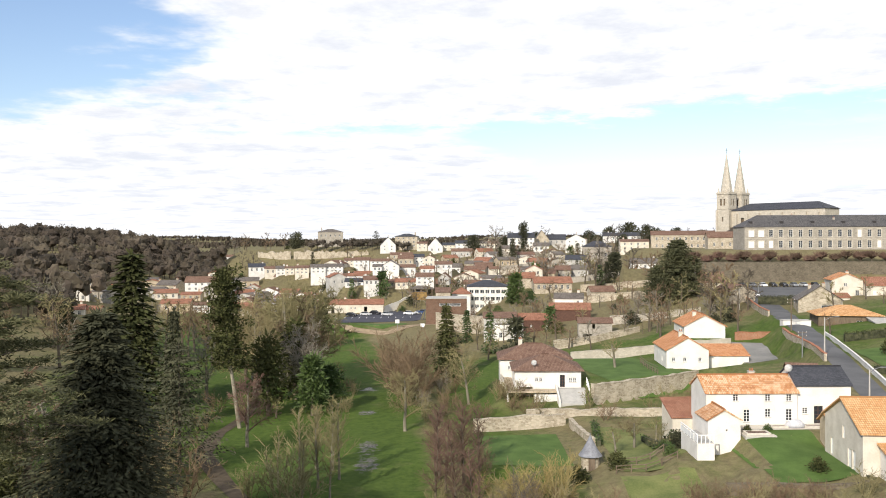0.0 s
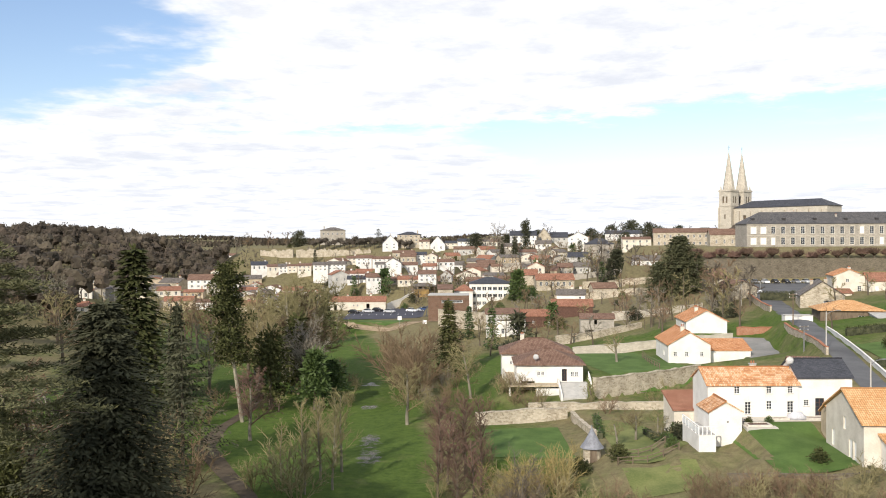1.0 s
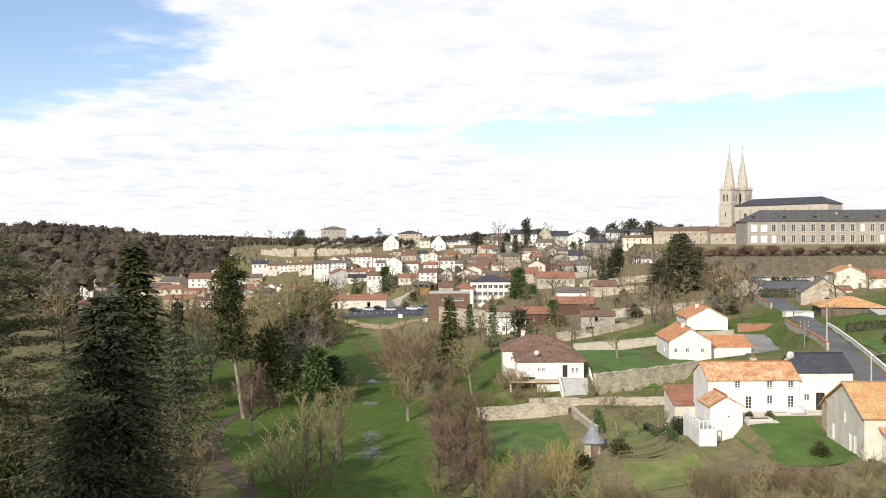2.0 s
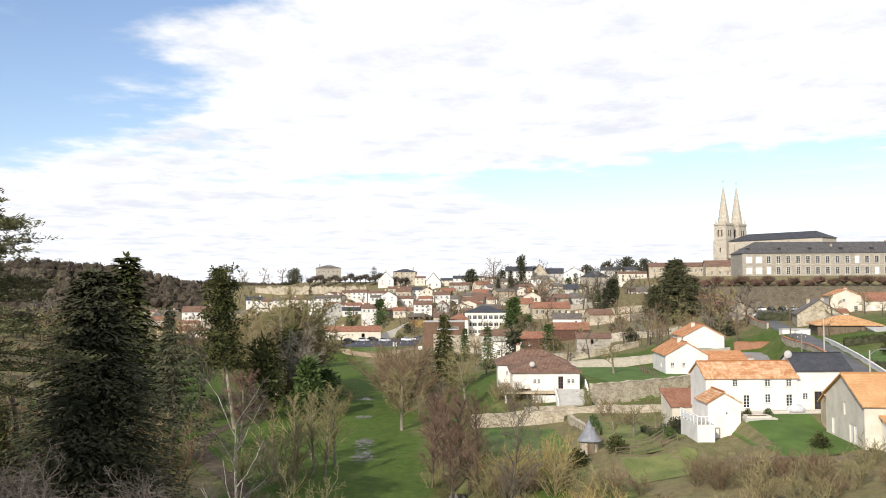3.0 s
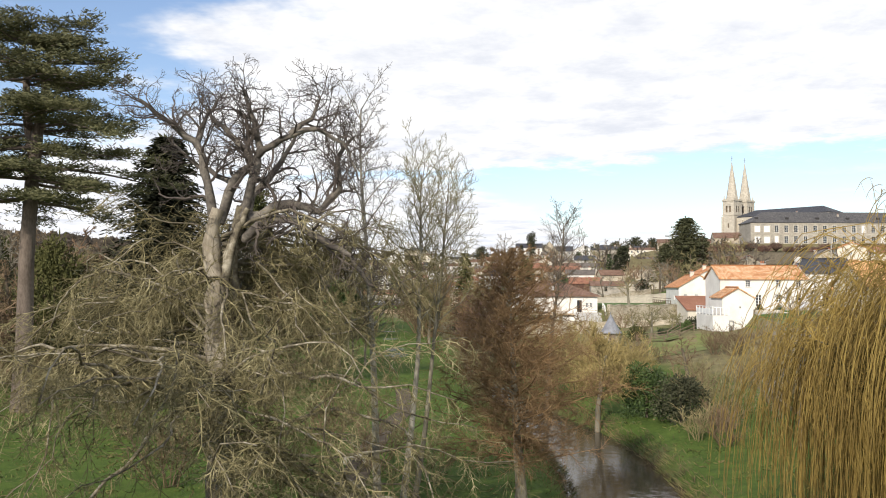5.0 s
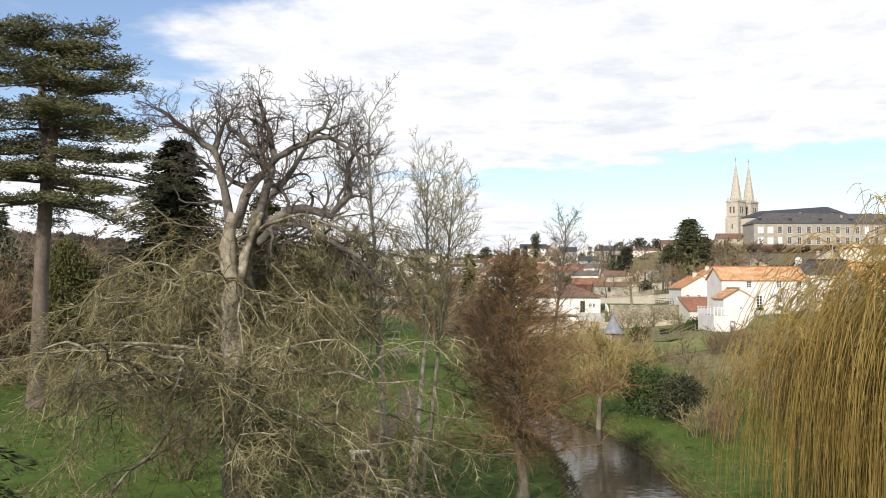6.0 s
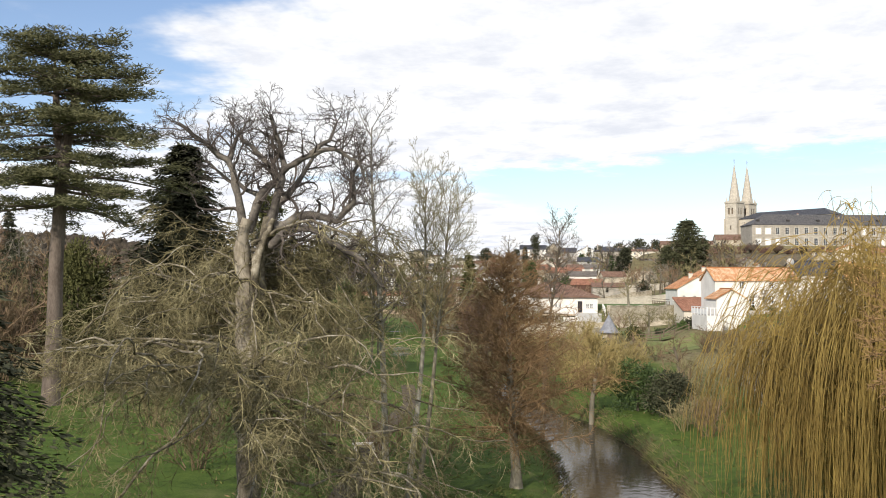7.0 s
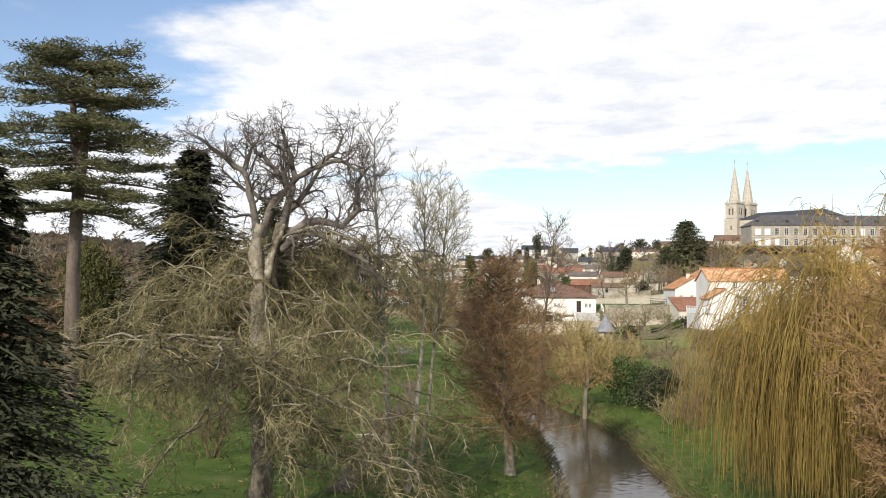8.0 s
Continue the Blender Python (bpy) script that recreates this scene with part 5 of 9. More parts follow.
# ---- smaller houses filling the streets of the town ----
def town_streets():
    rng = random.Random(64)
    done = 0
    for k in range(900):
        x, y = rng.uniform(-112, 62), rng.uniform(374, 520)
        if k % 9 == 0:
            x, y = rng.uniform(-150, -95), rng.uniform(330, 440)
        w, d = rng.uniform(6, 11), rng.uniform(7, 9)
        if any((x - a) ** 2 + (y - b) ** 2 < (r + 0.45 * w) ** 2 for a, b, r in FOOTPRINTS) or (x < -90 and y < 420 and k % 9):
            continue
        z = max(gz(x + sx * w / 2, y - d / 2) for sx in (-1, 1)) + 0.1
        wall = rng.choice(("white_old", "white_old", "cream", "grey", "tan", "stone", "grey_stone"))
        roofing = rng.choice(("brown", "brown", "terracotta", "oldslate", "oldslate"))
        h = rng.uniform(2.6, 4.2)
        name = {"white_old": "weathered white", "cream": "cream", "grey": "grey-rendered", "tan": "tan-rendered", "stone": "rubble-stone", "grey_stone": "grey stone"}[wall]
        house(x, y, z, rng.uniform(-28, 22), w, d, h, rng.uniform(1.2, 2.0), wall, roofing, "small %s house with a %s roof in town" % (name, {"brown": "brown tile", "terracotta": "red tile", "oldslate": "weathered slate"}[roofing]),
              ridge=rng.choice(("x", "x", "y")), ops=rows_of("f", w * 0.9, rng.choice((2, 3)), h * 0.3, 0.8, min(1.3, h * 0.4)), chims=[(w * 0.3, 0.2, 0.8)] if rng.random() < 0.5 else [], base=5, name="town_house", group="houses of the town", sills=False)
        done += 1
        if done == 84:
            break
    for k in range(16):
        x, y, a = rng.uniform(-40, 70), rng.uniform(378, 500), rng.uniform(-0.35, 0.35)
        ln = rng.uniform(8, 18)
        stone_wall([(x, y), (x + ln * 0.5 * math.cos(a), y + ln * 0.5 * math.sin(a)), (x + ln * math.cos(a), y + ln * math.sin(a))], rng.uniform(1.2, 2.4), "old garden terrace wall between town houses", rng.choice(("stone", "pale_stone", "grey_stone")), thick=0.5, seed=100 + k)


house(55.2, 140, 8.9, -14, 4.2, 4.2, 2.0, 0.8, "stone", "brown", "tiny stone shed with a brown tile roof by the lane", name="shed", category="shed")


# ---- the town on the hill ----
house(-80.0, 647.0, 28.2, 5.7, 17.5, 14.0, 8.8, 2.1, "grey_stone", "oldslate", "grey stone two-storey town house with a weathered slate roof", "hip", "x", ops=rows_of("f", 16.1, 5, 1.23, 0.95, 1.50) + rows_of("f", 16.1, 5, 5.61, 0.95, 1.50), chims=[(-6.3, 0.3, 0.9)], base=6, name="town_house", category="house", group="houses of the town", sills=False)
house(-34.3, 564.5, 24.5, 5.4, 9.4, 9.0, 3.6, 4.9, "white_old", "slate", "weathered white two-storey town house with a dark slate roof", "gable", "y", ops=rows_of("f", 8.7, 2, 0.51, 0.95, 0.90) + rows_of("f", 8.7, 2, 2.31, 0.95, 0.90), chims=[(0.3, 1.8, 0.9)], base=6, name="town_house", category="house", group="houses of the town", sills=False)
house(-23.9, 606.0, 26.2, -4.0, 14.9, 12.0, 7.2, 1.9, "stone", "slate", "rubble-stone three-storey town house with a dark slate roof", "hip", "x", ops=rows_of("f", 13.7, 4, 0.67, 0.95, 1.20) + rows_of("f", 13.7, 4, 3.06, 0.95, 1.20) + rows_of("f", 13.7, 4, 5.46, 0.95, 1.20), chims=[(5.4, 0.3, 0.9)], base=6, name="town_house", category="house", group="houses of the town", sills=False)
house(-12.9, 564.0, 25.4, 0.4, 6.3, 8.0, 3.6, 1.0, "cream", "brown", "cream-rendered two-storey town house with a brown tile roof", "gable", "x", ops=rows_of("f", 5.8, 2, 0.51, 0.95, 0.90) + rows_of("f", 5.8, 2, 2.31, 0.95, 0.90), chims=[(-2.3, 0.3, 0.9)], base=6, name="town_house", category="house", group="houses of the town", sills=False)
house(-4.8, 594.5, 23.0, -2.7, 9.5, 9.0, 4.0, 5.5, "white_old", "slate", "weathered white low town house with a dark slate roof", "gable", "y", ops=rows_of("f", 8.8, 2, 1.13, 0.95, 1.50), base=6, name="town_house", category="house", group="houses of the town", sills=False)
house(5.2, 604.5, 24.4, -1.4, 10.5, 9.0, 3.3, 1.5, "cream", "slate", "cream-rendered two-storey town house with a dark slate roof", "gable", "x", ops=rows_of("f", 9.6, 3, 0.46, 0.95, 0.83) + rows_of("f", 9.6, 3, 2.12, 0.95, 0.83), chims=[(3.8, 0.3, 0.9)], base=6, name="town_house", category="house", group="houses of the town", sills=False)
house(13.6, 594.5, 24.7, 2.4, 11.0, 9.0, 4.1, 1.8, "white", "slate", "white-rendered two-storey town house with a dark slate roof", "gable", "x", ops=rows_of("f", 10.1, 3, 0.57, 0.95, 1.02) + rows_of("f", 10.1, 3, 2.61, 0.95, 1.02), chims=[(4.0, 0.3, 0.9)], base=6, name="town_house", category="house", group="houses of the town", sills=False)
house(22.6, 564.5, 23.5, -5.9, 9.1, 9.0, 5.4, 1.0, "cream", "oldslate", "cream-rendered two-storey town house with a weathered slate roof", "gable", "x", ops=rows_of("f", 8.3, 3, 0.76, 0.95, 1.35) + rows_of("f", 8.3, 3, 3.47, 0.95, 1.35), chims=[(-3.3, 0.3, 0.9)], base=6, name="town_house", category="house", group="houses of the town", sills=False)
house(34.0, 614.5, 25.2, -5.4, 8.7, 9.0, 3.4, 1.5, "cream", "brown", "cream-rendered low town house with a brown tile roof", "gable", "x", ops=rows_of("f", 8.0, 3, 0.96, 0.95, 1.50), chims=[(-3.1, 0.3, 0.9)], base=6, name="town_house", category="house", group="houses of the town", sills=False)
house(45.1, 525.0, 26.0, -5.5, 15.2, 10.0, 6.2, 2.6, "white", "slate", "white-rendered three-storey town house with a dark slate roof", "gable", "x", ops=rows_of("f", 14.0, 6, 0.58, 0.95, 1.04) + rows_of("f", 14.0, 6, 2.66, 0.95, 1.04) + rows_of("f", 14.0, 6, 4.73, 0.95, 1.04), base=6, name="town_house", category="house", group="houses of the town", sills=False)
house(57.9, 535.0, 28.0, -3.2, 8.2, 10.0, 3.2, 5.3, "stone", "oldslate", "rubble-stone low town house with a weathered slate roof", "gable", "y", ops=rows_of("f", 7.6, 2, 0.89, 0.95, 1.50), base=6, name="town_house", category="house", group="houses of the town", sills=False)
house(55.0, 509.0, 24.6, -7.5, 8.8, 8.0, 2.8, 1.9, "white", "oldslate", "white-rendered low town house with a weathered slate roof", "gable", "x", ops=rows_of("f", 8.1, 3, 0.78, 0.95, 1.40), base=6, name="town_house", category="house", group="houses of the town", sills=False)
house(68.2, 544.5, 28.4, -7.9, 10.1, 9.0, 2.7, 3.0, "grey", "slate", "grey-rendered low town house with a dark slate roof", "gable", "x", ops=rows_of("f", 9.3, 3, 0.75, 0.95, 1.34), base=6, name="town_house", category="house", group="houses of the town", sills=False)
house(76.8, 525.0, 26.7, -7.4, 12.0, 10.0, 4.1, 3.2, "white_old", "slate", "weathered white two-storey town house with a dark slate roof", "gable", "y", ops=rows_of("f", 11.0, 3, 0.57, 0.95, 1.02) + rows_of("f", 11.0, 3, 2.60, 0.95, 1.02), chims=[(0.3, 2.0, 0.9)], base=6, name="town_house", category="house", group="houses of the town", sills=False)
house(73.8, 435.5, 21.4, -9.8, 13.9, 11.0, 6.1, 2.7, "grey_stone", "slate", "grey stone low town house with a dark slate roof", "hip", "x", ops=rows_of("f", 12.8, 3, 1.72, 0.95, 1.50), chims=[(-5.0, 0.3, 0.9)], base=6, name="town_house", category="house", group="houses of the town", sills=False)
house(111.8, 565.0, 30.0, -9.1, 24.4, 10.0, 3.1, 2.1, "white_old", "slate", "weathered white low town house with a dark slate roof", "gable", "x", ops=rows_of("f", 22.4, 6, 0.87, 0.95, 1.50), chims=[(-8.8, 0.3, 0.9)], base=6, name="town_house", category="house", group="houses of the town", sills=False)
house(101.8, 485.0, 24.9, -6.0, 14.9, 10.0, 4.9, 1.2, "cream", "brown", "cream-rendered two-storey town house with a brown tile roof", "gable", "x", ops=rows_of("f", 13.7, 4, 0.68, 0.95, 1.22) + rows_of("f", 13.7, 4, 3.11, 0.95, 1.22), chims=[(-5.4, 0.3, 0.9)], base=6, name="town_house", category="house", group="houses of the town", sills=False)
house(125.4, 476.0, 25.8, -11.1, 32.2, 12.0, 7.4, 2.1, "stone", "brown", "rubble-stone two-storey town house with a brown tile roof", "gable", "x", ops=rows_of("f", 29.6, 10, 1.03, 0.95, 1.50) + rows_of("f", 29.6, 10, 4.71, 0.95, 1.50), base=6, name="town_house", category="house", group="houses of the town", sills=False)
house(86.2, 389.5, 18.0, -5.1, 11.5, 9.0, 2.8, 2.1, "white_old", "oldslate", "weathered white low town house with a weathered slate roof", "gable", "x", ops=rows_of("f", 10.6, 3, 0.79, 0.95, 1.42), chims=[(4.1, 0.3, 0.9)], base=6, name="town_house", category="house", group="houses of the town", sills=False)
house(75.6, 339.5, 14.2, -5.1, 9.6, 9.0, 2.8, 2.1, "white", "terracotta", "white-rendered low town house with a red tile roof", "gable", "x", ops=rows_of("f", 8.8, 3, 0.78, 0.95, 1.39), chims=[(-3.5, 0.3, 0.9)], base=6, name="town_house", category="house", group="houses of the town", sills=False)
house(87.5, 296.0, 14.4, -4.5, 7.1, 8.0, 2.7, 3.1, "stone", "brown", "rubble-stone low town barn with a brown tile roof", "gable", "x", base=6, name="barn", category="barn", group="houses of the town", sills=False)
house(-83.4, 466.0, 13.6, 10.2, 4.6, 8.0, 3.2, 1.3, "white_old", "oldslate", "weathered white two-storey town house with a weathered slate roof", "gable", "x", ops=rows_of("f", 4.2, 2, 0.45, 0.95, 0.80) + rows_of("f", 4.2, 2, 2.04, 0.95, 0.80), chims=[(1.7, 0.3, 0.9)], base=6, name="town_house", category="house", group="houses of the town", sills=False)
house(-77.7, 462.0, 14.0, 4.1, 4.8, 8.0, 3.2, 0.7, "cream", "brown", "cream-rendered two-storey town house with a brown tile roof", "gable", "x", ops=rows_of("f", 4.5, 2, 0.44, 0.95, 0.79) + rows_of("f", 4.5, 2, 2.03, 0.95, 0.79), chims=[(-1.7, 0.3, 0.9)], base=6, name="town_house", category="house", group="houses of the town", sills=False)
house(-71.1, 459.0, 14.3, 4.7, 6.8, 8.0, 3.1, 1.0, "cream", "brown", "cream-rendered two-storey town house with a brown tile roof", "gable", "x", ops=rows_of("f", 6.3, 3, 0.44, 0.95, 0.79) + rows_of("f", 6.3, 3, 2.01, 0.95, 0.79), chims=[(-2.4, 0.3, 0.9)], base=6, name="town_house", category="house", group="houses of the town", sills=False)
house(-62.5, 454.0, 14.8, 7.8, 7.3, 8.0, 3.1, 1.3, "white", "oldslate", "white-rendered two-storey town house with a weathered slate roof", "gable", "x", ops=rows_of("f", 6.7, 3, 0.44, 0.95, 0.78) + rows_of("f", 6.7, 3, 1.99, 0.95, 0.78), base=6, name="town_house", category="house", group="houses of the town", sills=False)
house(-54.5, 456.0, 15.2, 2.2, 8.7, 8.0, 2.9, 1.3, "white_old", "oldslate", "weathered white two-storey town house with a weathered slate roof", "gable", "x", ops=rows_of("f", 8.0, 4, 0.41, 0.92, 0.73) + rows_of("f", 8.0, 4, 1.87, 0.92, 0.73), chims=[(3.1, 0.3, 0.9)], base=6, name="town_house", category="house", group="houses of the town", sills=False)
house(-49.5, 479.0, 17.8, 6.9, 5.0, 8.0, 2.8, 1.1, "cream", "brown", "cream-rendered two-storey town house with a brown tile roof", "gable", "x", ops=rows_of("f", 4.6, 2, 0.40, 0.95, 0.71) + rows_of("f", 4.6, 2, 1.82, 0.95, 0.71), chims=[(1.8, 0.3, 0.9)], base=6, name="town_house", category="house", group="houses of the town", sills=False)
house(-42.3, 476.0, 17.2, -2.5, 8.2, 8.0, 3.5, 1.4, "white_old", "brown", "weathered white two-storey town house with a brown tile roof", "gable", "x", ops=rows_of("f", 7.6, 3, 0.49, 0.95, 0.87) + rows_of("f", 7.6, 3, 2.23, 0.95, 0.87), base=6, name="town_house", category="house", group="houses of the town", sills=False)
house(-32.6, 474.0, 17.1, -1.1, 10.2, 8.0, 3.2, 1.1, "white", "brown", "white-rendered two-storey town house with a brown tile roof", "gable", "x", ops=rows_of("f", 9.4, 4, 0.45, 0.95, 0.81) + rows_of("f", 9.4, 4, 2.08, 0.95, 0.81), chims=[(3.7, 0.3, 0.9)], base=6, name="town_house", category="house", group="houses of the town", sills=False)
house(-25.3, 440.5, 16.5, 0.0, 8.1, 9.0, 2.4, 2.4, "white", "oldslate", "white-rendered two-storey town house with a weathered slate roof", "gable", "y", ops=rows_of("f", 7.5, 2, 0.34, 0.95, 0.60) + rows_of("f", 7.5, 2, 1.54, 0.95, 0.60), base=6, name="town_house", category="house", group="houses of the town", sills=False)
house(-31.4, 437.5, 16.1, -2.4, 4.3, 7.0, 2.4, 1.0, "white_old", "oldslate", "weathered white low town house with a weathered slate roof", "gable", "x", ops=rows_of("f", 4.0, 2, 0.68, 0.91, 1.22), chims=[(1.6, 0.3, 0.9)], base=6, name="town_house", category="house", group="houses of the town", sills=False)
house(-20.4, 504.5, 17.2, -2.5, 8.4, 9.0, 3.7, 1.8, "stone", "brown", "rubble-stone low town house with a brown tile roof", "gable", "x", ops=rows_of("f", 7.7, 3, 1.03, 0.95, 1.50), chims=[(-3.0, 0.3, 0.9)], base=6, name="town_house", category="house", group="houses of the town", sills=False)
house(-13.5, 509.0, 18.2, 3.2, 5.7, 8.0, 3.5, 1.5, "white_old", "slate", "weathered white two-storey town house with a dark slate roof", "gable", "x", ops=rows_of("f", 5.2, 2, 0.49, 0.95, 0.87) + rows_of("f", 5.2, 2, 2.23, 0.95, 0.87), base=6, name="town_house", category="house", group="houses of the town", sills=False)
house(-7.2, 484.5, 16.9, -3.6, 6.0, 9.0, 4.6, 1.5, "cream", "brown", "cream-rendered two-storey town house with a brown tile roof", "gable", "y", ops=rows_of("f", 5.5, 2, 0.65, 0.95, 1.16) + rows_of("f", 5.5, 2, 2.97, 0.95, 1.16), chims=[(0.3, 1.8, 0.9)], base=6, name="town_house", category="house", group="houses of the town", sills=False)
house(0.2, 436.0, 17.1, 0.4, 8.1, 8.0, 2.4, 1.3, "white_old", "brown", "weathered white low town house with a brown tile roof", "gable", "x", ops=rows_of("f", 7.4, 3, 0.67, 0.95, 1.20), chims=[(-2.9, 0.3, 0.9)], base=6, name="town_house", category="house", group="houses of the town", sills=False)
house(-46.4, 404.0, 12.3, 5.1, 7.0, 8.0, 2.7, 1.3, "white_old", "brown", "weathered white low town house with a brown tile roof", "gable", "x", ops=rows_of("f", 6.4, 3, 0.77, 0.95, 1.37), base=6, name="town_house", category="house", group="houses of the town", sills=False)
house(-39.6, 406.0, 12.5, 5.2, 7.0, 8.0, 2.8, 1.1, "white_old", "terracotta", "weathered white low town house with a red tile roof", "gable", "x", ops=rows_of("f", 6.4, 3, 0.77, 0.95, 1.38), chims=[(-2.5, 0.3, 0.9)], base=6, name="town_house", category="house", group="houses of the town", sills=False)
house(-37.9, 388.5, 11.1, 1.4, 7.7, 7.0, 2.4, 1.3, "white_old", "slate", "weathered white low town house with a dark slate roof", "gable", "x", ops=rows_of("f", 7.1, 3, 0.67, 0.95, 1.20), chims=[(-2.8, 0.3, 0.9)], base=6, name="town_house", category="house", group="houses of the town", sills=False)
house(-30.6, 384.0, 12.1, 7.5, 6.1, 8.0, 2.4, 1.5, "white_old", "brown", "weathered white low town house with a brown tile roof", "gable", "x", ops=rows_of("f", 5.7, 3, 0.67, 0.86, 1.20), chims=[(-2.2, 0.3, 0.9)], base=6, name="town_house", category="house", group="houses of the town", sills=False)
house(-24.2, 392.0, 10.9, 1.3, 7.7, 8.0, 2.4, 0.8, "tan", "brown", "weathered tan low town house with a brown tile roof", "gable", "x", ops=rows_of("f", 7.1, 3, 0.67, 0.95, 1.20), chims=[(2.8, 0.3, 0.9)], base=6, name="town_house", category="house", group="houses of the town", sills=False)
house(-15.6, 388.0, 10.9, -1.1, 9.1, 8.0, 2.4, 1.3, "cream", "terracotta", "cream-rendered low town house with a red tile roof", "gable", "x", ops=rows_of("f", 8.4, 4, 0.67, 0.95, 1.20), chims=[(-3.3, 0.3, 0.9)], base=6, name="town_house", category="house", group="houses of the town", sills=False)
house(-7.4, 372.5, 13.0, 0.1, 7.3, 9.0, 3.2, 1.4, "white_old", "brown", "weathered white two-storey town house with a brown tile roof", "gable", "x", ops=rows_of("f", 6.7, 3, 0.45, 0.95, 0.81) + rows_of("f", 6.7, 3, 2.06, 0.95, 0.81), chims=[(2.6, 0.3, 0.9)], base=6, name="town_house", category="house", group="houses of the town", sills=False)
house(-7.2, 424.0, 15.4, -2.1, 6.0, 8.0, 2.4, 1.2, "white_old", "terracotta", "weathered white low town house with a red tile roof", "gable", "x", ops=rows_of("f", 5.5, 2, 0.67, 0.95, 1.20), chims=[(-2.2, 0.3, 0.9)], base=6, name="town_house", category="house", group="houses of the town", sills=False)
house(0.6, 376.0, 13.0, -4.7, 4.6, 8.0, 2.6, 1.9, "grey", "brown", "grey-rendered low town house with a brown tile roof", "gable", "y", ops=rows_of("f", 4.3, 2, 0.72, 0.95, 1.29), base=6, name="town_house", category="house", group="houses of the town", sills=False)
house(-0.1, 321.5, 10.3, 0.4, 5.1, 7.0, 2.4, 1.2, "stone", "brown", "rubble-stone low town barn with a brown tile roof", "mono", "x", base=6, name="barn", category="barn", group="houses of the town", sills=False)
house(30.4, 339.0, 14.0, -6.9, 7.5, 8.0, 2.9, 1.9, "stone", "terracotta", "rubble-stone low town barn with a red tile roof", "gable", "x", base=6, name="barn", category="barn", group="houses of the town", sills=False)
house(39.3, 329.5, 12.5, 1.2, 13.6, 9.0, 3.0, 2.0, "stone", "terracotta", "rubble-stone low town house with a red tile roof", "gable", "x", ops=rows_of("f", 12.5, 6, 0.84, 0.95, 1.50), base=6, name="town_house", category="house", group="houses of the town", sills=False)
house(35.5, 354.0, 17.0, -7.3, 6.5, 8.0, 2.4, 1.7, "cream", "terracotta", "cream-rendered low town house with a red tile roof", "gable", "y", ops=rows_of("f", 6.0, 2, 0.67, 0.95, 1.20), chims=[(0.3, 1.6, 0.9)], base=6, name="town_house", category="house", group="houses of the town", sills=False)
house(-24.9, 544.0, 19.4, 1.8, 13.4, 8.0, 3.0, 1.3, "stone", "brown", "rubble-stone low town house with a brown tile roof", "gable", "x", ops=rows_of("f", 12.4, 3, 0.85, 0.95, 1.50), chims=[(4.8, 0.3, 0.9)], base=6, name="town_house", category="house", group="houses of the town", sills=False)
house(11.4, 544.0, 20.9, -6.0, 12.1, 8.0, 3.4, 1.6, "grey", "brown", "grey-rendered low town house with a brown tile roof", "gable", "x", ops=rows_of("f", 11.1, 3, 0.94, 0.95, 1.50), base=6, name="town_house", category="house", group="houses of the town", sills=False)
house(-143.3, 334.5, 8.9, 12.2, 9.4, 9.0, 3.0, 1.4, "tan", "terracotta", "weathered tan low town house with a red tile roof", "gable", "x", ops=rows_of("f", 8.7, 3, 0.85, 0.95, 1.50), chims=[(-3.4, 0.3, 0.9)], base=6, name="town_house", category="house", group="houses of the town", sills=False)
house(-136.3, 339.5, 8.7, 16.2, 7.9, 9.0, 3.1, 1.7, "white", "terracotta", "white-rendered low town house with a red tile roof", "gable", "y", ops=rows_of("f", 7.3, 2, 0.86, 0.95, 1.50), chims=[(0.3, 1.8, 0.9)], base=6, name="town_house", category="house", group="houses of the town", sills=False)
house(-121.1, 294.5, 6.8, 15.9, 9.4, 9.0, 2.4, 1.3, "cream", "terracotta", "cream-rendered low town house with a red tile roof", "gable", "x", ops=rows_of("f", 8.6, 4, 0.67, 0.95, 1.20), chims=[(3.4, 0.3, 0.9)], base=6, name="town_house", category="house", group="houses of the town", sills=False)
house(-115.8, 300.0, 6.3, 9.8, 5.9, 8.0, 2.4, 1.0, "tan", "terracotta", "weathered tan low town barn with a red tile roof", "gable", "x", base=6, name="barn", category="barn", group="houses of the town", sills=False)
house(-108.8, 356.5, 8.5, 16.0, 8.8, 9.0, 2.4, 1.3, "cream", "terracotta", "cream-rendered low town house with a red tile roof", "gable", "x", ops=rows_of("f", 8.1, 3, 0.68, 0.95, 1.22), chims=[(3.2, 0.3, 0.9)], base=6, name="town_house", category="house", group="houses of the town", sills=False)
house(-106.6, 404.5, 9.0, 5.0, 14.9, 9.0, 3.9, 2.3, "white_old", "brown", "weathered white two-storey town house with a brown tile roof", "gable", "x", ops=rows_of("f", 13.7, 5, 0.54, 0.95, 0.97) + rows_of("f", 13.7, 5, 2.48, 0.95, 0.97), base=6, name="town_house", category="house", group="houses of the town", sills=False)
house(-109.2, 434.5, 12.5, 8.2, 5.4, 9.0, 3.0, 1.3, "cream", "terracotta", "cream-rendered two-storey town house with a red tile roof", "gable", "y", ops=rows_of("f", 4.9, 2, 0.42, 0.95, 0.74) + rows_of("f", 4.9, 2, 1.90, 0.95, 0.74), base=6, name="town_house", category="house", group="houses of the town", sills=False)
house(-104.9, 379.0, 6.5, 7.2, 7.9, 8.0, 2.4, 0.9, "tan", "terracotta", "weathered tan low town house with a red tile roof", "gable", "x", ops=rows_of("f", 7.3, 3, 0.67, 0.95, 1.20), chims=[(2.9, 0.3, 0.9)], base=6, name="town_house", category="house", group="houses of the town", sills=False)
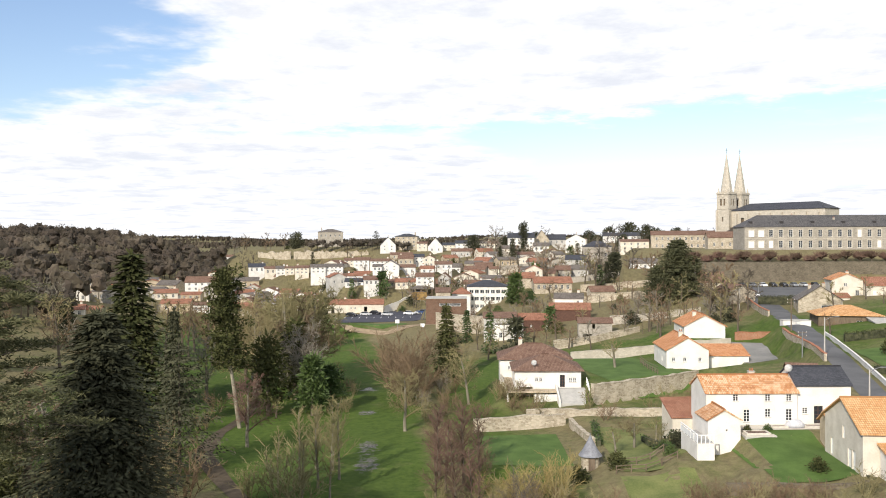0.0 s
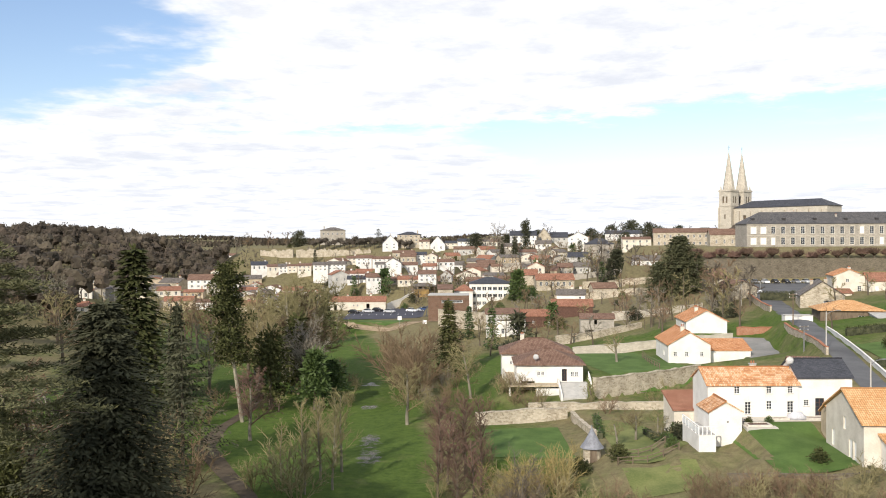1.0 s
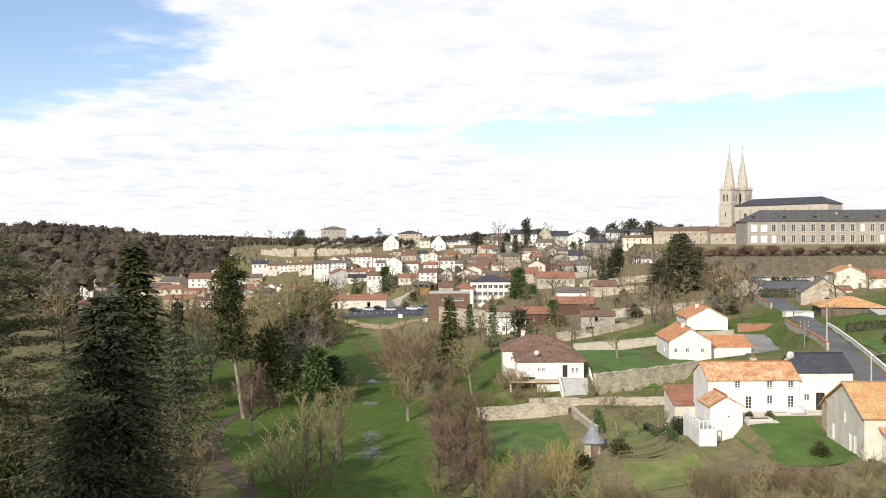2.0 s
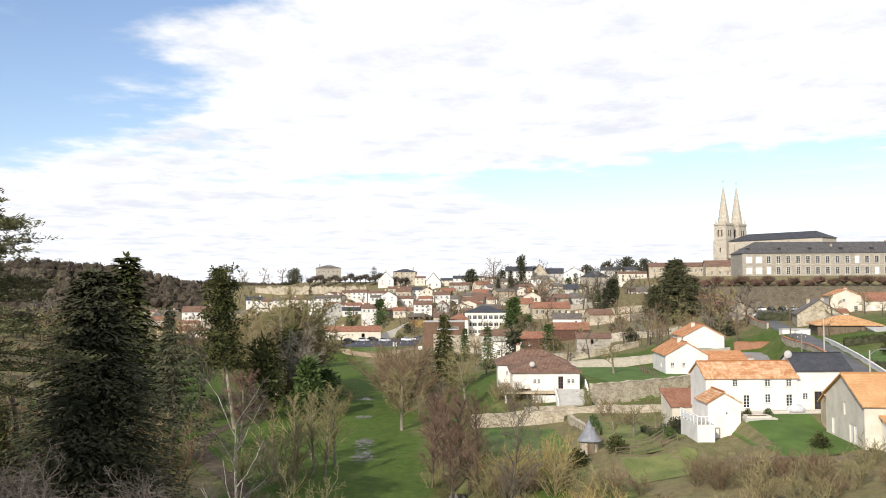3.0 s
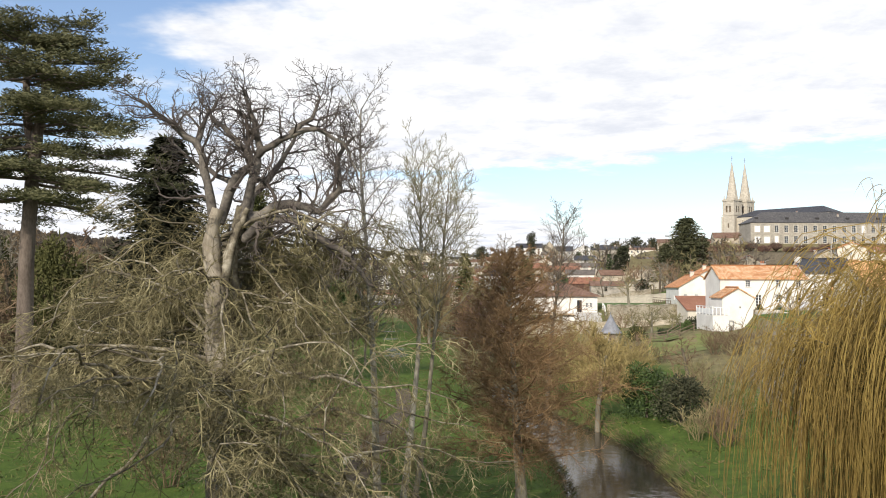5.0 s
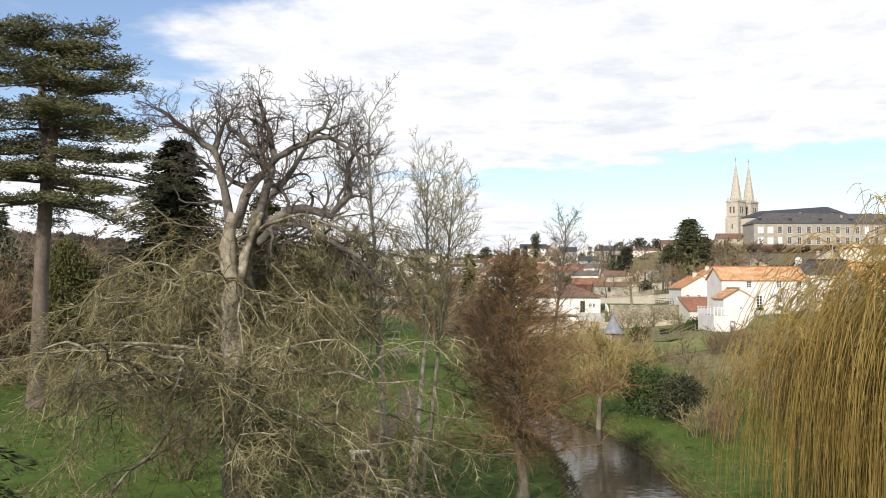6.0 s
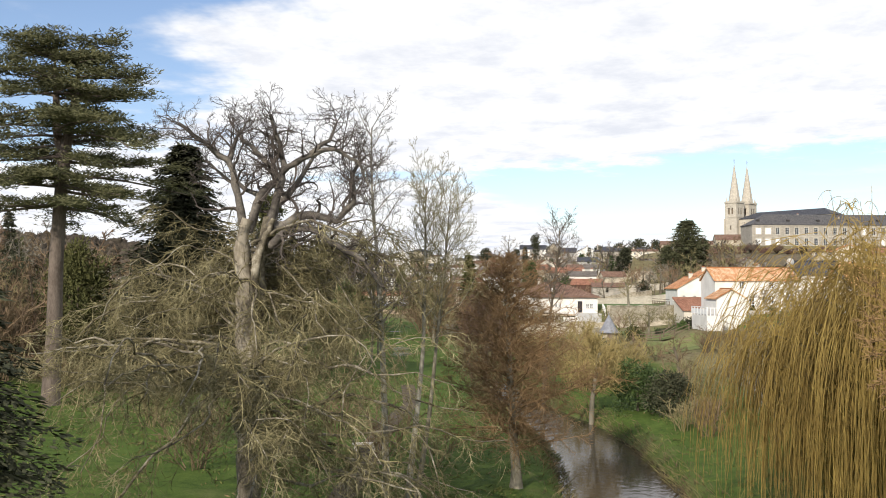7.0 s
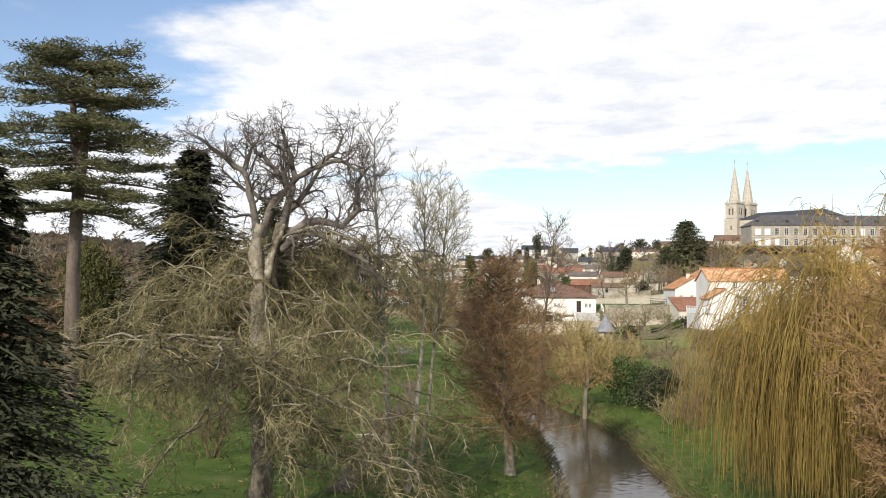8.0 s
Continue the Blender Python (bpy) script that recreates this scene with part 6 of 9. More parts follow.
house(-88.8, 334.0, 5.3, 12.7, 5.8, 8.0, 2.4, 0.8, "white", "brown", "white-rendered low town house with a brown tile roof", "gable", "x", ops=rows_of("f", 5.3, 3, 0.67, 0.81, 1.20), chims=[(2.1, 0.3, 0.9)], base=6, name="town_house", category="house", group="houses of the town", sills=False)
house(-175.5, 764.5, 14.3, 5.0, 12.3, 9.0, 3.3, 1.8, "white_old", "brown", "weathered white low town house with a brown tile roof", "gable", "x", ops=rows_of("f", 11.3, 3, 0.93, 0.95, 1.50), chims=[(4.4, 0.3, 0.9)], base=6, name="town_house", category="house", group="houses of the town", sills=False)
house(-103.5, 504.5, 13.6, 12.0, 9.0, 9.0, 3.0, 1.8, "white_old", "slate", "weathered white low town house with a dark slate roof", "gable", "x", ops=rows_of("f", 8.3, 3, 0.84, 0.95, 1.50), chims=[(3.2, 0.3, 0.9)], base=6, name="town_house", category="house", group="houses of the town", sills=False)
house(-94.0, 494.0, 12.9, 12.2, 6.1, 8.0, 3.1, 1.1, "cream", "brown", "cream-rendered low town house with a brown tile roof", "gable", "x", ops=rows_of("f", 5.6, 2, 0.85, 0.95, 1.50), base=6, name="town_house", category="house", group="houses of the town", sills=False)
town_streets()


# ---- trees ----
GOLD = 2.39996


class Wood:
    """Branches of one tree: heavy wood and fine twigs, as two raw meshes."""

    def __init__(self):
        self.tv, self.tf, self.cv, self.cf, self.limbs = [], [], [], [], []

    def limb(self, pts, rad, sides):
        """A heavy limb that stays a mesh of its own."""
        v, f = [], []
        tube(v, f, pts, rad, sides)
        self.limbs.append((v, f))

    def meshes(self, name, unit=False):
        if unit:
            top = max(p.z for p in self.cv + self.tv)
            for vs in (self.tv, self.cv):
                vs[:] = [p / top for p in vs]
        return raw_mesh(name + "_trunk", self.tv, self.tf), raw_mesh(name + "_crown", self.cv, self.cf), [raw_mesh(name + "_limb", v, f) for v, f in self.limbs]


def spike(v, f, p, q, r):
    """A thin three-sided twig from p to q."""
    d = (q - p).normalized()
    a = d.cross(Vector((0.37, 0.21, 0.9))).normalized() * r
    b = d.cross(a.normalized()) * r
    n = len(v)
    v += [p + a, p - a * 0.5 + b * 0.87, p - a * 0.5 - b * 0.87, q]
    f += [(n, n + 1, n + 3), (n + 1, n + 2, n + 3), (n + 2, n, n + 3)]


def blade(v, f, p, q, wide, up):
    """A flat needle spray or leaf from p to q."""
    d = q - p
    s = d.cross(up).normalized() * wide / 2
    m = p + d * 0.55
    n = len(v)
    v += [p, m + s, q, m - s]
    f += [(n, n + 1, n + 2, n + 3)]


def grow(rng, w, p, d, length, r, lvl, S, heavy=1):
    """One branch and its side branches. S: for each order a dict of seg, wig, up, n, ang, len, lo, rad."""
    s = S[lvl]
    n = s["seg"]
    pts, rad, dirs = [p.copy()], [r], [d.copy()]
    for i in range(n):
        g = s["wig"]
        d = (d + Vector((rng.gauss(0, g), rng.gauss(0, g), rng.gauss(0, g) + s["up"]))).normalized()
        p = p + d * (length / n)
        pts.append(p.copy())
        dirs.append(d.copy())
        rad.append(r * (1 - (i + 1) / n * (1 - s.get("tip", 0.25))))
    if lvl > 0 and n == 1:
        spike(w.cv, w.cf, pts[0], pts[1], r)
    elif lvl == 0 and heavy >= 0 and not w.tv:
        tube(w.tv, w.tf, pts, rad, 8)
    elif lvl <= heavy:
        w.limb(pts, rad, 6 if lvl == 0 else 5)
    else:
        tube(w.cv, w.cf, pts, rad, 3 if lvl > 1 else 4)
    if lvl + 1 >= len(S):
        return
    c = S[lvl + 1]
    ph = rng.uniform(0, 6.28)
    for k in range(c["n"]):
        t = c["lo"] + (1 - c["lo"]) * (k + rng.random()) / c["n"]
        x = t * n
        i = min(int(x), n - 1)
        q = pts[i].lerp(pts[i + 1], x - i)
        dd = dirs[i + 1]
        side = dd.orthogonal().normalized()
        side.rotate(Matrix.Rotation(ph + k * GOLD, 3, dd))
        a = radians(c["ang"] + rng.uniform(-14, 14))
        nd = (dd * math.cos(a) + side * math.sin(a)).normalized()
        ln = length * c["len"] * (1 - c.get("fall", 0.5) * t) * rng.uniform(0.7, 1.2)
        grow(rng, w, q, nd, ln, max(r * (1 - 0.7 * t) * c["rad"], c.get("min", 0.006)), lvl + 1, S, heavy)


def tree_thing(name, label, meshes, bark, crown, x, y, h=1.0, yaw=0.0, z=None, group="", wide=1.0, category="tree", sink=0.15, limb_bark=None):
    ob = thing(name, label, category, x, y, (gz(x, y) if z is None else z) - sink, yaw, group)
    ob.scale = (h * wide, h * wide, h)
    if meshes[0] and len(meshes[0].polygons):
        part_mesh("trunk", meshes[0], M[bark], ob, smooth=True)
    part_mesh("crown", meshes[1], M[crown], ob)
    for me in meshes[2]:
        part_mesh("limb", me, M[limb_bark or bark], ob, smooth=True)
    return ob


def bare(seed, kind, fine=1.0, thick=1.0):
    """A leafless tree one metre high (scale it): oak, round, poplar, fan (many stems) or small."""
    rng = random.Random(seed)
    w = Wood()
    k = lambda v: max(1, int(v * fine))

    def fat(S):
        for q in S:
            if "min" in q:
                q["min"] *= thick
        return S

    if kind == "oak":
        S = [dict(seg=5, wig=0.05, up=0.03, tip=0.35), dict(seg=5, wig=0.11, up=0.05, n=k(12), ang=50, len=0.66, lo=0.25, rad=0.55, fall=0.5), dict(seg=3, wig=0.14, up=0.03, n=k(8), ang=46, len=0.52, lo=0.15, rad=0.5, min=0.0035),
             dict(seg=1, wig=0.14, up=0.03, n=k(6), ang=42, len=0.6, lo=0.1, rad=0.55, min=0.0024), dict(seg=1, wig=0.1, up=0.04, n=k(6), ang=38, len=0.8, lo=0.05, rad=0.6, min=0.002, fall=0.2)]
        grow(rng, w, Vector((0, 0, 0)), Vector((0, 0, 1)), 0.78, 0.024, 0, fat(S), heavy=0)
    elif kind == "round":
        S = [dict(seg=5, wig=0.05, up=0.03, tip=0.4), dict(seg=4, wig=0.10, up=0.05, n=k(11), ang=48, len=0.62, lo=0.26, rad=0.55, fall=0.45),
             dict(seg=2, wig=0.14, up=0.04, n=k(8), ang=42, len=0.5, lo=0.2, rad=0.5, min=0.003), dict(seg=1, wig=0.1, up=0.05, n=k(15), ang=42, len=0.62, lo=0.05, rad=0.5, min=0.0028, fall=0.25)]
        grow(rng, w, Vector((0, 0, 0)), Vector((0, 0, 1)), 0.78, 0.024, 0, fat(S), heavy=0)
    elif kind == "poplar":
        S = [dict(seg=7, wig=0.025, up=0.03, tip=0.2), dict(seg=4, wig=0.07, up=0.10, n=k(24), ang=36, len=0.32, lo=0.22, rad=0.42, fall=0.55),
             dict(seg=2, wig=0.1, up=0.08, n=k(7), ang=34, len=0.5, lo=0.15, rad=0.55, min=0.0022), dict(seg=1, wig=0.1, up=0.1, n=k(10), ang=32, len=0.55, lo=0.05, rad=0.6, min=0.0018)]
        grow(rng, w, Vector((0, 0, 0)), Vector((0, 0, 1)), 0.93, 0.014, 0, fat(S), heavy=0)
    elif kind == "fan":
        S = [dict(seg=4, wig=0.07, up=0.03, tip=0.3), dict(seg=1, wig=0.1, up=0.08, n=k(7), ang=32, len=0.5, lo=0.2, rad=0.6, min=0.0046), dict(seg=1, wig=0.1, up=0.08, n=k(7), ang=36, len=0.75, lo=0.05, rad=0.6, min=0.0036)]
        fat(S)
        for i in range(k(12)):
            a, t = i * GOLD, rng.uniform(0.05, 0.75)
            grow(rng, w, Vector((math.cos(a), math.sin(a), 0)) * rng.uniform(0, 0.12), Vector((math.cos(a) * t, math.sin(a) * t, 1)).normalized(), rng.uniform(0.5, 0.85), 0.008, 0, S, heavy=-1)
    else:
        S = [dict(seg=3, wig=0.06, up=0.03, tip=0.5), dict(seg=3, wig=0.12, up=0.04, n=k(9), ang=52, len=0.8, lo=0.35, rad=0.55), dict(seg=2, wig=0.12, up=0.06, n=k(7), ang=44, len=0.55, lo=0.15, rad=0.55, min=0.005),
             dict(seg=1, wig=0.1, up=0.1, n=k(8), ang=40, len=0.7, lo=0.05, rad=0.6, min=0.0046)]
        grow(rng, w, Vector((0, 0, 0)), Vector((0, 0, 1)), 0.62, 0.03, 0, fat(S), heavy=0)
    return w.meshes("bare_tree", True)


def clipped_lime(seed):
    """A pollarded tree one metre high: a short trunk, knuckled arms and a clipped block of twigs."""
    rng = random.Random(seed)
    w = Wood()
    tube(w.tv, w.tf, [Vector((0, 0, z)) for z in (-0.05, 0.2, 0.42)], [0.045, 0.036, 0.034], 7)
    for i in range(9):
        a = i * GOLD
        e = Vector((math.cos(a) * 0.22, math.sin(a) * 0.22, rng.uniform(0.5, 0.62)))
        tube(w.cv, w.cf, [Vector((0, 0, 0.38)), e * 0.6 + Vector((0, 0, 0.18)), e], [0.024, 0.02, 0.024], 4)
        for k in range(40):
            q = Vector((rng.uniform(-0.42, 0.42), rng.uniform(-0.42, 0.42), rng.uniform(0.55, 1.0)))
            spike(w.cv, w.cf, e.lerp(q, 0.1), e.lerp(q, rng.uniform(0.7, 1.0)), 0.022)
    return w.meshes("clipped_lime")


def conifer(seed, radius=0.22, whorls=34, per=8, sprays=9, droop=0.25, power=0.85, base=0.05, size=0.05, fan=2, lift=0.0):
    """A spruce or fir one metre high: whorls of boughs, each a flat drooping fan of needle sprays."""
    rng = random.Random(seed)
    w = Wood()
    tube(w.tv, w.tf, [Vector((0, 0, z)) for z in (0, 0.3, 0.7, 1.0)], [0.016, 0.012, 0.006, 0.001], 7)
    for i in range(whorls):
        t = base + (1 - base) * (i / whorls) ** 1.05
        R = radius * (1 - t) ** power + 0.012
        for j in range(per):
            a = j * 6.283 / per + i * 1.7 + rng.uniform(-0.25, 0.25)
            ln = R * rng.uniform(0.55, 1.15) * (1 + 0.12 * math.sin(3 * a + seed))
            d = Vector((math.cos(a), math.sin(a), 0))
            side = Vector((-d.y, d.x, 0))
            zc = t + rng.uniform(-0.012, 0.012)
            prev = Vector((0, 0, zc))
            for k in range(sprays):
                u = (k + 1) / sprays
                p = Vector((0, 0, zc)) + d * ln * u + Vector((0, 0, -droop * ln * u * u + (0.12 + lift) * ln * u))
                if k % 3 == 2:
                    tube(w.cv, w.cf, [prev, p], [0.0022, 0.0015], 3)
                    prev = p
                spread = ln * 0.34 * (1 - 0.6 * u) + size * 0.4
                for f in range(fan):
                    sgn = -1 if f % 2 else 1
                    b = p + side * sgn * spread * rng.random() * (1 if fan > 2 else 0.2) - Vector((0, 0, spread * 0.35 * rng.random()))
                    q = b + (d * rng.uniform(0.2, 0.9) + side * sgn * rng.uniform(0.1, 0.9) + Vector((0, 0, -rng.uniform(0.0, 0.7)))) * size * rng.uniform(0.6, 1.4)
                    blade(w.cv, w.cf, b, q, size * rng.uniform(0.28, 0.5), Vector((rng.gauss(0, 0.5), rng.gauss(0, 0.5), 1)))
    for i in range(5):
        blade(w.cv, w.cf, Vector((0, 0, 0.96)), Vector((rng.gauss(0, 0.012), rng.gauss(0, 0.012), 1.01)), 0.012, Vector((1, i, 0.2)))
    return w.meshes("conifer")


def leafy(seed, shape, n=2600, leaf=0.05, clumps=46):
    """An evergreen one metre high, of leaf clumps on limbs; shape(t) is its radius at height t."""
    rng = random.Random(seed)
    w = Wood()
    tube(w.tv, w.tf, [Vector((0, 0, z)) for z in (0, 0.3, 0.75)], [0.03, 0.022, 0.008], 7)
    per = n // clumps
    for i in range(clumps):
        t = rng.uniform(0.06, 0.97) ** 0.9
        a, r = i * GOLD, shape(t) * rng.uniform(0.35, 0.9)
        c = Vector((math.cos(a) * r, math.sin(a) * r, t))
        tube(w.cv, w.cf, [Vector((0, 0, max(t - 0.12, 0.02))), c], [0.005, 0.002], 3)
        s = 0.05 + 0.28 * shape(t) * rng.uniform(0.6, 1.3)
        for k in range(per):
            g = Vector((rng.gauss(0, 1), rng.gauss(0, 1), rng.gauss(0, 0.8)))
            g = g.normalized() * s * rng.uniform(0.55, 1.1)
            p = c + g
            q = p + (g.normalized() + Vector((rng.gauss(0, 0.6), rng.gauss(0, 0.6), rng.gauss(0.1, 0.5)))) * leaf * rng.uniform(0.6, 1.2)
            blade(w.cv, w.cf, p, q, leaf * 0.6, Vector((rng.gauss(0, 1), rng.gauss(0, 1), rng.gauss(0, 1))))
    return w.meshes("evergreen")


def umbrella_pine():
    """The tall pine: a bare trunk forking high up into flat layers of needles."""
    rng = random.Random(41)
    w = Wood()
    main = [Vector(p) for p in ((0, 0, 0), (0.15, 0, 5), (0.1, 0.2, 11), (0.35, 0.2, 16), (0.7, 0.1, 19.5), (1.25, 0, 22.5), (1.6, 0.1, 26.4))]
    fork = [Vector(p) for p in ((0.5, 0.1, 17.6), (-0.1, 0.3, 20.4), (-0.25, 0.3, 23), (-0.4, 0.2, 26.2))]
    tube(w.tv, w.tf, main, [0.72, 0.58, 0.52, 0.48, 0.4, 0.28, 0.06], 9)
    w.limb(fork, [0.36, 0.32, 0.24, 0.05], 8)

    def tuft(c, s):
        for k in range(15):
            a = rng.uniform(0, 6.28)
            e = Vector((math.cos(a), math.sin(a), rng.uniform(-0.25, 0.9))).normalized()
            st = c + Vector((rng.gauss(0, 0.34), rng.gauss(0, 0.34), rng.gauss(0, 0.1))) * s
            blade(w.cv, w.cf, st, st + e * s * rng.uniform(0.3, 0.62), 0.085, Vector((rng.gauss(0, 1), rng.gauss(0, 1), rng.gauss(0, 1))))

    levels = 11
    for lv in range(levels):
        t = lv / (levels - 1)
        z0 = 15.2 + 11.2 * t
        for j in range(6):
            z = z0 + rng.uniform(-0.4, 0.4)
            stem = main if (j % 2 or z < 18.6) else fork
            for k in range(len(stem) - 1):
                if stem[k].z <= z <= stem[k + 1].z:
                    o = stem[k].lerp(stem[k + 1], (z - stem[k].z) / (stem[k + 1].z - stem[k].z))
                    break
            else:
                o = stem[-1]
            a = j * 1.047 + lv * 0.7 + rng.uniform(-0.3, 0.3)
            ln = (9.6 - 1.6 * abs(t - 0.35) / 0.35 * (t < 0.35) - 4.6 * max(0, t - 0.45) / 0.55) * rng.uniform(0.55, 1.05)
            d = Vector((math.cos(a), math.sin(a), rng.uniform(0.0, 0.2) - 0.28 * (1 - t)))
            pts, rad = [o], [0.15 - 0.06 * t]
            p = o.copy()
            for k in range(6):
                d = (d + Vector((rng.gauss(0, 0.13), rng.gauss(0, 0.13), rng.gauss(0.0, 0.07) - (0.03 if k > 1 else -0.02)))).normalized()
                p = p + d * ln / 6
                pts.append(p.copy())
                rad.append(rad[0] * (1 - (k + 1) / 7))
            w.limb(pts, rad, 5)
            for k in range(2, 7):
                for q in range(3):
                    out = Vector((-d.y, d.x, 0)).normalized() * rng.choice((-1, 1)) * rng.uniform(0.3, 1.6) * (1.2 - 0.1 * k)
                    c = pts[k] + out + d * rng.uniform(-0.5, 0.6) + Vector((0, 0, rng.uniform(0.05, 0.35)))
                    tube(w.cv, w.cf, [pts[k], pts[k].lerp(c, 0.6) - Vector((0, 0, 0.05)), c], [0.045, 0.03, 0.015], 3)
                    for u in range(4):
                        tuft(c + Vector((rng.gauss(0, 0.5), rng.gauss(0, 0.5), rng.gauss(0.08, 0.1))), 0.85)
    return w.meshes("umbrella_pine")


def weeping_beech():
    """The old tree in the park: a knotted forked trunk, twisted upper limbs and a skirt of hanging branches."""
    rng = random.Random(77)
    w, top = Wood(), Wood()
    top.tv = [Vector((0, 0, 0))]

    def knotted(pts, rad, sides, target):
        """A crooked limb through a few bends, with the swellings of an old tree; gives its path back."""
        P, R = [], []
        for i in range(len(pts) - 1):
            for k in range(3):
                t = k / 3
                j = 0.0 if (i == 0 and k == 0) else 0.045
                P.append(pts[i].lerp(pts[i + 1], t) + Vector((rng.gauss(0, j), rng.gauss(0, j), rng.gauss(0, j))))
                R.append((rad[i] * (1 - t) + rad[i + 1] * t) * rng.uniform(0.88, 1.14))
        P.append(pts[-1])
        R.append(rad[-1])
        if target is None:
            tube(w.tv, w.tf, P, R, sides)
        else:
            target.limb(P, R, sides)
        return P, R

    V = lambda *q: [Vector(p) for p in q]
    knotted(V((0, 0, -0.3), (0.06, 0, 0.8), (0.12, 0, 2.4), (-0.05, 0.1, 4.8), (0.1, 0, 7.2), (-0.15, 0, 9.6), (-0.3, 0, 11.6), (-0.1, 0, 12.9)), (0.8, 0.55, 0.5, 0.5, 0.46, 0.38, 0.31, 0.24), 11, None)
    knotted(V((0.1, -0.1, 7.0), (0.45, -0.2, 9.2), (0.4, -0.1, 11.2), (0.75, 0, 13.0)), (0.34, 0.29, 0.26, 0.2), 8, w)
    knotted(V((0.2, -0.3, 6.6), (0.62, -0.5, 8.6), (0.28, -0.55, 10.2), (0.7, -0.4, 12.2), (1.0, -0.2, 12.9)), (0.2, 0.17, 0.15, 0.14, 0.1), 7, w)
    # twisted limbs of the upper crown, each with its own bends
    limbs = (V((-0.25, 0, 11.8), (-0.5, 0.1, 13.9), (-0.95, 0, 15.3), (-1.8, -0.3, 15.9), (-2.8, -0.6, 16.7)),
             V((-0.95, 0, 15.2), (-0.75, 0.5, 16.2), (-0.4, 0.8, 17.0)),
             V((-0.1, 0.1, 12.4), (0.45, 0.3, 14.0), (1.1, 0.4, 14.7), (0.6, 0.9, 15.2), (-0.3, 1.2, 16.0), (-1.0, 1.5, 16.8)),
             V((0.45, 0.3, 13.9), (-0.4, 0.9, 14.2), (-1.4, 1.6, 14.7), (-2.4, 2.0, 15.6)),
             V((0.75, 0, 12.6), (1.25, -0.1, 14.5), (1.35, 0.1, 15.3), (1.0, 0.0, 16.3), (0.8, -0.2, 17.1)),
             V((1.3, -0.1, 14.8), (2.2, -0.4, 15.4), (3.5, -0.8, 15.7), (4.4, -0.9, 15.1), (4.9, -1.0, 14.2)),
             V((2.5, -0.5, 15.5), (3.2, -0.2, 16.1), (3.5, 0.0, 16.9)),
             V((0.95, 0.1, 12.6), (2.4, 0.3, 13.1), (3.4, 0.4, 12.9), (4.2, 0.5, 13.7), (4.1, 0.6, 14.8), (4.6, 0.8, 15.6)),
             V((0.9, -0.2, 11.8), (1.7, -0.7, 12.5), (2.8, -1.2, 12.4), (3.8, -1.6, 11.7), (4.9, -1.9, 11.2), (5.5, -2.0, 10.2)),
             V((0.7, 0.2, 12.2), (0.8, 1.6, 13.6), (1.6, 2.6, 14.8), (2.2, 3.0, 16.2)))
    side = [dict(seg=6, wig=0.3, up=0.03, tip=0.3), dict(seg=4, wig=0.3, up=0.03, n=5, ang=54, len=0.66, lo=0.12, rad=0.5, min=0.014),
            dict(seg=2, wig=0.25, up=0.04, n=4, ang=46, len=0.65, lo=0.1, rad=0.6, min=0.0105), dict(seg=1, wig=0.1, up=0.05, n=3, ang=40, len=0.75, lo=0.1, rad=0.7, min=0.009)]
    for pts in limbs:
        n = len(pts)
        r0 = 0.2 if pts[0].z < 13.5 else 0.13
        P, R = knotted(pts, [r0 * (1 - 0.72 * i / (n - 1)) for i in range(n)], 7, top)
        m = len(P)
        for k in range(2, m):
            for rep in range(2 if k > m * 0.45 else 1):
                d = (P[k] - P[k - 1]).normalized()
                o = d.orthogonal().normalized()
                o.rotate(Matrix.Rotation(rng.uniform(0, 6.28), 3, d))
                d2 = (d * 0.6 + o + Vector((0, 0, 0.28))).normalized()
                grow(rng, top, P[k], d2, rng.uniform(1.1, 2.1) * (1.15 - 0.4 * k / m), max(R[k] * 0.45, 0.024), 0, side, heavy=-1)
    # limbs that arch out and hang, with trailing twigs that turn up at their ends
    def hanging(p, a, reach, fall, r):
        d = Vector((math.cos(a), math.sin(a), rng.uniform(0.15, 0.6))).normalized()
        n, P, R = 13, [p.copy()], [r]
        ln = reach * 1.3 / n
        for k in range(n):
            u = k / n
            d = (d + Vector((rng.gauss(0, 0.34), rng.gauss(0, 0.34), rng.gauss(0, 0.3) - fall * (0.1 + 0.9 * u))) + Vector((math.cos(a), math.sin(a), 0)) * 0.16).normalized()
            p = p + d * ln
            if p.z < 0.9:
                d.z = abs(d.z) * 0.3
                p.z = 0.9
            P.append(p.copy())
            R.append(r * (1 - 0.78 * (k + 1) / n) * rng.uniform(0.85, 1.15))
        w.limb(P, R, 5)
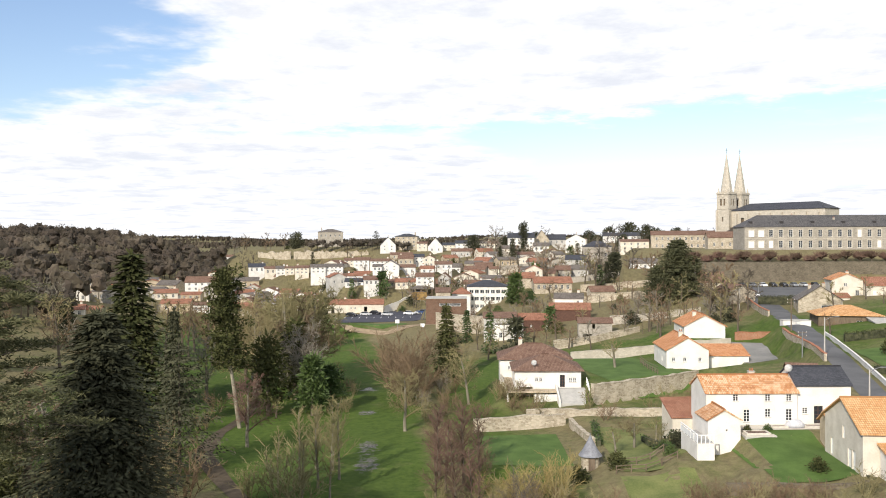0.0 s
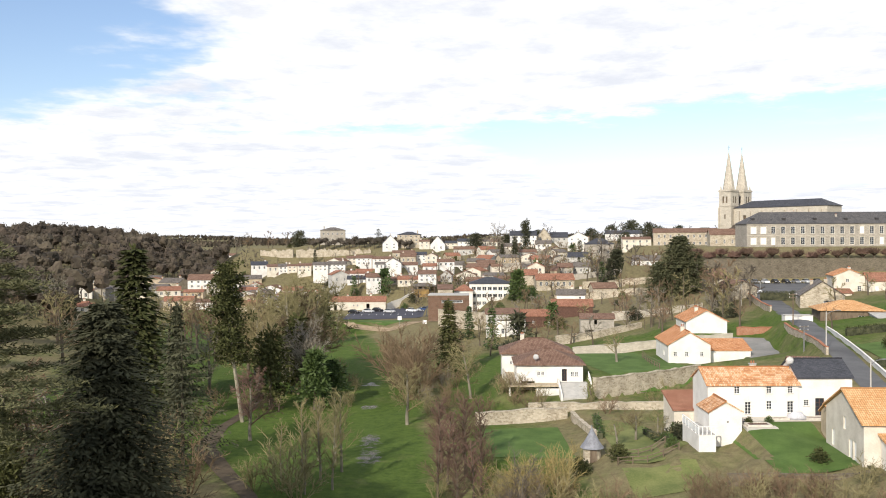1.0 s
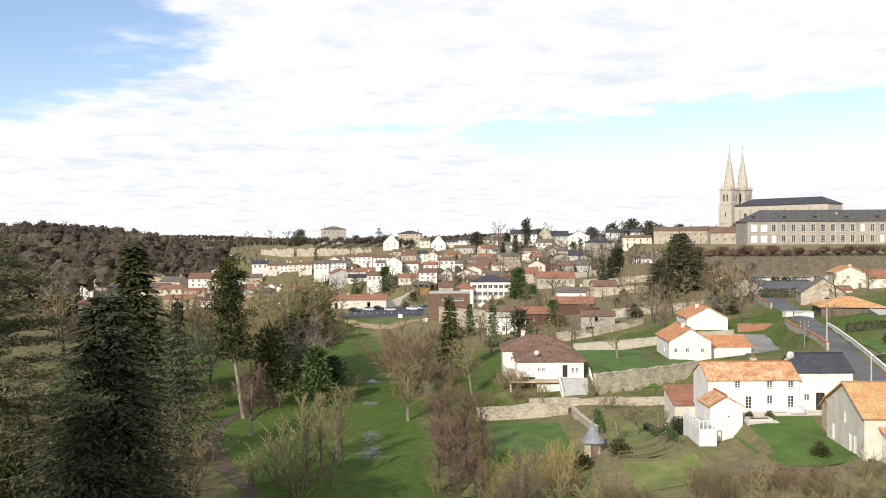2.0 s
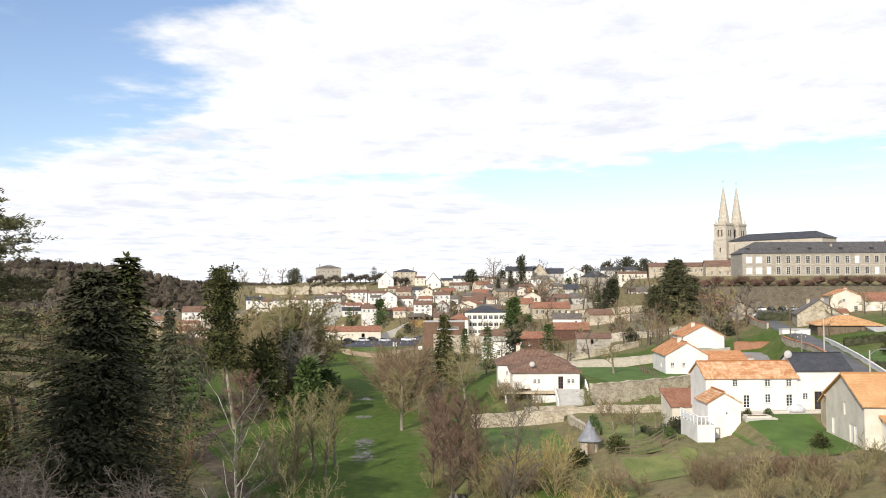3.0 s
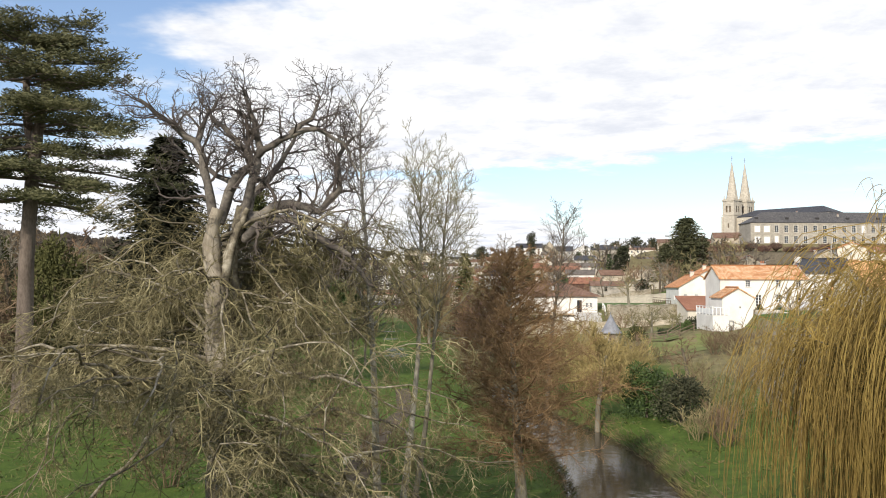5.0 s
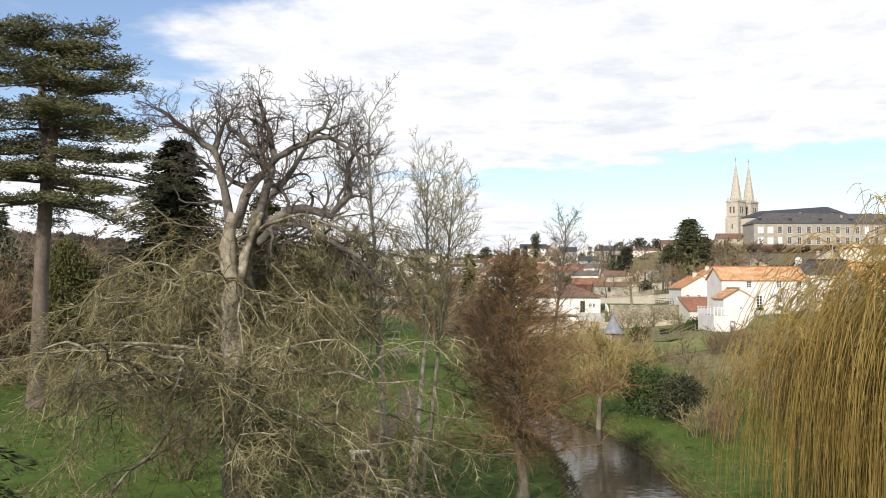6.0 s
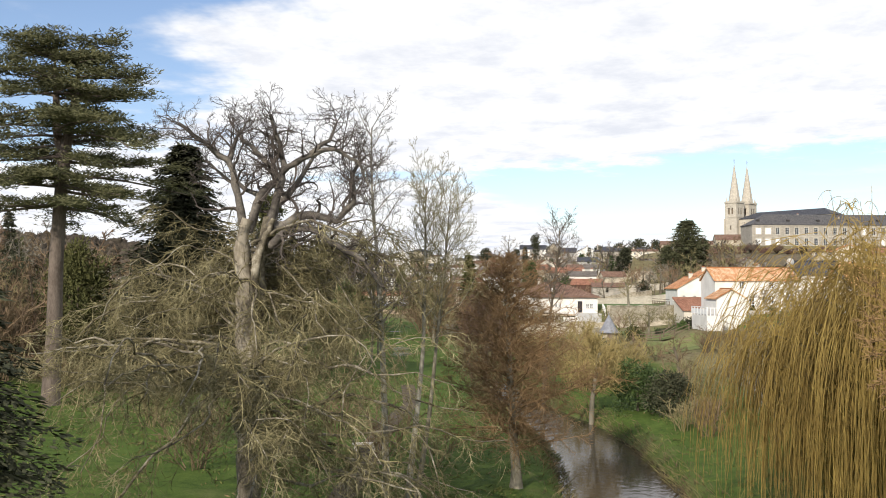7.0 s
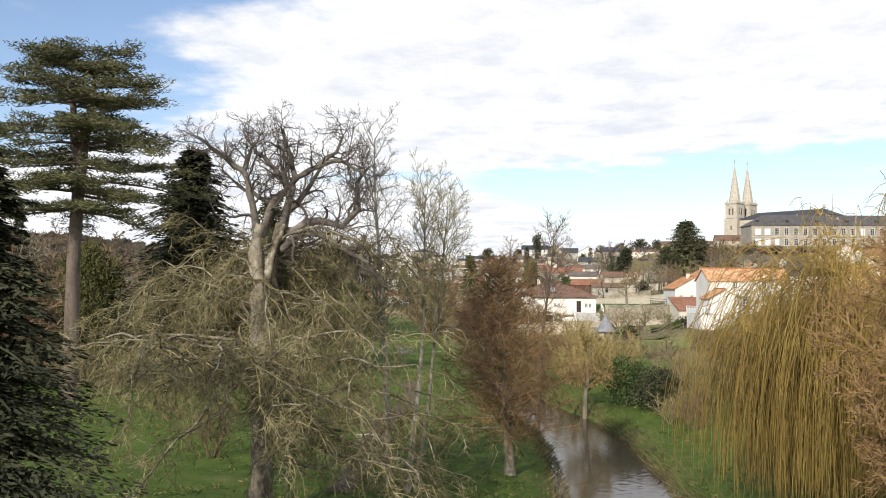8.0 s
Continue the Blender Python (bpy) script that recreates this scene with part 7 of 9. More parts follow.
        for k in range(3, n + 1):
            for rep in range(2):
                d1 = (P[k] - P[k - 1]).normalized()
                o = Vector((rng.gauss(0, 1), rng.gauss(0, 1), rng.gauss(0.0, 0.5))).normalized()
                q, dd = P[k].lerp(P[k - 1], rng.random()), (d1 * 0.4 + o + Vector((math.cos(a), math.sin(a), 0)) * 0.4).normalized()
                l1, m = rng.uniform(0.9, 2.3), 5
                Q = [q.copy()]
                for j in range(m):
                    dd = (dd + Vector((rng.gauss(0, 0.36), rng.gauss(0, 0.36), rng.gauss(0, 0.22) + (-0.42 if j < 3 else 0.22)))).normalized()
                    q = q + dd * l1 / m
                    q.z = max(q.z, 0.4)
                    Q.append(q.copy())
                rq = max(R[k] * 0.42, 0.018)
                tube(w.cv, w.cf, Q, [rq * (1 - 0.14 * j) for j in range(m + 1)], 3)
                for j in range(1, m + 1):
                    for z in range(3):
                        o = Vector((rng.gauss(0, 1), rng.gauss(0, 1), rng.gauss(-0.35, 0.55))).normalized()
                        e1 = Q[j] + (o + (Q[j] - Q[j - 1]).normalized() * 0.7).normalized() * rng.uniform(0.22, 0.5)
                        e2 = e1 + ((e1 - Q[j]).normalized() + Vector((rng.gauss(0, 0.4), rng.gauss(0, 0.4), rng.gauss(0.15, 0.45)))).normalized() * rng.uniform(0.15, 0.42)
                        spike(w.cv, w.cf, Q[j], e1, 0.0125)
                        spike(w.cv, w.cf, Q[j].lerp(e1, 0.85), e2, 0.0095)

    for i in range(70):
        a = i * GOLD
        t = (i * 0.618) % 1
        hanging(Vector((0.05, 0, 3.4 + 8.6 * t)), a, rng.uniform(6.0, 8.6) * (1.08 - 0.2 * t), 0.15 + 0.13 * t, rng.choice((0.05, 0.06, 0.075, 0.1)))
    for i in range(18):
        hanging(Vector((0.1, 0, 9.0 + 3.2 * ((i * 0.618) % 1))), i * GOLD + 0.4, rng.uniform(2.6, 4.6), 0.34, rng.choice((0.035, 0.045, 0.06)))
    for i in range(10):
        hanging(Vector((0.1, 0, 3.4 + 0.55 * ((i * 5) % 10))), -1.0 + 0.2 * i, rng.uniform(7.5, 9.5), 0.15, 0.075)
    ob = tree_thing("weeping_beech", "old bare weeping tree with a knotted pale trunk", w.meshes("weeping_beech"), "beech_bark", "twig_beech", -11.5, 25.4, limb_bark="limb_beech")
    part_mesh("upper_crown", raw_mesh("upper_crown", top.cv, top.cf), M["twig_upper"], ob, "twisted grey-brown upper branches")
    # upper limbs wear the bark with shade in its colour
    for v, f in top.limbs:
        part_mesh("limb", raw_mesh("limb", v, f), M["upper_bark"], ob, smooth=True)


def weeping_willow():
    """Limbs in a dome, hung with long golden withes."""
    rng = random.Random(19)
    w = Wood()
    tube(w.tv, w.tf, [Vector(p) for p in ((0, 0, -0.3), (0.2, 0, 1.6), (0, 0.1, 3.6))], [0.6, 0.5, 0.45], 9)
    low, up = [], []
    for i in range(38):
        a, t = i * GOLD, 0.12 + 1.3 * ((i * 0.618) % 1)
        d = Vector((math.cos(a) * t, math.sin(a) * t, 1)).normalized()
        p, pts, rad = Vector((0, 0, 3.2)), [Vector((0, 0, 3.2))], [0.17]
        ln = rng.uniform(9.2, 11.0) * (1.1 - 0.24 * t)
        for k in range(9):
            d = (d + Vector((rng.gauss(0, 0.13), rng.gauss(0, 0.13), rng.gauss(-0.03, 0.07)))).normalized()
            p = p + d * ln / 9
            pts.append(p.copy())
            rad.append(0.17 * (1 - (k + 1) / 10))
            if k > 2:
                pool = low if p.z < 10.2 else up
                pool += [p + Vector((rng.gauss(0, 0.5), rng.gauss(0, 0.5), rng.gauss(0, 0.35))) for _ in range(4)]
                for _ in range(4):
                    e = p + (d * 0.6 + Vector((rng.gauss(0, 0.6), rng.gauss(0, 0.6), rng.gauss(0.15, 0.45)))).normalized() * rng.uniform(0.4, 1.0)
                    tube(w.cv, w.cf, [p, p.lerp(e, 0.5) + Vector((0, 0, 0.1)), e], [0.035, 0.025, 0.012], 3)
                    pool.append(e)
                    for _ in range(3):
                        spike(w.cv, w.cf, p.lerp(e, rng.uniform(0.4, 1)), e + Vector((rng.gauss(0, 0.32), rng.gauss(0, 0.32), rng.gauss(0.1, 0.3))), 0.009)
        w.limb(pts, rad, 5)
    for i in range(5200):
        high = rng.random() < 0.14
        p = rng.choice(up if high else low) + Vector((rng.gauss(0, 0.2), rng.gauss(0, 0.2), rng.gauss(0, 0.15)))
        out = Vector((p.x, p.y, 0)).normalized()
        ln = rng.uniform(0.8, 2.6) if high else max(1.2, min(rng.uniform(4.0, 30.0), p.z - rng.uniform(-0.6, 0.9)))
        d = (out * rng.uniform(0.0, 0.2) + Vector((rng.gauss(0, 0.22), rng.gauss(0, 0.22), rng.uniform(-0.5, 0.3)))).normalized()
        pts = [p.copy()]
        for k in range(6):
            p = p + d * ln / 6
            d = (d + Vector((rng.gauss(0, 0.07), rng.gauss(0, 0.07), -0.35 if high else -0.8))).normalized()
            pts.append(p.copy())
        tube(w.cv, w.cf, pts, [0.016, 0.016, 0.016, 0.015, 0.014, 0.012, 0.007], 3)
        for k in range(1, 6):
            if rng.random() < 0.5:
                spike(w.cv, w.cf, pts[k], pts[k] + Vector((rng.gauss(0, 0.28), rng.gauss(0, 0.28), -rng.uniform(0.2, 1.0))), 0.008)
    return w.meshes("weeping_willow")


def swamp_cypress():
    """A brown feathery broad cone of a crown on a straight pale trunk."""
    rng = random.Random(23)
    w = Wood()
    tube(w.tv, w.tf, [Vector((-0.055 * z + 0.06 * math.sin(z), 0.06 * z / 12, z)) for z in (0, 1, 3, 6, 9, 12.4)], [0.4, 0.27, 0.22, 0.16, 0.1, 0.02], 8)
    S = [dict(seg=5, wig=0.08, up=0.02, tip=0.3), dict(seg=3, wig=0.14, up=-0.01, n=10, ang=48, len=0.46, lo=0.06, rad=0.6, min=0.014), dict(seg=1, wig=0.1, up=0.0, n=15, ang=46, len=0.55, lo=0.0, rad=0.6, min=0.0125, fall=0.2)]
    for i in range(116):
        t = i / 115
        z = 2.2 + 10.1 * t
        a = i * GOLD
        R = 5.7 * min(1.0, 0.6 + 1.6 * t) * (1 - t) ** 0.55 * (1.0 if t < 0.85 else 0.9) + 0.5
        grow(rng, w, Vector((-0.055 * z, 0, z)), Vector((math.cos(a), math.sin(a), 0.12 + 0.5 * t)).normalized(), R * rng.uniform(0.62, 1.08), 0.045, 0, S, heavy=-1)
    return w.meshes("swamp_cypress")


def slender(seed, h, lean=0.0, twin=False, lo=0.42):
    """A tall narrow tree with a pale trunk and a light open crown, at true size."""
    rng = random.Random(seed)
    w = Wood()
    S = [dict(seg=12, wig=0.022, up=0.0, tip=0.15), dict(seg=6, wig=0.12, up=0.09, n=26, ang=42, len=0.24 if twin else 0.2, lo=lo, rad=0.4, fall=0.4), dict(seg=4, wig=0.14, up=0.06, n=8, ang=40, len=0.5, lo=0.15, rad=0.5, min=0.011),
         dict(seg=2, wig=0.14, up=0.06, n=7, ang=38, len=0.5, lo=0.1, rad=0.6, min=0.008), dict(seg=1, wig=0.1, up=0.06, n=5, ang=36, len=0.6, lo=0.05, rad=0.6, min=0.0065)]
    grow(rng, w, Vector((0, 0, -0.3)), Vector((lean, 0, 1)).normalized(), h, 0.0115 * h, 0, S, heavy=1)
    if twin:
        grow(rng, w, Vector((0.25, 0.2, -0.3)), Vector((lean + 0.085, 0.03, 1)).normalized(), h * 0.95, 0.0095 * h, 0, S, heavy=1)
    return w.meshes("slender_tree")


# park trees close to the river
tree_thing("pine", "tall umbrella pine with a bare forked trunk", umbrella_pine(), "pine_bark", "needle_pine", -35.0, 60.8, 1.075)
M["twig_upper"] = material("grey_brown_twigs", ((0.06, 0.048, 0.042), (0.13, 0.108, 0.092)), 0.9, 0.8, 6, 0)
weeping_beech()
tree_thing("weeping_willow", "golden weeping willow trailing over the river bank", weeping_willow(), "pale_bark", "twig_gold", 17.3, 27.5, 1.08, yaw=30, wide=0.79)
tree_thing("swamp_cypress", "brown feathery swamp cypress on the meadow bank", swamp_cypress(), "pale_bark", "twig_cypress", 0.1, 35.9, 0.97, wide=1.02)
tree_thing("poplar", "tall slender bare poplar with a pale trunk", slender(5, 18.4, 0.03), "lichen_bark", "twig_dark", -6.4, 33)
tree_thing("alder", "pale twin-stemmed bare tree above the river", slender(9, 15.2, 0.09, True, 0.6), "lichen_bark", "twig_olive", -5.3, 30.4, limb_bark="pale_bark")
tree_thing("ash_tree", "bare ash with a round twiggy crown", slender(31, 16.6, 0.0, False, 0.62), "bark", "twig_dark", 3.6, 57.4, 1.0, wide=1.15)
tree_thing("young_tree", "slim pale young tree with olive twigs", bare(32, "small", 1.7), "pale_bark", "twig_yellow", 8.0, 62.0, 8.6, wide=0.8)

SPRUCE = conifer(3, 0.25, 58, 11, 14, 0.4, 0.75, 0.03, 0.017, fan=5)
FIR = conifer(4, 0.2, 28, 7, 7, 0.3, 0.9, 0.08, 0.042, fan=3)
SMALL_FIR = conifer(9, 0.2, 15, 6, 4, 0.3, 0.9, 0.08, 0.085)
FINE_SPRUCE = conifer(5, 0.25, 40, 9, 17, 0.38, 0.7, 0.02, 0.0135, fan=15)
CEDAR = conifer(6, 0.40, 13, 8, 9, 0.05, 0.7, 0.12, 0.04, fan=4)
GREAT_CEDAR = conifer(16, 0.46, 26, 11, 11, 0.12, 0.6, 0.02, 0.042, fan=5)
tree_thing("spruce", "large dark spruce with drooping boughs", SPRUCE, "bark", "needle", -30.7, 81.3, 24.8, wide=1.65)
tree_thing("spruce", "dark spruce at the park's edge", FINE_SPRUCE, "bark", "needle", -16.4, 10.0, 14.4, 50, wide=1.45)
tree_thing("spruce", "dark green spruce among bare park trees", FIR, "bark", "needle_warm", -56.0, 163, 28.5, 20, wide=1.5)
tree_thing("spruce", "slim spruce behind the park trees", FIR, "bark", "needle", -44.5, 150, 19.5, 80, wide=0.8)
tree_thing("spruce", "green spruce beside the stream", FIR, "bark", "needle_warm", 0.7, 190, 17.0, 140, wide=1.15)
tree_thing("cedar", "young cedar with tiered bare-looking branches", CEDAR, "bark", "needle", -35.0, 120, 17.8, 20, wide=1.0)

dome = lambda t: 0.36 * math.sin(math.pi * min(1, 0.12 + 0.86 * t)) ** 0.6
cone = lambda t: 0.30 * (1 - t) ** 0.7 + 0.03
tall = lambda t: 0.17 * math.sin(math.pi * min(1, 0.1 + 0.88 * t)) ** 0.5
bush = lambda t: 0.62 * math.sin(math.pi * min(1, 0.2 + 0.78 * t)) ** 0.6
DOME, CONE, TALL, BUSH = leafy(1, dome, 3400, 0.055, 60), leafy(2, cone, 2200, 0.058, 50), leafy(3, tall, 1800, 0.052, 44), leafy(4, bush, 1100, 0.11, 26)
TINY_CONE = leafy(12, cone, 500, 0.11, 24)
TINY_BUSH = leafy(14, bush, 300, 0.2, 16)
BIGYEW = leafy(8, dome, 12000, 0.028, 130)
FINE_BUSH = leafy(24, bush, 4200, 0.05, 40)
tree_thing("yew", "massive olive-green yew hung with ivy", BIGYEW, "bark", "needle_warm", -49.0, 96, 12.5, 0, wide=0.75)
tree_thing("yew", "ivy-covered evergreen at the pine's foot", BIGYEW, "bark", "needle_warm", -40.5, 79, 13.2, 60, wide=0.7)
tree_thing("yew", "dark yew bush under the trees", BIGYEW, "bark", "needle", -58, 102, 11, 200, wide=0.9)
tree_thing("holly", "dark holly bush on the river bank", FINE_BUSH, "bark", "leaf", 11.6, 61.5, 4.0, 40)
tree_thing("holly", "dark evergreen bush on the river bank", FINE_BUSH, "bark", "needle", 13.4, 58.5, 3.4, 140)
tree_thing("cypress", "bright green conical evergreen in the park", CONE, "bark", "leaf", -23.2, 160, 10.5, 30, wide=1.0)
tree_thing("cypress", "green columnar evergreen behind the oak trees", CONE, "bark", "leaf", -20.5, 165, 8, 130, wide=1.3)
tree_thing("ivy_tree", "dark ivy-covered trunk among bare branches", TALL, "bark", "needle_warm", -31.0, 160, 14, 80, wide=1.0)


def leaning_pine():
    rng = random.Random(12)
    w = Wood()
    pts = [Vector(p) for p in ((0, 0, 0), (-0.8, 0, 6), (-1.9, 0, 14), (-2.4, 0, 21), (-2.5, 0, 26.3))]
    tube(w.tv, w.tf, pts, [0.36, 0.3, 0.25, 0.18, 0.03], 8)
    for i in range(64):
        z = 10 + 16 * i / 63
        k = 3 if z > 21 else (2 if z > 14 else 1)
        o = pts[k].lerp(pts[k + 1], (z - pts[k].z) / (pts[k + 1].z - pts[k].z))
        a, ln = i * GOLD, rng.uniform(1.5, 3.6) * (1.1 - 0.5 * i / 63)
        d = Vector((math.cos(a), math.sin(a), rng.uniform(-0.2, 0.4)))
        c = o + d * ln
        tube(w.tv, w.tf, [o, c], [0.07, 0.02], 4)
        for j in range(3):
            cc = o.lerp(c, 0.45 + 0.3 * j) + Vector((rng.gauss(0, 0.4), rng.gauss(0, 0.4), 0))
            for q in range(54):
                g = Vector((rng.gauss(0, 1), rng.gauss(0, 1), rng.gauss(0, 0.7))).normalized() * rng.uniform(0.4, 1.35)
                blade(w.cv, w.cf, cc + g * 0.5, cc + g, 0.3, Vector((rng.gauss(0, 1), rng.gauss(0, 1), rng.gauss(0, 1))))
    return w.meshes("leaning_pine")


tree_thing("pine", "leaning pine with a long bare pale trunk", leaning_pine(), "pale_bark", "needle_warm", -33.8, 150)

OAK = [bare(40 + i, "oak", f) for i, f in enumerate((1.0, 1.0, 1.0))]
ROUND = [bare(50 + i, "round", 0.9) for i in range(4)]
WOOD_OAK = [bare(45 + i, "oak", 0.68, 1.95) for i in range(2)]
TINY = [bare(100 + i, "small", 0.5, 2.4) for i in range(3)]
FAR_ROUND = [bare(110 + i, "round", 0.6, 2.8) for i in range(3)]
POPLAR = [bare(60 + i, "poplar", 1.0, 0.8) for i in range(3)]
FAN = [bare(70 + i, "fan", 0.86, 1.35) for i in range(5)]
SMALL = [bare(80 + i, "small", 0.9) for i in range(3)]
DENSE_FAN = bare(76, "fan", 1.45, 1.1)
MIDSMALL = [bare(84 + i, "small", 0.72, 1.4) for i in range(3)]

tree_thing("oak", "broad bare oak with an olive haze of twigs", OAK[0], "pale_bark", "twig_olive", -30.0, 178, 24, 10, wide=0.95)
tree_thing("oak", "broad bare oak in the park", OAK[1], "pale_bark", "twig_olive", -27.0, 186, 22, 100, wide=1.0)
tree_thing("oak", "bare oak beside the stream", OAK[2], "bark", "twig_olive", -38, 186, 20, 190, wide=1.0)
tree_thing("oak", "bare oak leaning over the meadow", OAK[1], "pale_bark", "twig_olive", -34.5, 168, 19, 230, wide=0.95)
tree_thing("oak", "bare oak with pale lichened limbs", OAK[2], "pale_bark", "twig_grey", -26, 168, 17, 300, wide=1.0)
tree_thing("oak", "wide bare oak by the stream", OAK[0], "bark", "twig_olive", -28.5, 196, 20, 75, wide=1.0)
tree_thing("oak", "bare oak at the edge of the park", OAK[1], "bark", "twig_olive", -34, 205, 19, 15, wide=1.05)
tree_thing("bare_tree", "pale branching tree with a bleached trunk", OAK[1], "pale_bark", "twig_red", -29.5, 136, 11.5, 30, wide=1.0)
tree_thing("bare_tree", "small spreading bare tree on the meadow", OAK[0], "bark", "twig_grey", -53, 168, 14, 60, wide=1.2)
tree_thing("bare_tree", "bare tree with pale bark at the meadow", OAK[2], "pale_bark", "twig_grey", -46, 176, 15, 160)
tree_thing("willow_tree", "round bare tree on the stream bank", OAK[1], "pale_bark", "twig_olive", -6.2, 144.6, 10.5, 0, wide=1.2)
tree_thing("willow_tree", "golden-brown bare willow behind the stream", DENSE_FAN, "bark", "twig_brown", -8.5, 182, 14.0, 0, wide=1.15)
tree_thing("willow_tree", "brown bare willow on the bank", DENSE_FAN, "bark", "twig_brown", -6.4, 168, 12.0, 60, wide=1.1)
tree_thing("bare_tree", "olive-twigged bare tree below the villa", OAK[0], "pale_bark", "twig_olive", 4.5, 163, 11.5, 40, wide=1.15)
tree_thing("bare_tree", "low branching bare tree by the car park", ROUND[1], "pale_bark", "twig_olive", -34, 283, 9, 20, wide=1.2)
for i, (x, y, h) in enumerate(((-13.6, 108, 9.4), (-13.4, 116, 11), (-14.8, 121, 10.5), (-15.6, 112, 10.5), (-18.5, 116, 9.5), (-20.5, 112, 8.0), (-17.2, 122, 9), (-16.6, 106, 8.0))):
    tree_thing("young_poplar", "thin bare young poplar with pale bark", POPLAR[i % 3], "pale_bark", "twig_olive", x, y, h, i * 67, group="young poplars", wide=1.25)
for i, (x, y, h) in enumerate(((0.2, 110, 9.5), (2.4, 112, 9.2), (4.2, 108, 8.2), (-0.6, 116, 9.8), (3.2, 104, 7.5), (-1.0, 105, 8.6), (1.2, 101, 7.4), (-1.2, 122, 9.0), (4.6, 116, 8.2), (2.2, 120, 9.0), (1.4, 106, 9.0), (3.6, 99, 6.4))):
    tree_thing("alder", "reddish bare alder on the river bank", POPLAR[i % 3], "bark", "twig_red", x, y, h, i * 71, group="riverside alders", wide=1.55)

# shrubs that a gardener could count, in three tones
SHRUBS = ((-19.5, 107, 8.2, "olive"), (-17, 103, 6.6, "olive"), (-23, 107, 5, "olive"), (7.5, 102, 5.2, "olive"), (9.5, 99, 5.0, "brown"), (12, 97, 4.6, "olive"), (6, 96, 4.5, "brown"), (14.5, 94, 4.0, "olive"),
          (31, 92, 3.6, "brown"), (34, 90.5, 3.8, "brown"), (37.5, 90, 3.4, "red"), (28.5, 94.5, 3.2, "brown"))
for i, (x, y, h, tone) in enumerate(SHRUBS):
    tree_thing("shrub", "bare %s thicket of upright stems" % {"olive": "olive-tan", "brown": "brown", "red": "reddish"}[tone], FAN[(i * 3) % 4], "bark", "twig_" + tone, x, y, h, i * 53, group="thickets", wide=1.3, category="shrub")


def free(x, y, margin):
    if abs(x - float(bed_x(y))) < 4 + margin * 0.5 or abs(x - np.interp(y, (90, 122, 175, 245), (50, 57.6, 70.5, 85))) < 4.5:
        return False
    return all((x - a) ** 2 + (y - b) ** 2 > (r + margin) ** 2 for a, b, r in FOOTPRINTS)


def scatter(rng, n, x0, x1, y0, y1, make, margin=1.5, ok=None):
    done = tries = 0
    while done < n and tries < n * 12:
        tries += 1
        x, y = rng.uniform(x0, x1), rng.uniform(y0, y1)
        if free(x, y, margin) and (ok is None or ok(x, y)):
            make(x, y, done)
            done += 1


RNG = random.Random(2024)


def town_shrub(x, y, i):
    q = RNG.random()
    far = y > 330
    if q < 0.80:
        tone = RNG.choice(("olive", "brown", "grey", "brown"))
        tree_thing("town_tree" if far else "garden_tree", "small bare %s tree with %s twigs" % ("town" if far else "garden", tone), RNG.choice(TINY + FAR_ROUND[:1] if far else MIDSMALL + FAR_ROUND), "bark", "twig_" + tone, x, y, RNG.uniform(4, 8.5), RNG.uniform(0, 360), group="bare trees of the town" if far else "bare garden trees", wide=1.15)
    elif q < 0.95:
        tree_thing("bush", "dark evergreen garden bush", TINY_BUSH if far else BUSH, "bark", RNG.choice(("leaf", "needle", "needle_warm")), x, y, RNG.uniform(1.6, 3.4), RNG.uniform(0, 360), group="evergreen bushes of the town", category="shrub")
    else:
        tree_thing("garden_conifer", "dark garden conifer between the houses", RNG.choice((SMALL_FIR, SMALL_FIR, TINY_CONE)), "bark", RNG.choice(("needle", "leaf")), x, y, RNG.uniform(5, 11), RNG.uniform(0, 360), group="garden conifers of the town", category="tree")


scatter(RNG, 90, 2, 75, 205, 330, town_shrub, 1.2)
scatter(RNG, 250, -80, 90, 366, 525, town_shrub, -0.5)
scatter(RNG, 40, -45, 10, 352, 380, town_shrub, -0.5)
scatter(RNG, 34, -130, 120, 530, 700, town_shrub, 1.5)
scatter(RNG, 26, 72, 125, 150, 250, town_shrub, 1.5)
scatter(RNG, 30, 46, 80, 200, 262, town_shrub, 0.3)


def park_tree(x, y, i):
    tone = RNG.choice(("grey", "olive", "brown", "brown"))
    if RNG.random() < 0.22:
        tree_thing("evergreen_tree", "ivy-covered evergreen in the woodland", RNG.choice((DOME, TALL, FIR)), "bark", RNG.choice(("needle", "needle_warm")), x, y, RNG.uniform(9, 19), RNG.uniform(0, 360), group="woodland evergreens")
    else:
        tree_thing("woodland_tree", "bare woodland tree with %s twigs" % tone, RNG.choice(WOOD_OAK), "bark", "twig_" + tone, x, y, RNG.uniform(9, 18), RNG.uniform(0, 360), group="woodland trees")


scatter(RNG, 46, -105, -44, 60, 250, park_tree, 1.0, lambda x, y: x < -44 - 0.10 * (y - 60) or y < 110)
scatter(RNG, 12, -70, -30, 190, 300, park_tree, 1.0)


def under_shrub(x, y, i):
    tone = RNG.choice(("olive", "brown", "brown", "olive"))
    tree_thing("shrub", "low bare %s undergrowth bush" % tone, RNG.choice(FAN + SMALL[:1]), "bark", "twig_" + tone, x, y, RNG.uniform(2.2, 4.8), RNG.uniform(0, 360), group="undergrowth", wide=1.25, category="shrub")


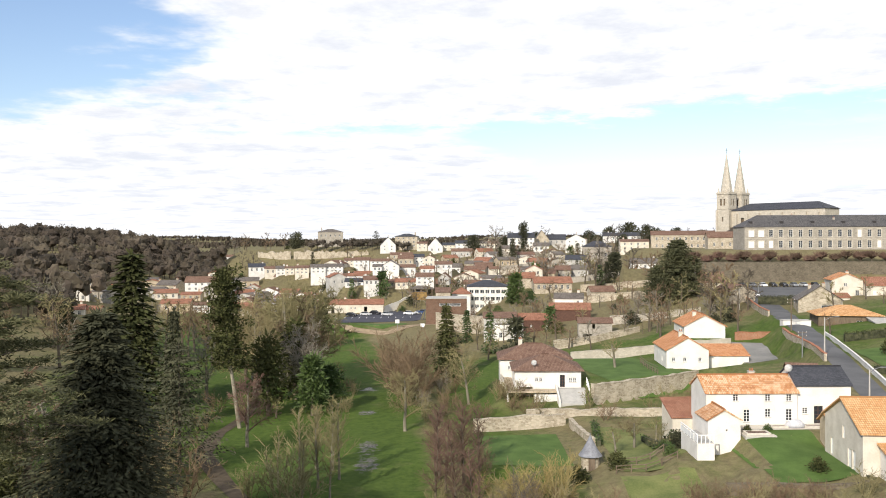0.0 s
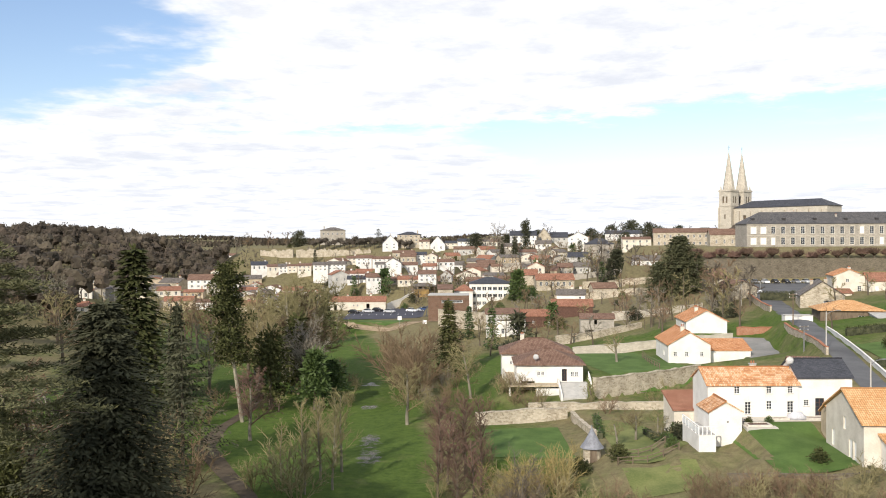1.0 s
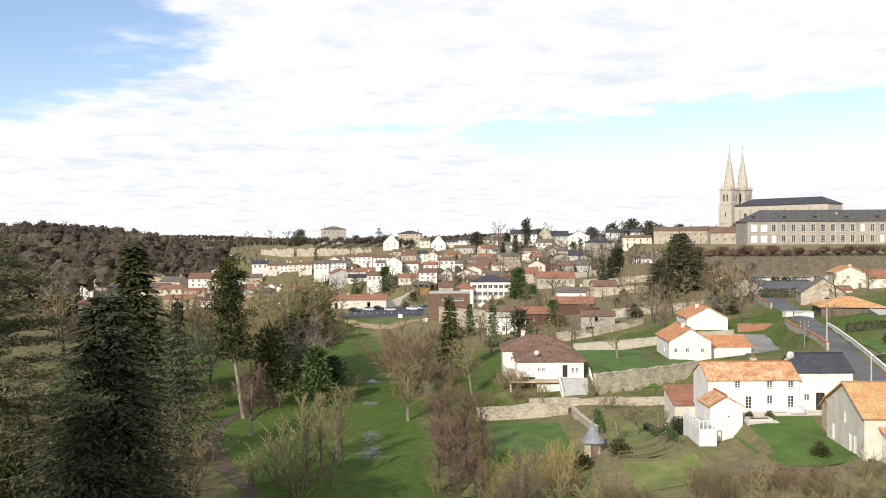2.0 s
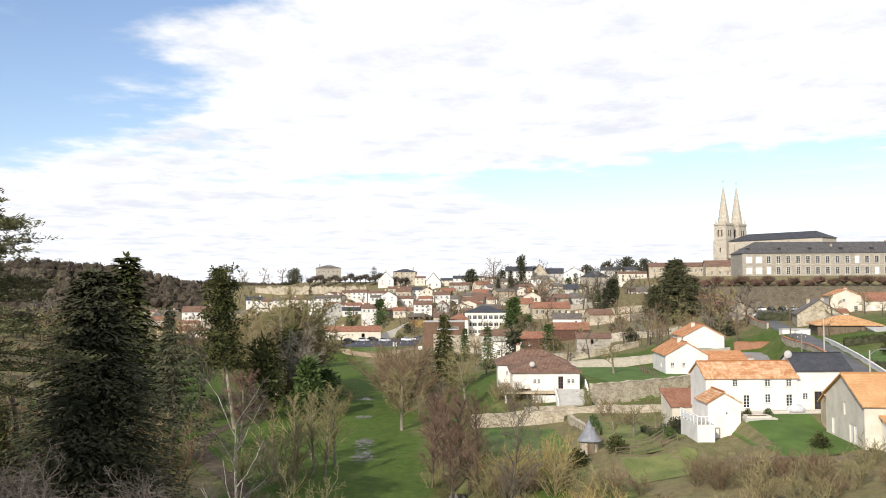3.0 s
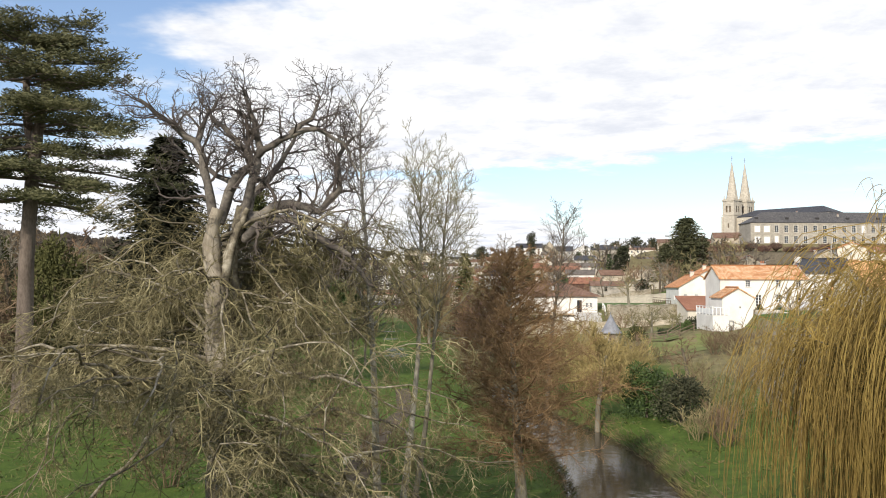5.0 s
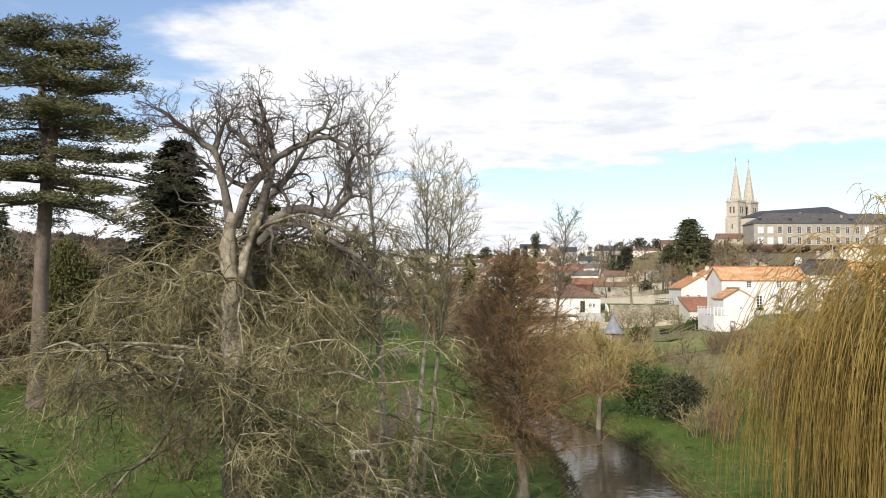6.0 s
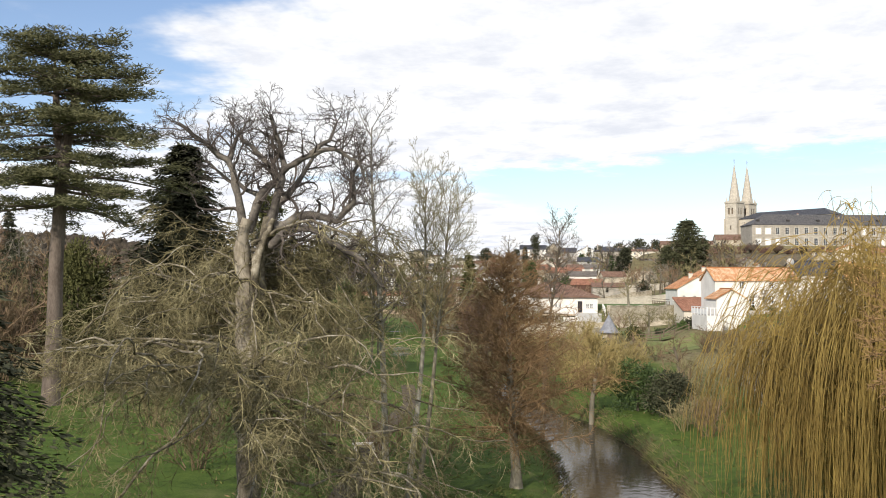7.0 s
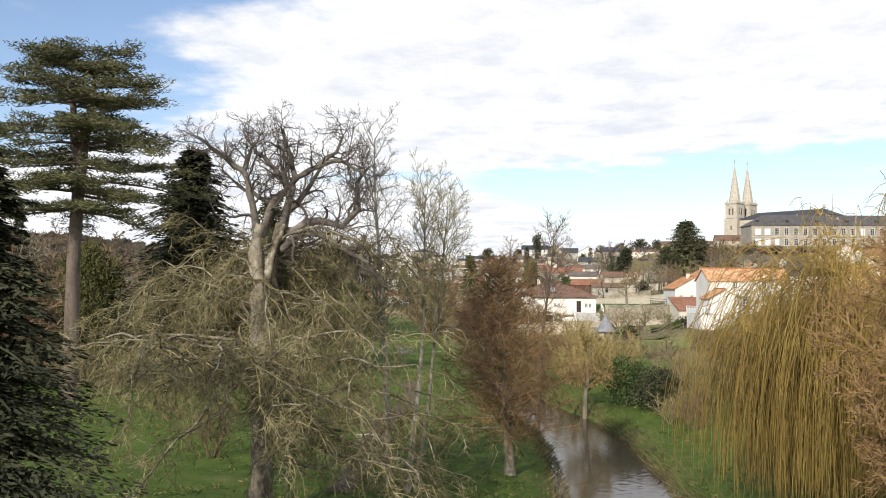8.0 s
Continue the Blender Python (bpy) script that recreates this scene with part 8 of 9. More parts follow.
def thicket(x, y, i):
    tone = RNG.choice(("brown", "dark", "brown", "olive"))
    tree_thing("woodland_tree", "many-stemmed bare %s tree in the park wood" % {"brown": "brown", "dark": "dark", "olive": "olive"}[tone], RNG.choice(FAN), "bark", "twig_" + tone, x, y, RNG.uniform(7.5, 11.5), RNG.uniform(0, 360), group="park wood", wide=1.05)


scatter(RNG, 34, -66, -27, 84, 118, thicket, 0.2)
scatter(RNG, 12, -60, -40, 64, 84, thicket, 0.2)
scatter(RNG, 30, -44, -17, 64, 92, under_shrub, 0.3)
scatter(RNG, 26, -75, -38, 64, 150, under_shrub, 0.5)
scatter(RNG, 16, -42, -17, 158, 215, under_shrub, 0.3)
def yellow_shrub(x, y, i):
    tree_thing("shrub", "bare yellow-olive bush on the river meadow", RNG.choice(FAN), "bark", "twig_yellow", x, y, RNG.uniform(4.0, 6.2), RNG.uniform(0, 360), group="yellow bushes", wide=1.1, category="shrub")


scatter(RNG, 9, 8, 15, 70, 83, yellow_shrub, 0.2)
scatter(RNG, 10, 5, 15, 97, 107, yellow_shrub, 0.2)
scatter(RNG, 20, 24, 43, 82, 93, under_shrub, 0.2)
scatter(RNG, 7, 6, 15, 90, 104, under_shrub, 0.3)
scatter(RNG, 26, 13, 32, 60, 96, under_shrub, 0.5)
scatter(RNG, 10, 6, 16, 140, 160, under_shrub, 0.5)
scatter(RNG, 14, 22, 46, 126, 150, under_shrub, 0.5)
scatter(RNG, 10, -14, 4, 196, 250, under_shrub, 0.5)

for i in range(18):
    y = 72 + i * 8.2
    s = 1 if i % 2 else -1
    x = float(bed_x(y)) + s * RNG.uniform(2.6, 4.4)
    tone = ("olive", "brown", "red", "olive")[i % 4]
    if not (s < 0 and 118 < y < 160):
        tree_thing("shrub", "bare %s stems on the stream bank" % {"olive": "olive", "brown": "brown", "red": "reddish", "grey": "grey"}[tone], FAN[i % 4], "bark", "twig_" + tone, x, y, RNG.uniform(3.0, 5.2), i * 77, group="bank shrubs", wide=0.95, category="shrub")
for i in range(9):
    y = 152 + i * 5
    x = float(bed_x(y)) + (1.9 if i % 2 else -1.9)
    tree_thing("shrub", "bare olive stems leaning over the stream", FAN[i % 4], "bark", ("twig_olive", "twig_brown", "twig_grey")[i % 3], x, y, RNG.uniform(3.6, 5.6), i * 77, group="bank shrubs", wide=0.9, category="shrub")
for i, (x, y, h) in enumerate(((-29, 182, 20), (-34, 190, 22), (-26, 176, 17), (-30, 198, 21), (-37, 178, 18), (-32, 203, 19), (-41, 196, 19))):
    tree_thing("oak", "bare oak with a dense olive-tan crown", WOOD_OAK[i % 2], "pale_bark", ("twig_brown", "twig_olive")[i % 2], x, y, h, i * 63, group="park oaks", wide=1.2)
for i, (x, y, h) in enumerate(((-28.5, 174, 15),)):
    tree_thing("ivy_tree", "trunk smothered in dark ivy", TALL, "bark", "needle_warm", x, y, h, i * 90, group="ivy trunks", wide=1.0)
for i, (x, y, h) in enumerate(((-4.5, 41, 3.6), (-7.5, 44, 4.2), (-13, 42, 3.8), (-17, 38, 4.4), (-20, 46, 4.6), (-11, 50, 4.4), (-24, 52, 4.8))):
    tree_thing("shrub", "open bare shrub under the old weeping tree", FAN[i % 4], "bark", ("twig_olive", "twig_brown")[i % 2], x, y, h, i * 83, group="lawn shrubs", wide=1.2, category="shrub")
scatter(RNG, 16, 11, 26, 38, 62, under_shrub, 0.3)

# single trees of the middle distance
tree_thing("blue_cedar", "broad dark cedar towering over the gardens", GREAT_CEDAR, "bark", "needle_pine", 68.5, 266, 18.6, wide=1.12)
tree_thing("blue_cedar", "smaller dark cedar beside a broad one", GREAT_CEDAR, "bark", "needle_pine", 63.5, 270, 12.0, 70)
tree_thing("blue_cedar", "low dark cedar above the gardens", GREAT_CEDAR, "bark", "needle_pine", 74.5, 270, 12.0, 130)


def slope_tree(x, y, i):
    tone = RNG.choice(("grey", "dark", "brown", "olive"))
    tree_thing("slope_tree", "tall bare tree on the town slope", RNG.choice(FAR_ROUND), "bark", "twig_" + tone, x, y, RNG.uniform(9, 14), RNG.uniform(0, 360), group="slope trees", wide=1.1)


scatter(RNG, 22, 34, 82, 318, 450, slope_tree, 1.5)
scatter(RNG, 10, 60, 80, 205, 300, slope_tree, 1.5)
scatter(RNG, 8, -140, -100, 560, 620, slope_tree, 1.5)
scatter(RNG, 34, -125, -40, 520, 580, town_shrub, 0.5)
scatter(RNG, 26, -30, 45, 340, 372, town_shrub, 0.0)
tree_thing("cypress_hedge", "broad green cypress beside the school", CONE, "bark", "leaf", 25.5, 318, 11, 0, wide=1.1)
tree_thing("cypress_hedge", "green evergreen bush by the school", BUSH, "bark", "leaf", 29.5, 314, 4.5, 40)
tree_thing("cedar", "dark spreading tree on the castle mound", CEDAR, "bark", "needle", -46, 625, 13, 0, wide=0.9)
tree_thing("cedar", "dark round tree at the castle's edge", DOME, "bark", "needle", -103, 640, 12, 90, wide=1.2)
tree_thing("pine", "tall dark pine above the old town", leafy(21, lambda t: 0.1 + 0.12 * abs(math.sin(t * 9)), 2200, 0.06, 40), "bark", "needle", 46, 520, 17, 0, wide=0.6)
tree_thing("bare_tree", "round bare tree on the town skyline", ROUND[0], "bark", "twig_grey", 30, 510, 20, 0, wide=1.1)
tree_thing("conifer", "dark conifer on the town slope", FIR, "bark", "needle", 36, 470, 14, 0, wide=1.2)
tree_thing("conifer", "dark conifer beside white houses", FIR, "bark", "needle", 30, 478, 10, 70, wide=1.3)
tree_thing("conifer", "dark conifers above the old wall", CONE, "bark", "needle", 66, 350, 11, 0, wide=1.2)
tree_thing("conifer", "dark conifer above the gardens", FIR, "bark", "needle", 62, 344, 9, 100, wide=1.4)
for i in range(15):
    x = 104 + i * 5.2 + RNG.uniform(-1.2, 1.2)
    tree_thing("skyline_tree", "distant tree on the ridge beyond the town", (DOME, FAR_ROUND[i % 3], FAR_ROUND[(i + 1) % 3])[i % 3], "bark", "needle" if i % 3 == 0 else "twig_dark", x, 585 + RNG.uniform(-12, 12), RNG.uniform(12, 18), i * 40, group="skyline trees", wide=1.1)
for i in range(9):
    tree_thing("skyline_tree", "tall bare tree behind the abbey", FAR_ROUND[i % 3], "bark", "twig_dark", 200 + i * 9 + RNG.uniform(-2, 2), 500 + RNG.uniform(-10, 10), RNG.uniform(16, 21), i * 50, group="trees behind the abbey")
for i in range(26):
    tree_thing("skyline_tree", "bare tree standing over the town roofs", FAR_ROUND[i % 3] if i % 4 else DOME, "bark", "twig_dark" if i % 4 else "needle", 20 + i * 4.4 + RNG.uniform(-2, 2), 548 + RNG.uniform(-14, 20), RNG.uniform(8, 13), i * 40, group="skyline trees", wide=1.15)
POLLARD = clipped_lime(91)
for i in range(20):
    tree_thing("pollard_tree", "pollarded lime with reddish winter twigs", POLLARD, "bark", "twig_red", 86 + i * 4.6, 327.2 + (i % 2) * 1.2, RNG.uniform(5.8, 6.8), i * 37, group="pollarded limes", wide=1.15)
for i in range(20):
    tree_thing("pollard_tree", "clipped lime on the castle terrace", POLLARD, "bark", "twig_dark", -86 + i * 3.3, 594 + (i % 3) * 3, RNG.uniform(7.0, 8.4), i * 41, group="castle limes", wide=0.9)
for i, (x, y, h) in enumerate(((22, 116, 4.2), (25.2, 120, 4.6), (28, 117, 3.6), (29, 124, 3.8), (32.5, 172, 6.2), (20.9, 109.6, 1.9), (16.2, 108, 2.0))):
    tree_thing("fruit_tree", "small bare fruit tree in the garden", SMALL[i % 3] if i < 5 else BUSH, "pale_bark", "twig_olive" if i < 5 else "needle_warm", x, y, h, i * 90, group="fruit trees", wide=1.15)
tree_thing("bare_tree", "budding branches of a bank-side tree", bare(95, "oak", 1.45, 0.75), "pale_bark", "twig_rust", 11.8, 13.5, 12.8, 15, wide=1.0)
tree_thing("bare_tree", "tall bare tree with red twigs by the meadow", OAK[2], "bark", "twig_grey", 17.5, 47, 11, 15, wide=0.85)
tree_thing("shrub", "pale straw clump on the river bank", FAN[2], "bark", "twig_olive", 12.8, 52.0, 3.0, 15, wide=1.4, category="shrub")


# woods on the far valley side, too many to count
def lumpy_crown():
    bm = bmesh.new()
    bmesh.ops.create_icosphere(bm, subdivisions=2, radius=1.0)
    out = [v.co.copy() for v in bm.verts], [tuple(v.index for v in q.verts) for q in bm.faces]
    bm.free()
    return out


ICO_V, ICO_F = lumpy_crown()


def far_woods():
    rng = random.Random(8)
    v, f = [], []
    count = 0
    while count < 1900:
        y = rng.uniform(230, 760)
        x = float(river_x(y)) - rng.uniform(30, 360)
        if x > -0.235 * y - 4 or (y < 450 and x > float(river_x(y)) - 78):
            continue
        if not free(x, y, 3):
            continue
        count += 1
        h, r = rng.uniform(9, 14), rng.uniform(3.0, 5.2)
        z = gz(x, y)
        c = Vector((x, y, z + h * 0.62))
        spike(v, f, Vector((x, y, z - 0.3)), Vector((x, y, z + h * 0.9)), 0.25)
        n = len(v)
        lump = (rng.uniform(0, 6.28), rng.uniform(0, 6.28), rng.uniform(0, 6.28))
        for g in ICO_V:
            k = 0.66 + 0.13 * math.sin(4 * g.x + lump[0]) + 0.14 * math.sin(5 * g.y + lump[1]) + 0.12 * math.sin(5 * g.z + lump[2]) + rng.uniform(-0.1, 0.1)
            v.append(c + Vector((g.x * r, g.y * r, g.z * h * 0.36)) * k)
        f += [tuple(n + i for i in q) for q in ICO_F]
        for k in range(38):
            g = Vector((rng.gauss(0, 1), rng.gauss(0, 1), abs(rng.gauss(0.3, 0.8)) - 0.2)).normalized()
            p = c + Vector((g.x * r, g.y * r, g.z * h * 0.36)) * rng.uniform(0.55, 0.88)
            q = p + (g + Vector((rng.gauss(0, 0.6), rng.gauss(0, 0.6), rng.gauss(0.3, 0.5)))).normalized() * rng.uniform(0.8, 1.7)
            blade(v, f, p, q, rng.uniform(0.3, 0.6), Vector((rng.gauss(0, 1), rng.gauss(0, 1), rng.gauss(0, 1))))
    ob = part_mesh("woodland", raw_mesh("woodland", v, f), M["wood_far"])
    tagged(ob, "bare brown winter woods covering the valley side", "woodland", kind="stuff")


far_woods()


def far_hedges():
    """Dark hedgerows and copses over the distant fields."""
    rng = random.Random(15)
    v, f = [], []
    for row in range(130):
        y0 = rng.uniform(850, 3600)
        x0 = rng.uniform(-0.7, 0.7) * y0
        ln, a = rng.uniform(80, 420), rng.uniform(-0.35, 0.35)
        for k in range(int(ln / 7)):
            x, y = x0 + math.cos(a) * k * 7 + rng.gauss(0, 1.5), y0 + math.sin(a) * k * 7 + rng.gauss(0, 2)
            z, h = gz(x, y), rng.uniform(5, 11)
            for j in range(7):
                p = Vector((x + rng.gauss(0, 2), y + rng.gauss(0, 2), z - 0.2))
                blade(v, f, p, p + Vector((rng.gauss(0, 2), rng.gauss(0, 2), h * rng.uniform(0.6, 1))), 4.5, Vector((rng.gauss(0, 1), rng.gauss(0, 1), 0.1)))
    ob = part_mesh("hedgerows", raw_mesh("hedgerows", v, f), M["wood_far"])
    tagged(ob, "dark distant hedgerows and copses between fields", "hedgerow", kind="stuff")


far_hedges()


# ---- cars ----
def car(x, y, yaw, paint, label):
    z = gz(x, y) + 0.12
    ob = thing("car", label, "car", x, y, z, yaw, "parked cars")
    bm = bmesh.new()
    prism(bm, ((-2.1, 0.25), (-2.15, 0.6), (-1.95, 0.85), (-1.1, 0.95), (1.9, 0.98), (2.1, 0.8), (2.12, 0.3)), -0.85, 0.85)
    bmesh.ops.bevel(bm, geom=bm.edges[:], offset=0.05, segments=2, affect="EDGES")
    body = part("body", bm, paint, ob, smooth=False)
    bm = bmesh.new()
    prism(bm, ((-1.1, 0.96), (-0.35, 1.42), (1.2, 1.45), (1.85, 0.99)), -0.74, 0.74)
    bmesh.ops.bevel(bm, geom=bm.edges[:], offset=0.04, segments=1, affect="EDGES")
    part("window", bm, M["glass"], body, "dark car windows")
    part("roof", box_bm(-0.7, 0.7, -0.3, 1.15, 1.43, 1.49, bevel=0.02), paint, body)
    for wx in (-0.8, 0.8):
        for wy in (-1.35, 1.3):
            bm = bmesh.new()
            bmesh.ops.create_cone(bm, segments=14, radius1=0.31, radius2=0.31, depth=0.2, cap_ends=True, matrix=Matrix.Translation((wx, wy, 0.3)) @ Matrix.Rotation(math.pi / 2, 4, "Y"))
            wh = part("wheel", bm, M["rubber"], ob)
            bm = bmesh.new()
            bmesh.ops.create_cone(bm, segments=10, radius1=0.18, radius2=0.16, depth=0.22, cap_ends=True, matrix=Matrix.Translation((wx, wy, 0.3)) @ Matrix.Rotation(math.pi / 2, 4, "Y"))
            part("rim", bm, M["metal"], wh)
    for lx in (-0.62, 0.62):
        part("headlight", box_bm(lx - 0.14, lx + 0.14, -2.2, -2.13, 0.6, 0.74), M["paint"], body)
    return ob


M["rubber"] = material("tyre_rubber", ((0.015, 0.015, 0.015), (0.03, 0.03, 0.03)), 0.9, 5, 30, 0.1)
CARS = {"white": (0.75, 0.76, 0.78), "black": (0.02, 0.02, 0.025), "grey": (0.22, 0.23, 0.25), "silver": (0.48, 0.49, 0.5), "red": (0.3, 0.03, 0.02), "blue": (0.04, 0.07, 0.16)}
for k in list(CARS):
    M["car_" + k] = material("car_paint_" + k, (CARS[k], tuple(min(1, c * 1.08) for c in CARS[k])), 0.25, 1, 5, 0, spec=0.6)
car(88.2, 259.5, 95, M["car_white"], "white hatchback parked on the upper square")
for i, c in enumerate(("black", "white", "black", "grey", "white", "black", "black", "grey", "silver", "black")):
    car(97 + i * 3.6, 316 + 0.3 * (i % 3), 4 - 3 * (i % 2), M["car_" + c], "%s car parked below the terrace wall" % c)
for x, y, c in ((-33.5, 331, "black"), (-28.5, 334, "silver"), (-20.6, 333, "silver"), (-12.6, 337, "white"), (-8.6, 340, "silver"), (-7.0, 334, "blue"), (-25.5, 340, "black")):
    car(x, y, 62, M["car_" + c], "%s car in the riverside car park" % c)
lines = 0
for i in range(12):
    x = -38 + i * 2.6
    ob = part("bay_line", box_bm(x, x + 0.14, 322.5 + 0.2 * i, 327.5 + 0.2 * i, 3.31, 3.325), M["paint"])
    tagged(ob, "white painted parking bay line", "marking", "bay lines")


# ---- poles, lamps and signs ----
def pole(x, y, h, label, lamp=True, arm=1.6, yaw=0.0, mat="concrete"):
    ob = thing("street_lamp" if lamp else "utility_pole", label, "lamp" if lamp else "pole", x, y, gz(x, y), yaw, "poles")
    v, f = [], []
    tube(v, f, [Vector((0, 0, -0.5)), Vector((0, 0, h))], [0.14, 0.08], 8)
    part_mesh("post", raw_mesh("post", v, f), M[mat], ob, smooth=True)
    if lamp:
        v, f = [], []
        tube(v, f, [Vector((0, 0, h - 0.5)), Vector((arm * 0.5, 0, h)), Vector((arm, 0, h + 0.15))], [0.05, 0.045, 0.04], 6)
        a = part_mesh("arm", raw_mesh("arm", v, f), M["metal"], ob)
        part("lamp_head", box_bm(arm - 0.1, arm + 0.6, -0.12, 0.12, h + 0.08, h + 0.22, bevel=0.04), M["metal"], a)
    else:
        for z in (h - 0.3, h - 0.9):
            c = part("crossarm", box_bm(-0.8, 0.8, -0.05, 0.05, z, z + 0.1), M["wood"], ob)
            for q in (-0.7, 0, 0.7):
                part("insulator", box_bm(q - 0.04, q + 0.04, -0.04, 0.04, z + 0.103, z + 0.25), M["paint"], c)
    return ob


pole(62.6, 149, 6.6, "concrete street lamp beside the climbing lane", arm=1.8)
pole(51.9, 110.5, 8.5, "tall concrete street lamp behind the gabled house", arm=1.4)
pole(69.0, 180, 6.4, "wooden utility pole beside the lane", lamp=False, mat="wood")
pole(76.6, 235, 6.5, "concrete pole at the corner of the square", lamp=False)
pole(91, 262, 3.8, "thin lamp post on the upper square", arm=0.5, mat="metal")
pole(62.5, 158, 4.5, "grey pole beside the farmhouse", lamp=False, mat="metal")
pole(-44, 340, 6.5, "thin pole behind the low cream building", lamp=False, mat="metal")


def sign(x, y, w, h, up, label):
    ob = thing("sign", label, "sign", x, y, gz(x, y))
    part("post", box_bm(-0.05, 0.05, -0.05, 0.05, -0.3, up + h - 0.1), M["metal"], ob)
    part("board", box_bm(-w / 2, w / 2, -0.09, -0.053, up, up + h), M["paint"], ob)


sign(-14.8, 292, 1.3, 1.2, 2.2, "white square sign board on a post")
sign(-6.6, 288, 1.3, 1.1, 0.6, "low white notice board by the path")


# ---- garden hut, fences and garden furniture ----
def slate_hut():
    z = gz(18.2, 112.7)
    ob = thing("garden_hut", "round stone hut under a pointed slate roof", "hut", 18.2, 112.7, z)
    bm = bmesh.new()
    bmesh.ops.create_cone(bm, segments=16, radius1=1.15, radius2=1.1, depth=2.2, cap_ends=True, matrix=Matrix.Translation((0, 0, 0.6)))
    part("wall", bm, M["stone"], ob)
    bm = bmesh.new()
    prof = ((1.5, 1.62), (1.0, 2.3), (0.55, 3.1), (0.22, 3.75), (0.05, 4.05))
    rings = [[bm.verts.new((r * math.cos(a * math.pi / 8), r * math.sin(a * math.pi / 8), h)) for a in range(16)] for r, h in prof]
    for i in range(len(rings) - 1):
        for a in range(16):
            bm.faces.new((rings[i][a], rings[i][(a + 1) % 16], rings[i + 1][(a + 1) % 16], rings[i + 1][a]))
    bm.faces.new(rings[0][::-1])
    bm.faces.new(rings[-1])
    part("roof", bm, M["pale_slate"], ob, "pale grey slate cone roof")
    part("finial", box_bm(-0.05, 0.05, -0.05, 0.05, 4.053, 4.4), M["metal"], ob)
    part("door", box_bm(-0.4, 0.4, -1.2, -1.13, -0.2, 1.5), M["wood"], ob)


M["pale_slate"] = material("pale_slate", ((0.16, 0.165, 0.18), (0.26, 0.265, 0.285)), 0.75, 2, 14, 0.3)
slate_hut()


def stone_bench(x, y, yaw):
    ob = thing("stone_bench", "pale stone slab bench beside the footpath", "bench", x, y, gz(x, y), yaw)
    part("seat", box_bm(-0.75, 0.75, -0.22, 0.22, 0.4, 0.5, bevel=0.02), M["paving"], ob)
    for q in (-0.55, 0.55):
        part("leg", box_bm(q - 0.1, q + 0.1, -0.18, 0.18, -0.1, 0.397), M["paving"], ob)


stone_bench(-8.6, 45.2, 10)


def rail_fence(pts, label, h=0.95, rails=2, gap=2.0, mat="wood"):
    ob = thing("fence", label, "fence", pts[0][0], pts[0][1], 0)
    P = []
    for (x0, y0), (x1, y1) in zip(pts, pts[1:]):
        n = max(1, round(math.hypot(x1 - x0, y1 - y0) / gap))
        P += [(x0 + (x1 - x0) * k / n, y0 + (y1 - y0) * k / n) for k in range(n)]
    P.append(pts[-1])
    ox, oy = pts[0]
    Q = [Vector((x - ox, y - oy, gz(x, y))) for x, y in P]
    for q in Q:
        part("post", box_bm(q.x - 0.06, q.x + 0.06, q.y - 0.06, q.y + 0.06, q.z - 0.4, q.z + h), M[mat], ob)
    for a, b in zip(Q, Q[1:]):
        for k in range(rails):
            v, f = [], []
            dz = Vector((0, 0, h * (0.45 + 0.45 * k)))
            tube(v, f, [a + dz, b + dz], [0.055, 0.055], 5)
            part_mesh("rail", raw_mesh("rail", v, f), M[mat], ob)
    return ob


rail_fence([(20.6, 110.4), (23.6, 111.0), (27.2, 112.2)], "weathered two-rail wooden orchard fence")
rail_fence([(20.4, 107.2), (24, 107.6), (28, 108.6)], "low wooden rail fence below the orchard")
rail_fence([(38.5, 163), (38.2, 170), (38.6, 178)], "dark garden fence on the terrace lawn", 1.0, 3)
rail_fence([(24.3, 151.0), (24.6, 156)], "white steel handrail on the ramp", 1.0, 2, 1.2, "paint")
rail_fence([(44, 90), (50, 88.6), (56, 87)], "low concrete rail by the lower garden", 0.5, 1, 3.0, "concrete")


def bed(x, y, w, d, label, z=7.34):
    ob = thing("planting_bed", label, "flower bed", x, y, z)
    for a in ((-w / 2, w / 2, -d / 2, -d / 2 + 0.25), (-w / 2, w / 2, d / 2 - 0.25, d / 2), (-w / 2, -w / 2 + 0.25, -d / 2 + 0.253, d / 2 - 0.253), (w / 2 - 0.25, w / 2, -d / 2 + 0.253, d / 2 - 0.253)):
        part("kerb", box_bm(*a, -0.1, 0.2), M["paving"], ob)
    part("soil", box_bm(-w / 2 + 0.253, w / 2 - 0.253, -d / 2 + 0.253, d / 2 - 0.253, -0.05, 0.12), M["redbrown"], ob)


bed(38.4, 111.3, 3.0, 1.8, "pale-kerbed square bed of bare dark soil", 7.12)
bed(42.0, 113.9, 2.2, 1.2, "pale-kerbed bed beside the terrace")
bed(46.4, 113.9, 2.4, 1.2, "pale-kerbed bed by the farmhouse door")
bed(49.6, 113.9, 2.2, 1.2, "pale-kerbed bed below the annexe")


def covered_table(x, y):
    ob = thing("covered_table", "garden table under a pale grey cover", "table", x, y, 7.33)
    bm = bmesh.new()
    bmesh.ops.create_uvsphere(bm, u_segments=18, v_segments=10, radius=1.0)
    for v in bm.verts:
        n = noise.noise(v.co * 2.2) * 0.16
        v.co = Vector((v.co.x * 1.25, v.co.y * 0.8, max(0, v.co.z) * 0.95 + 0.02)) * (1 + n)
    part("cover", bm, M["cover"], ob, smooth=True)


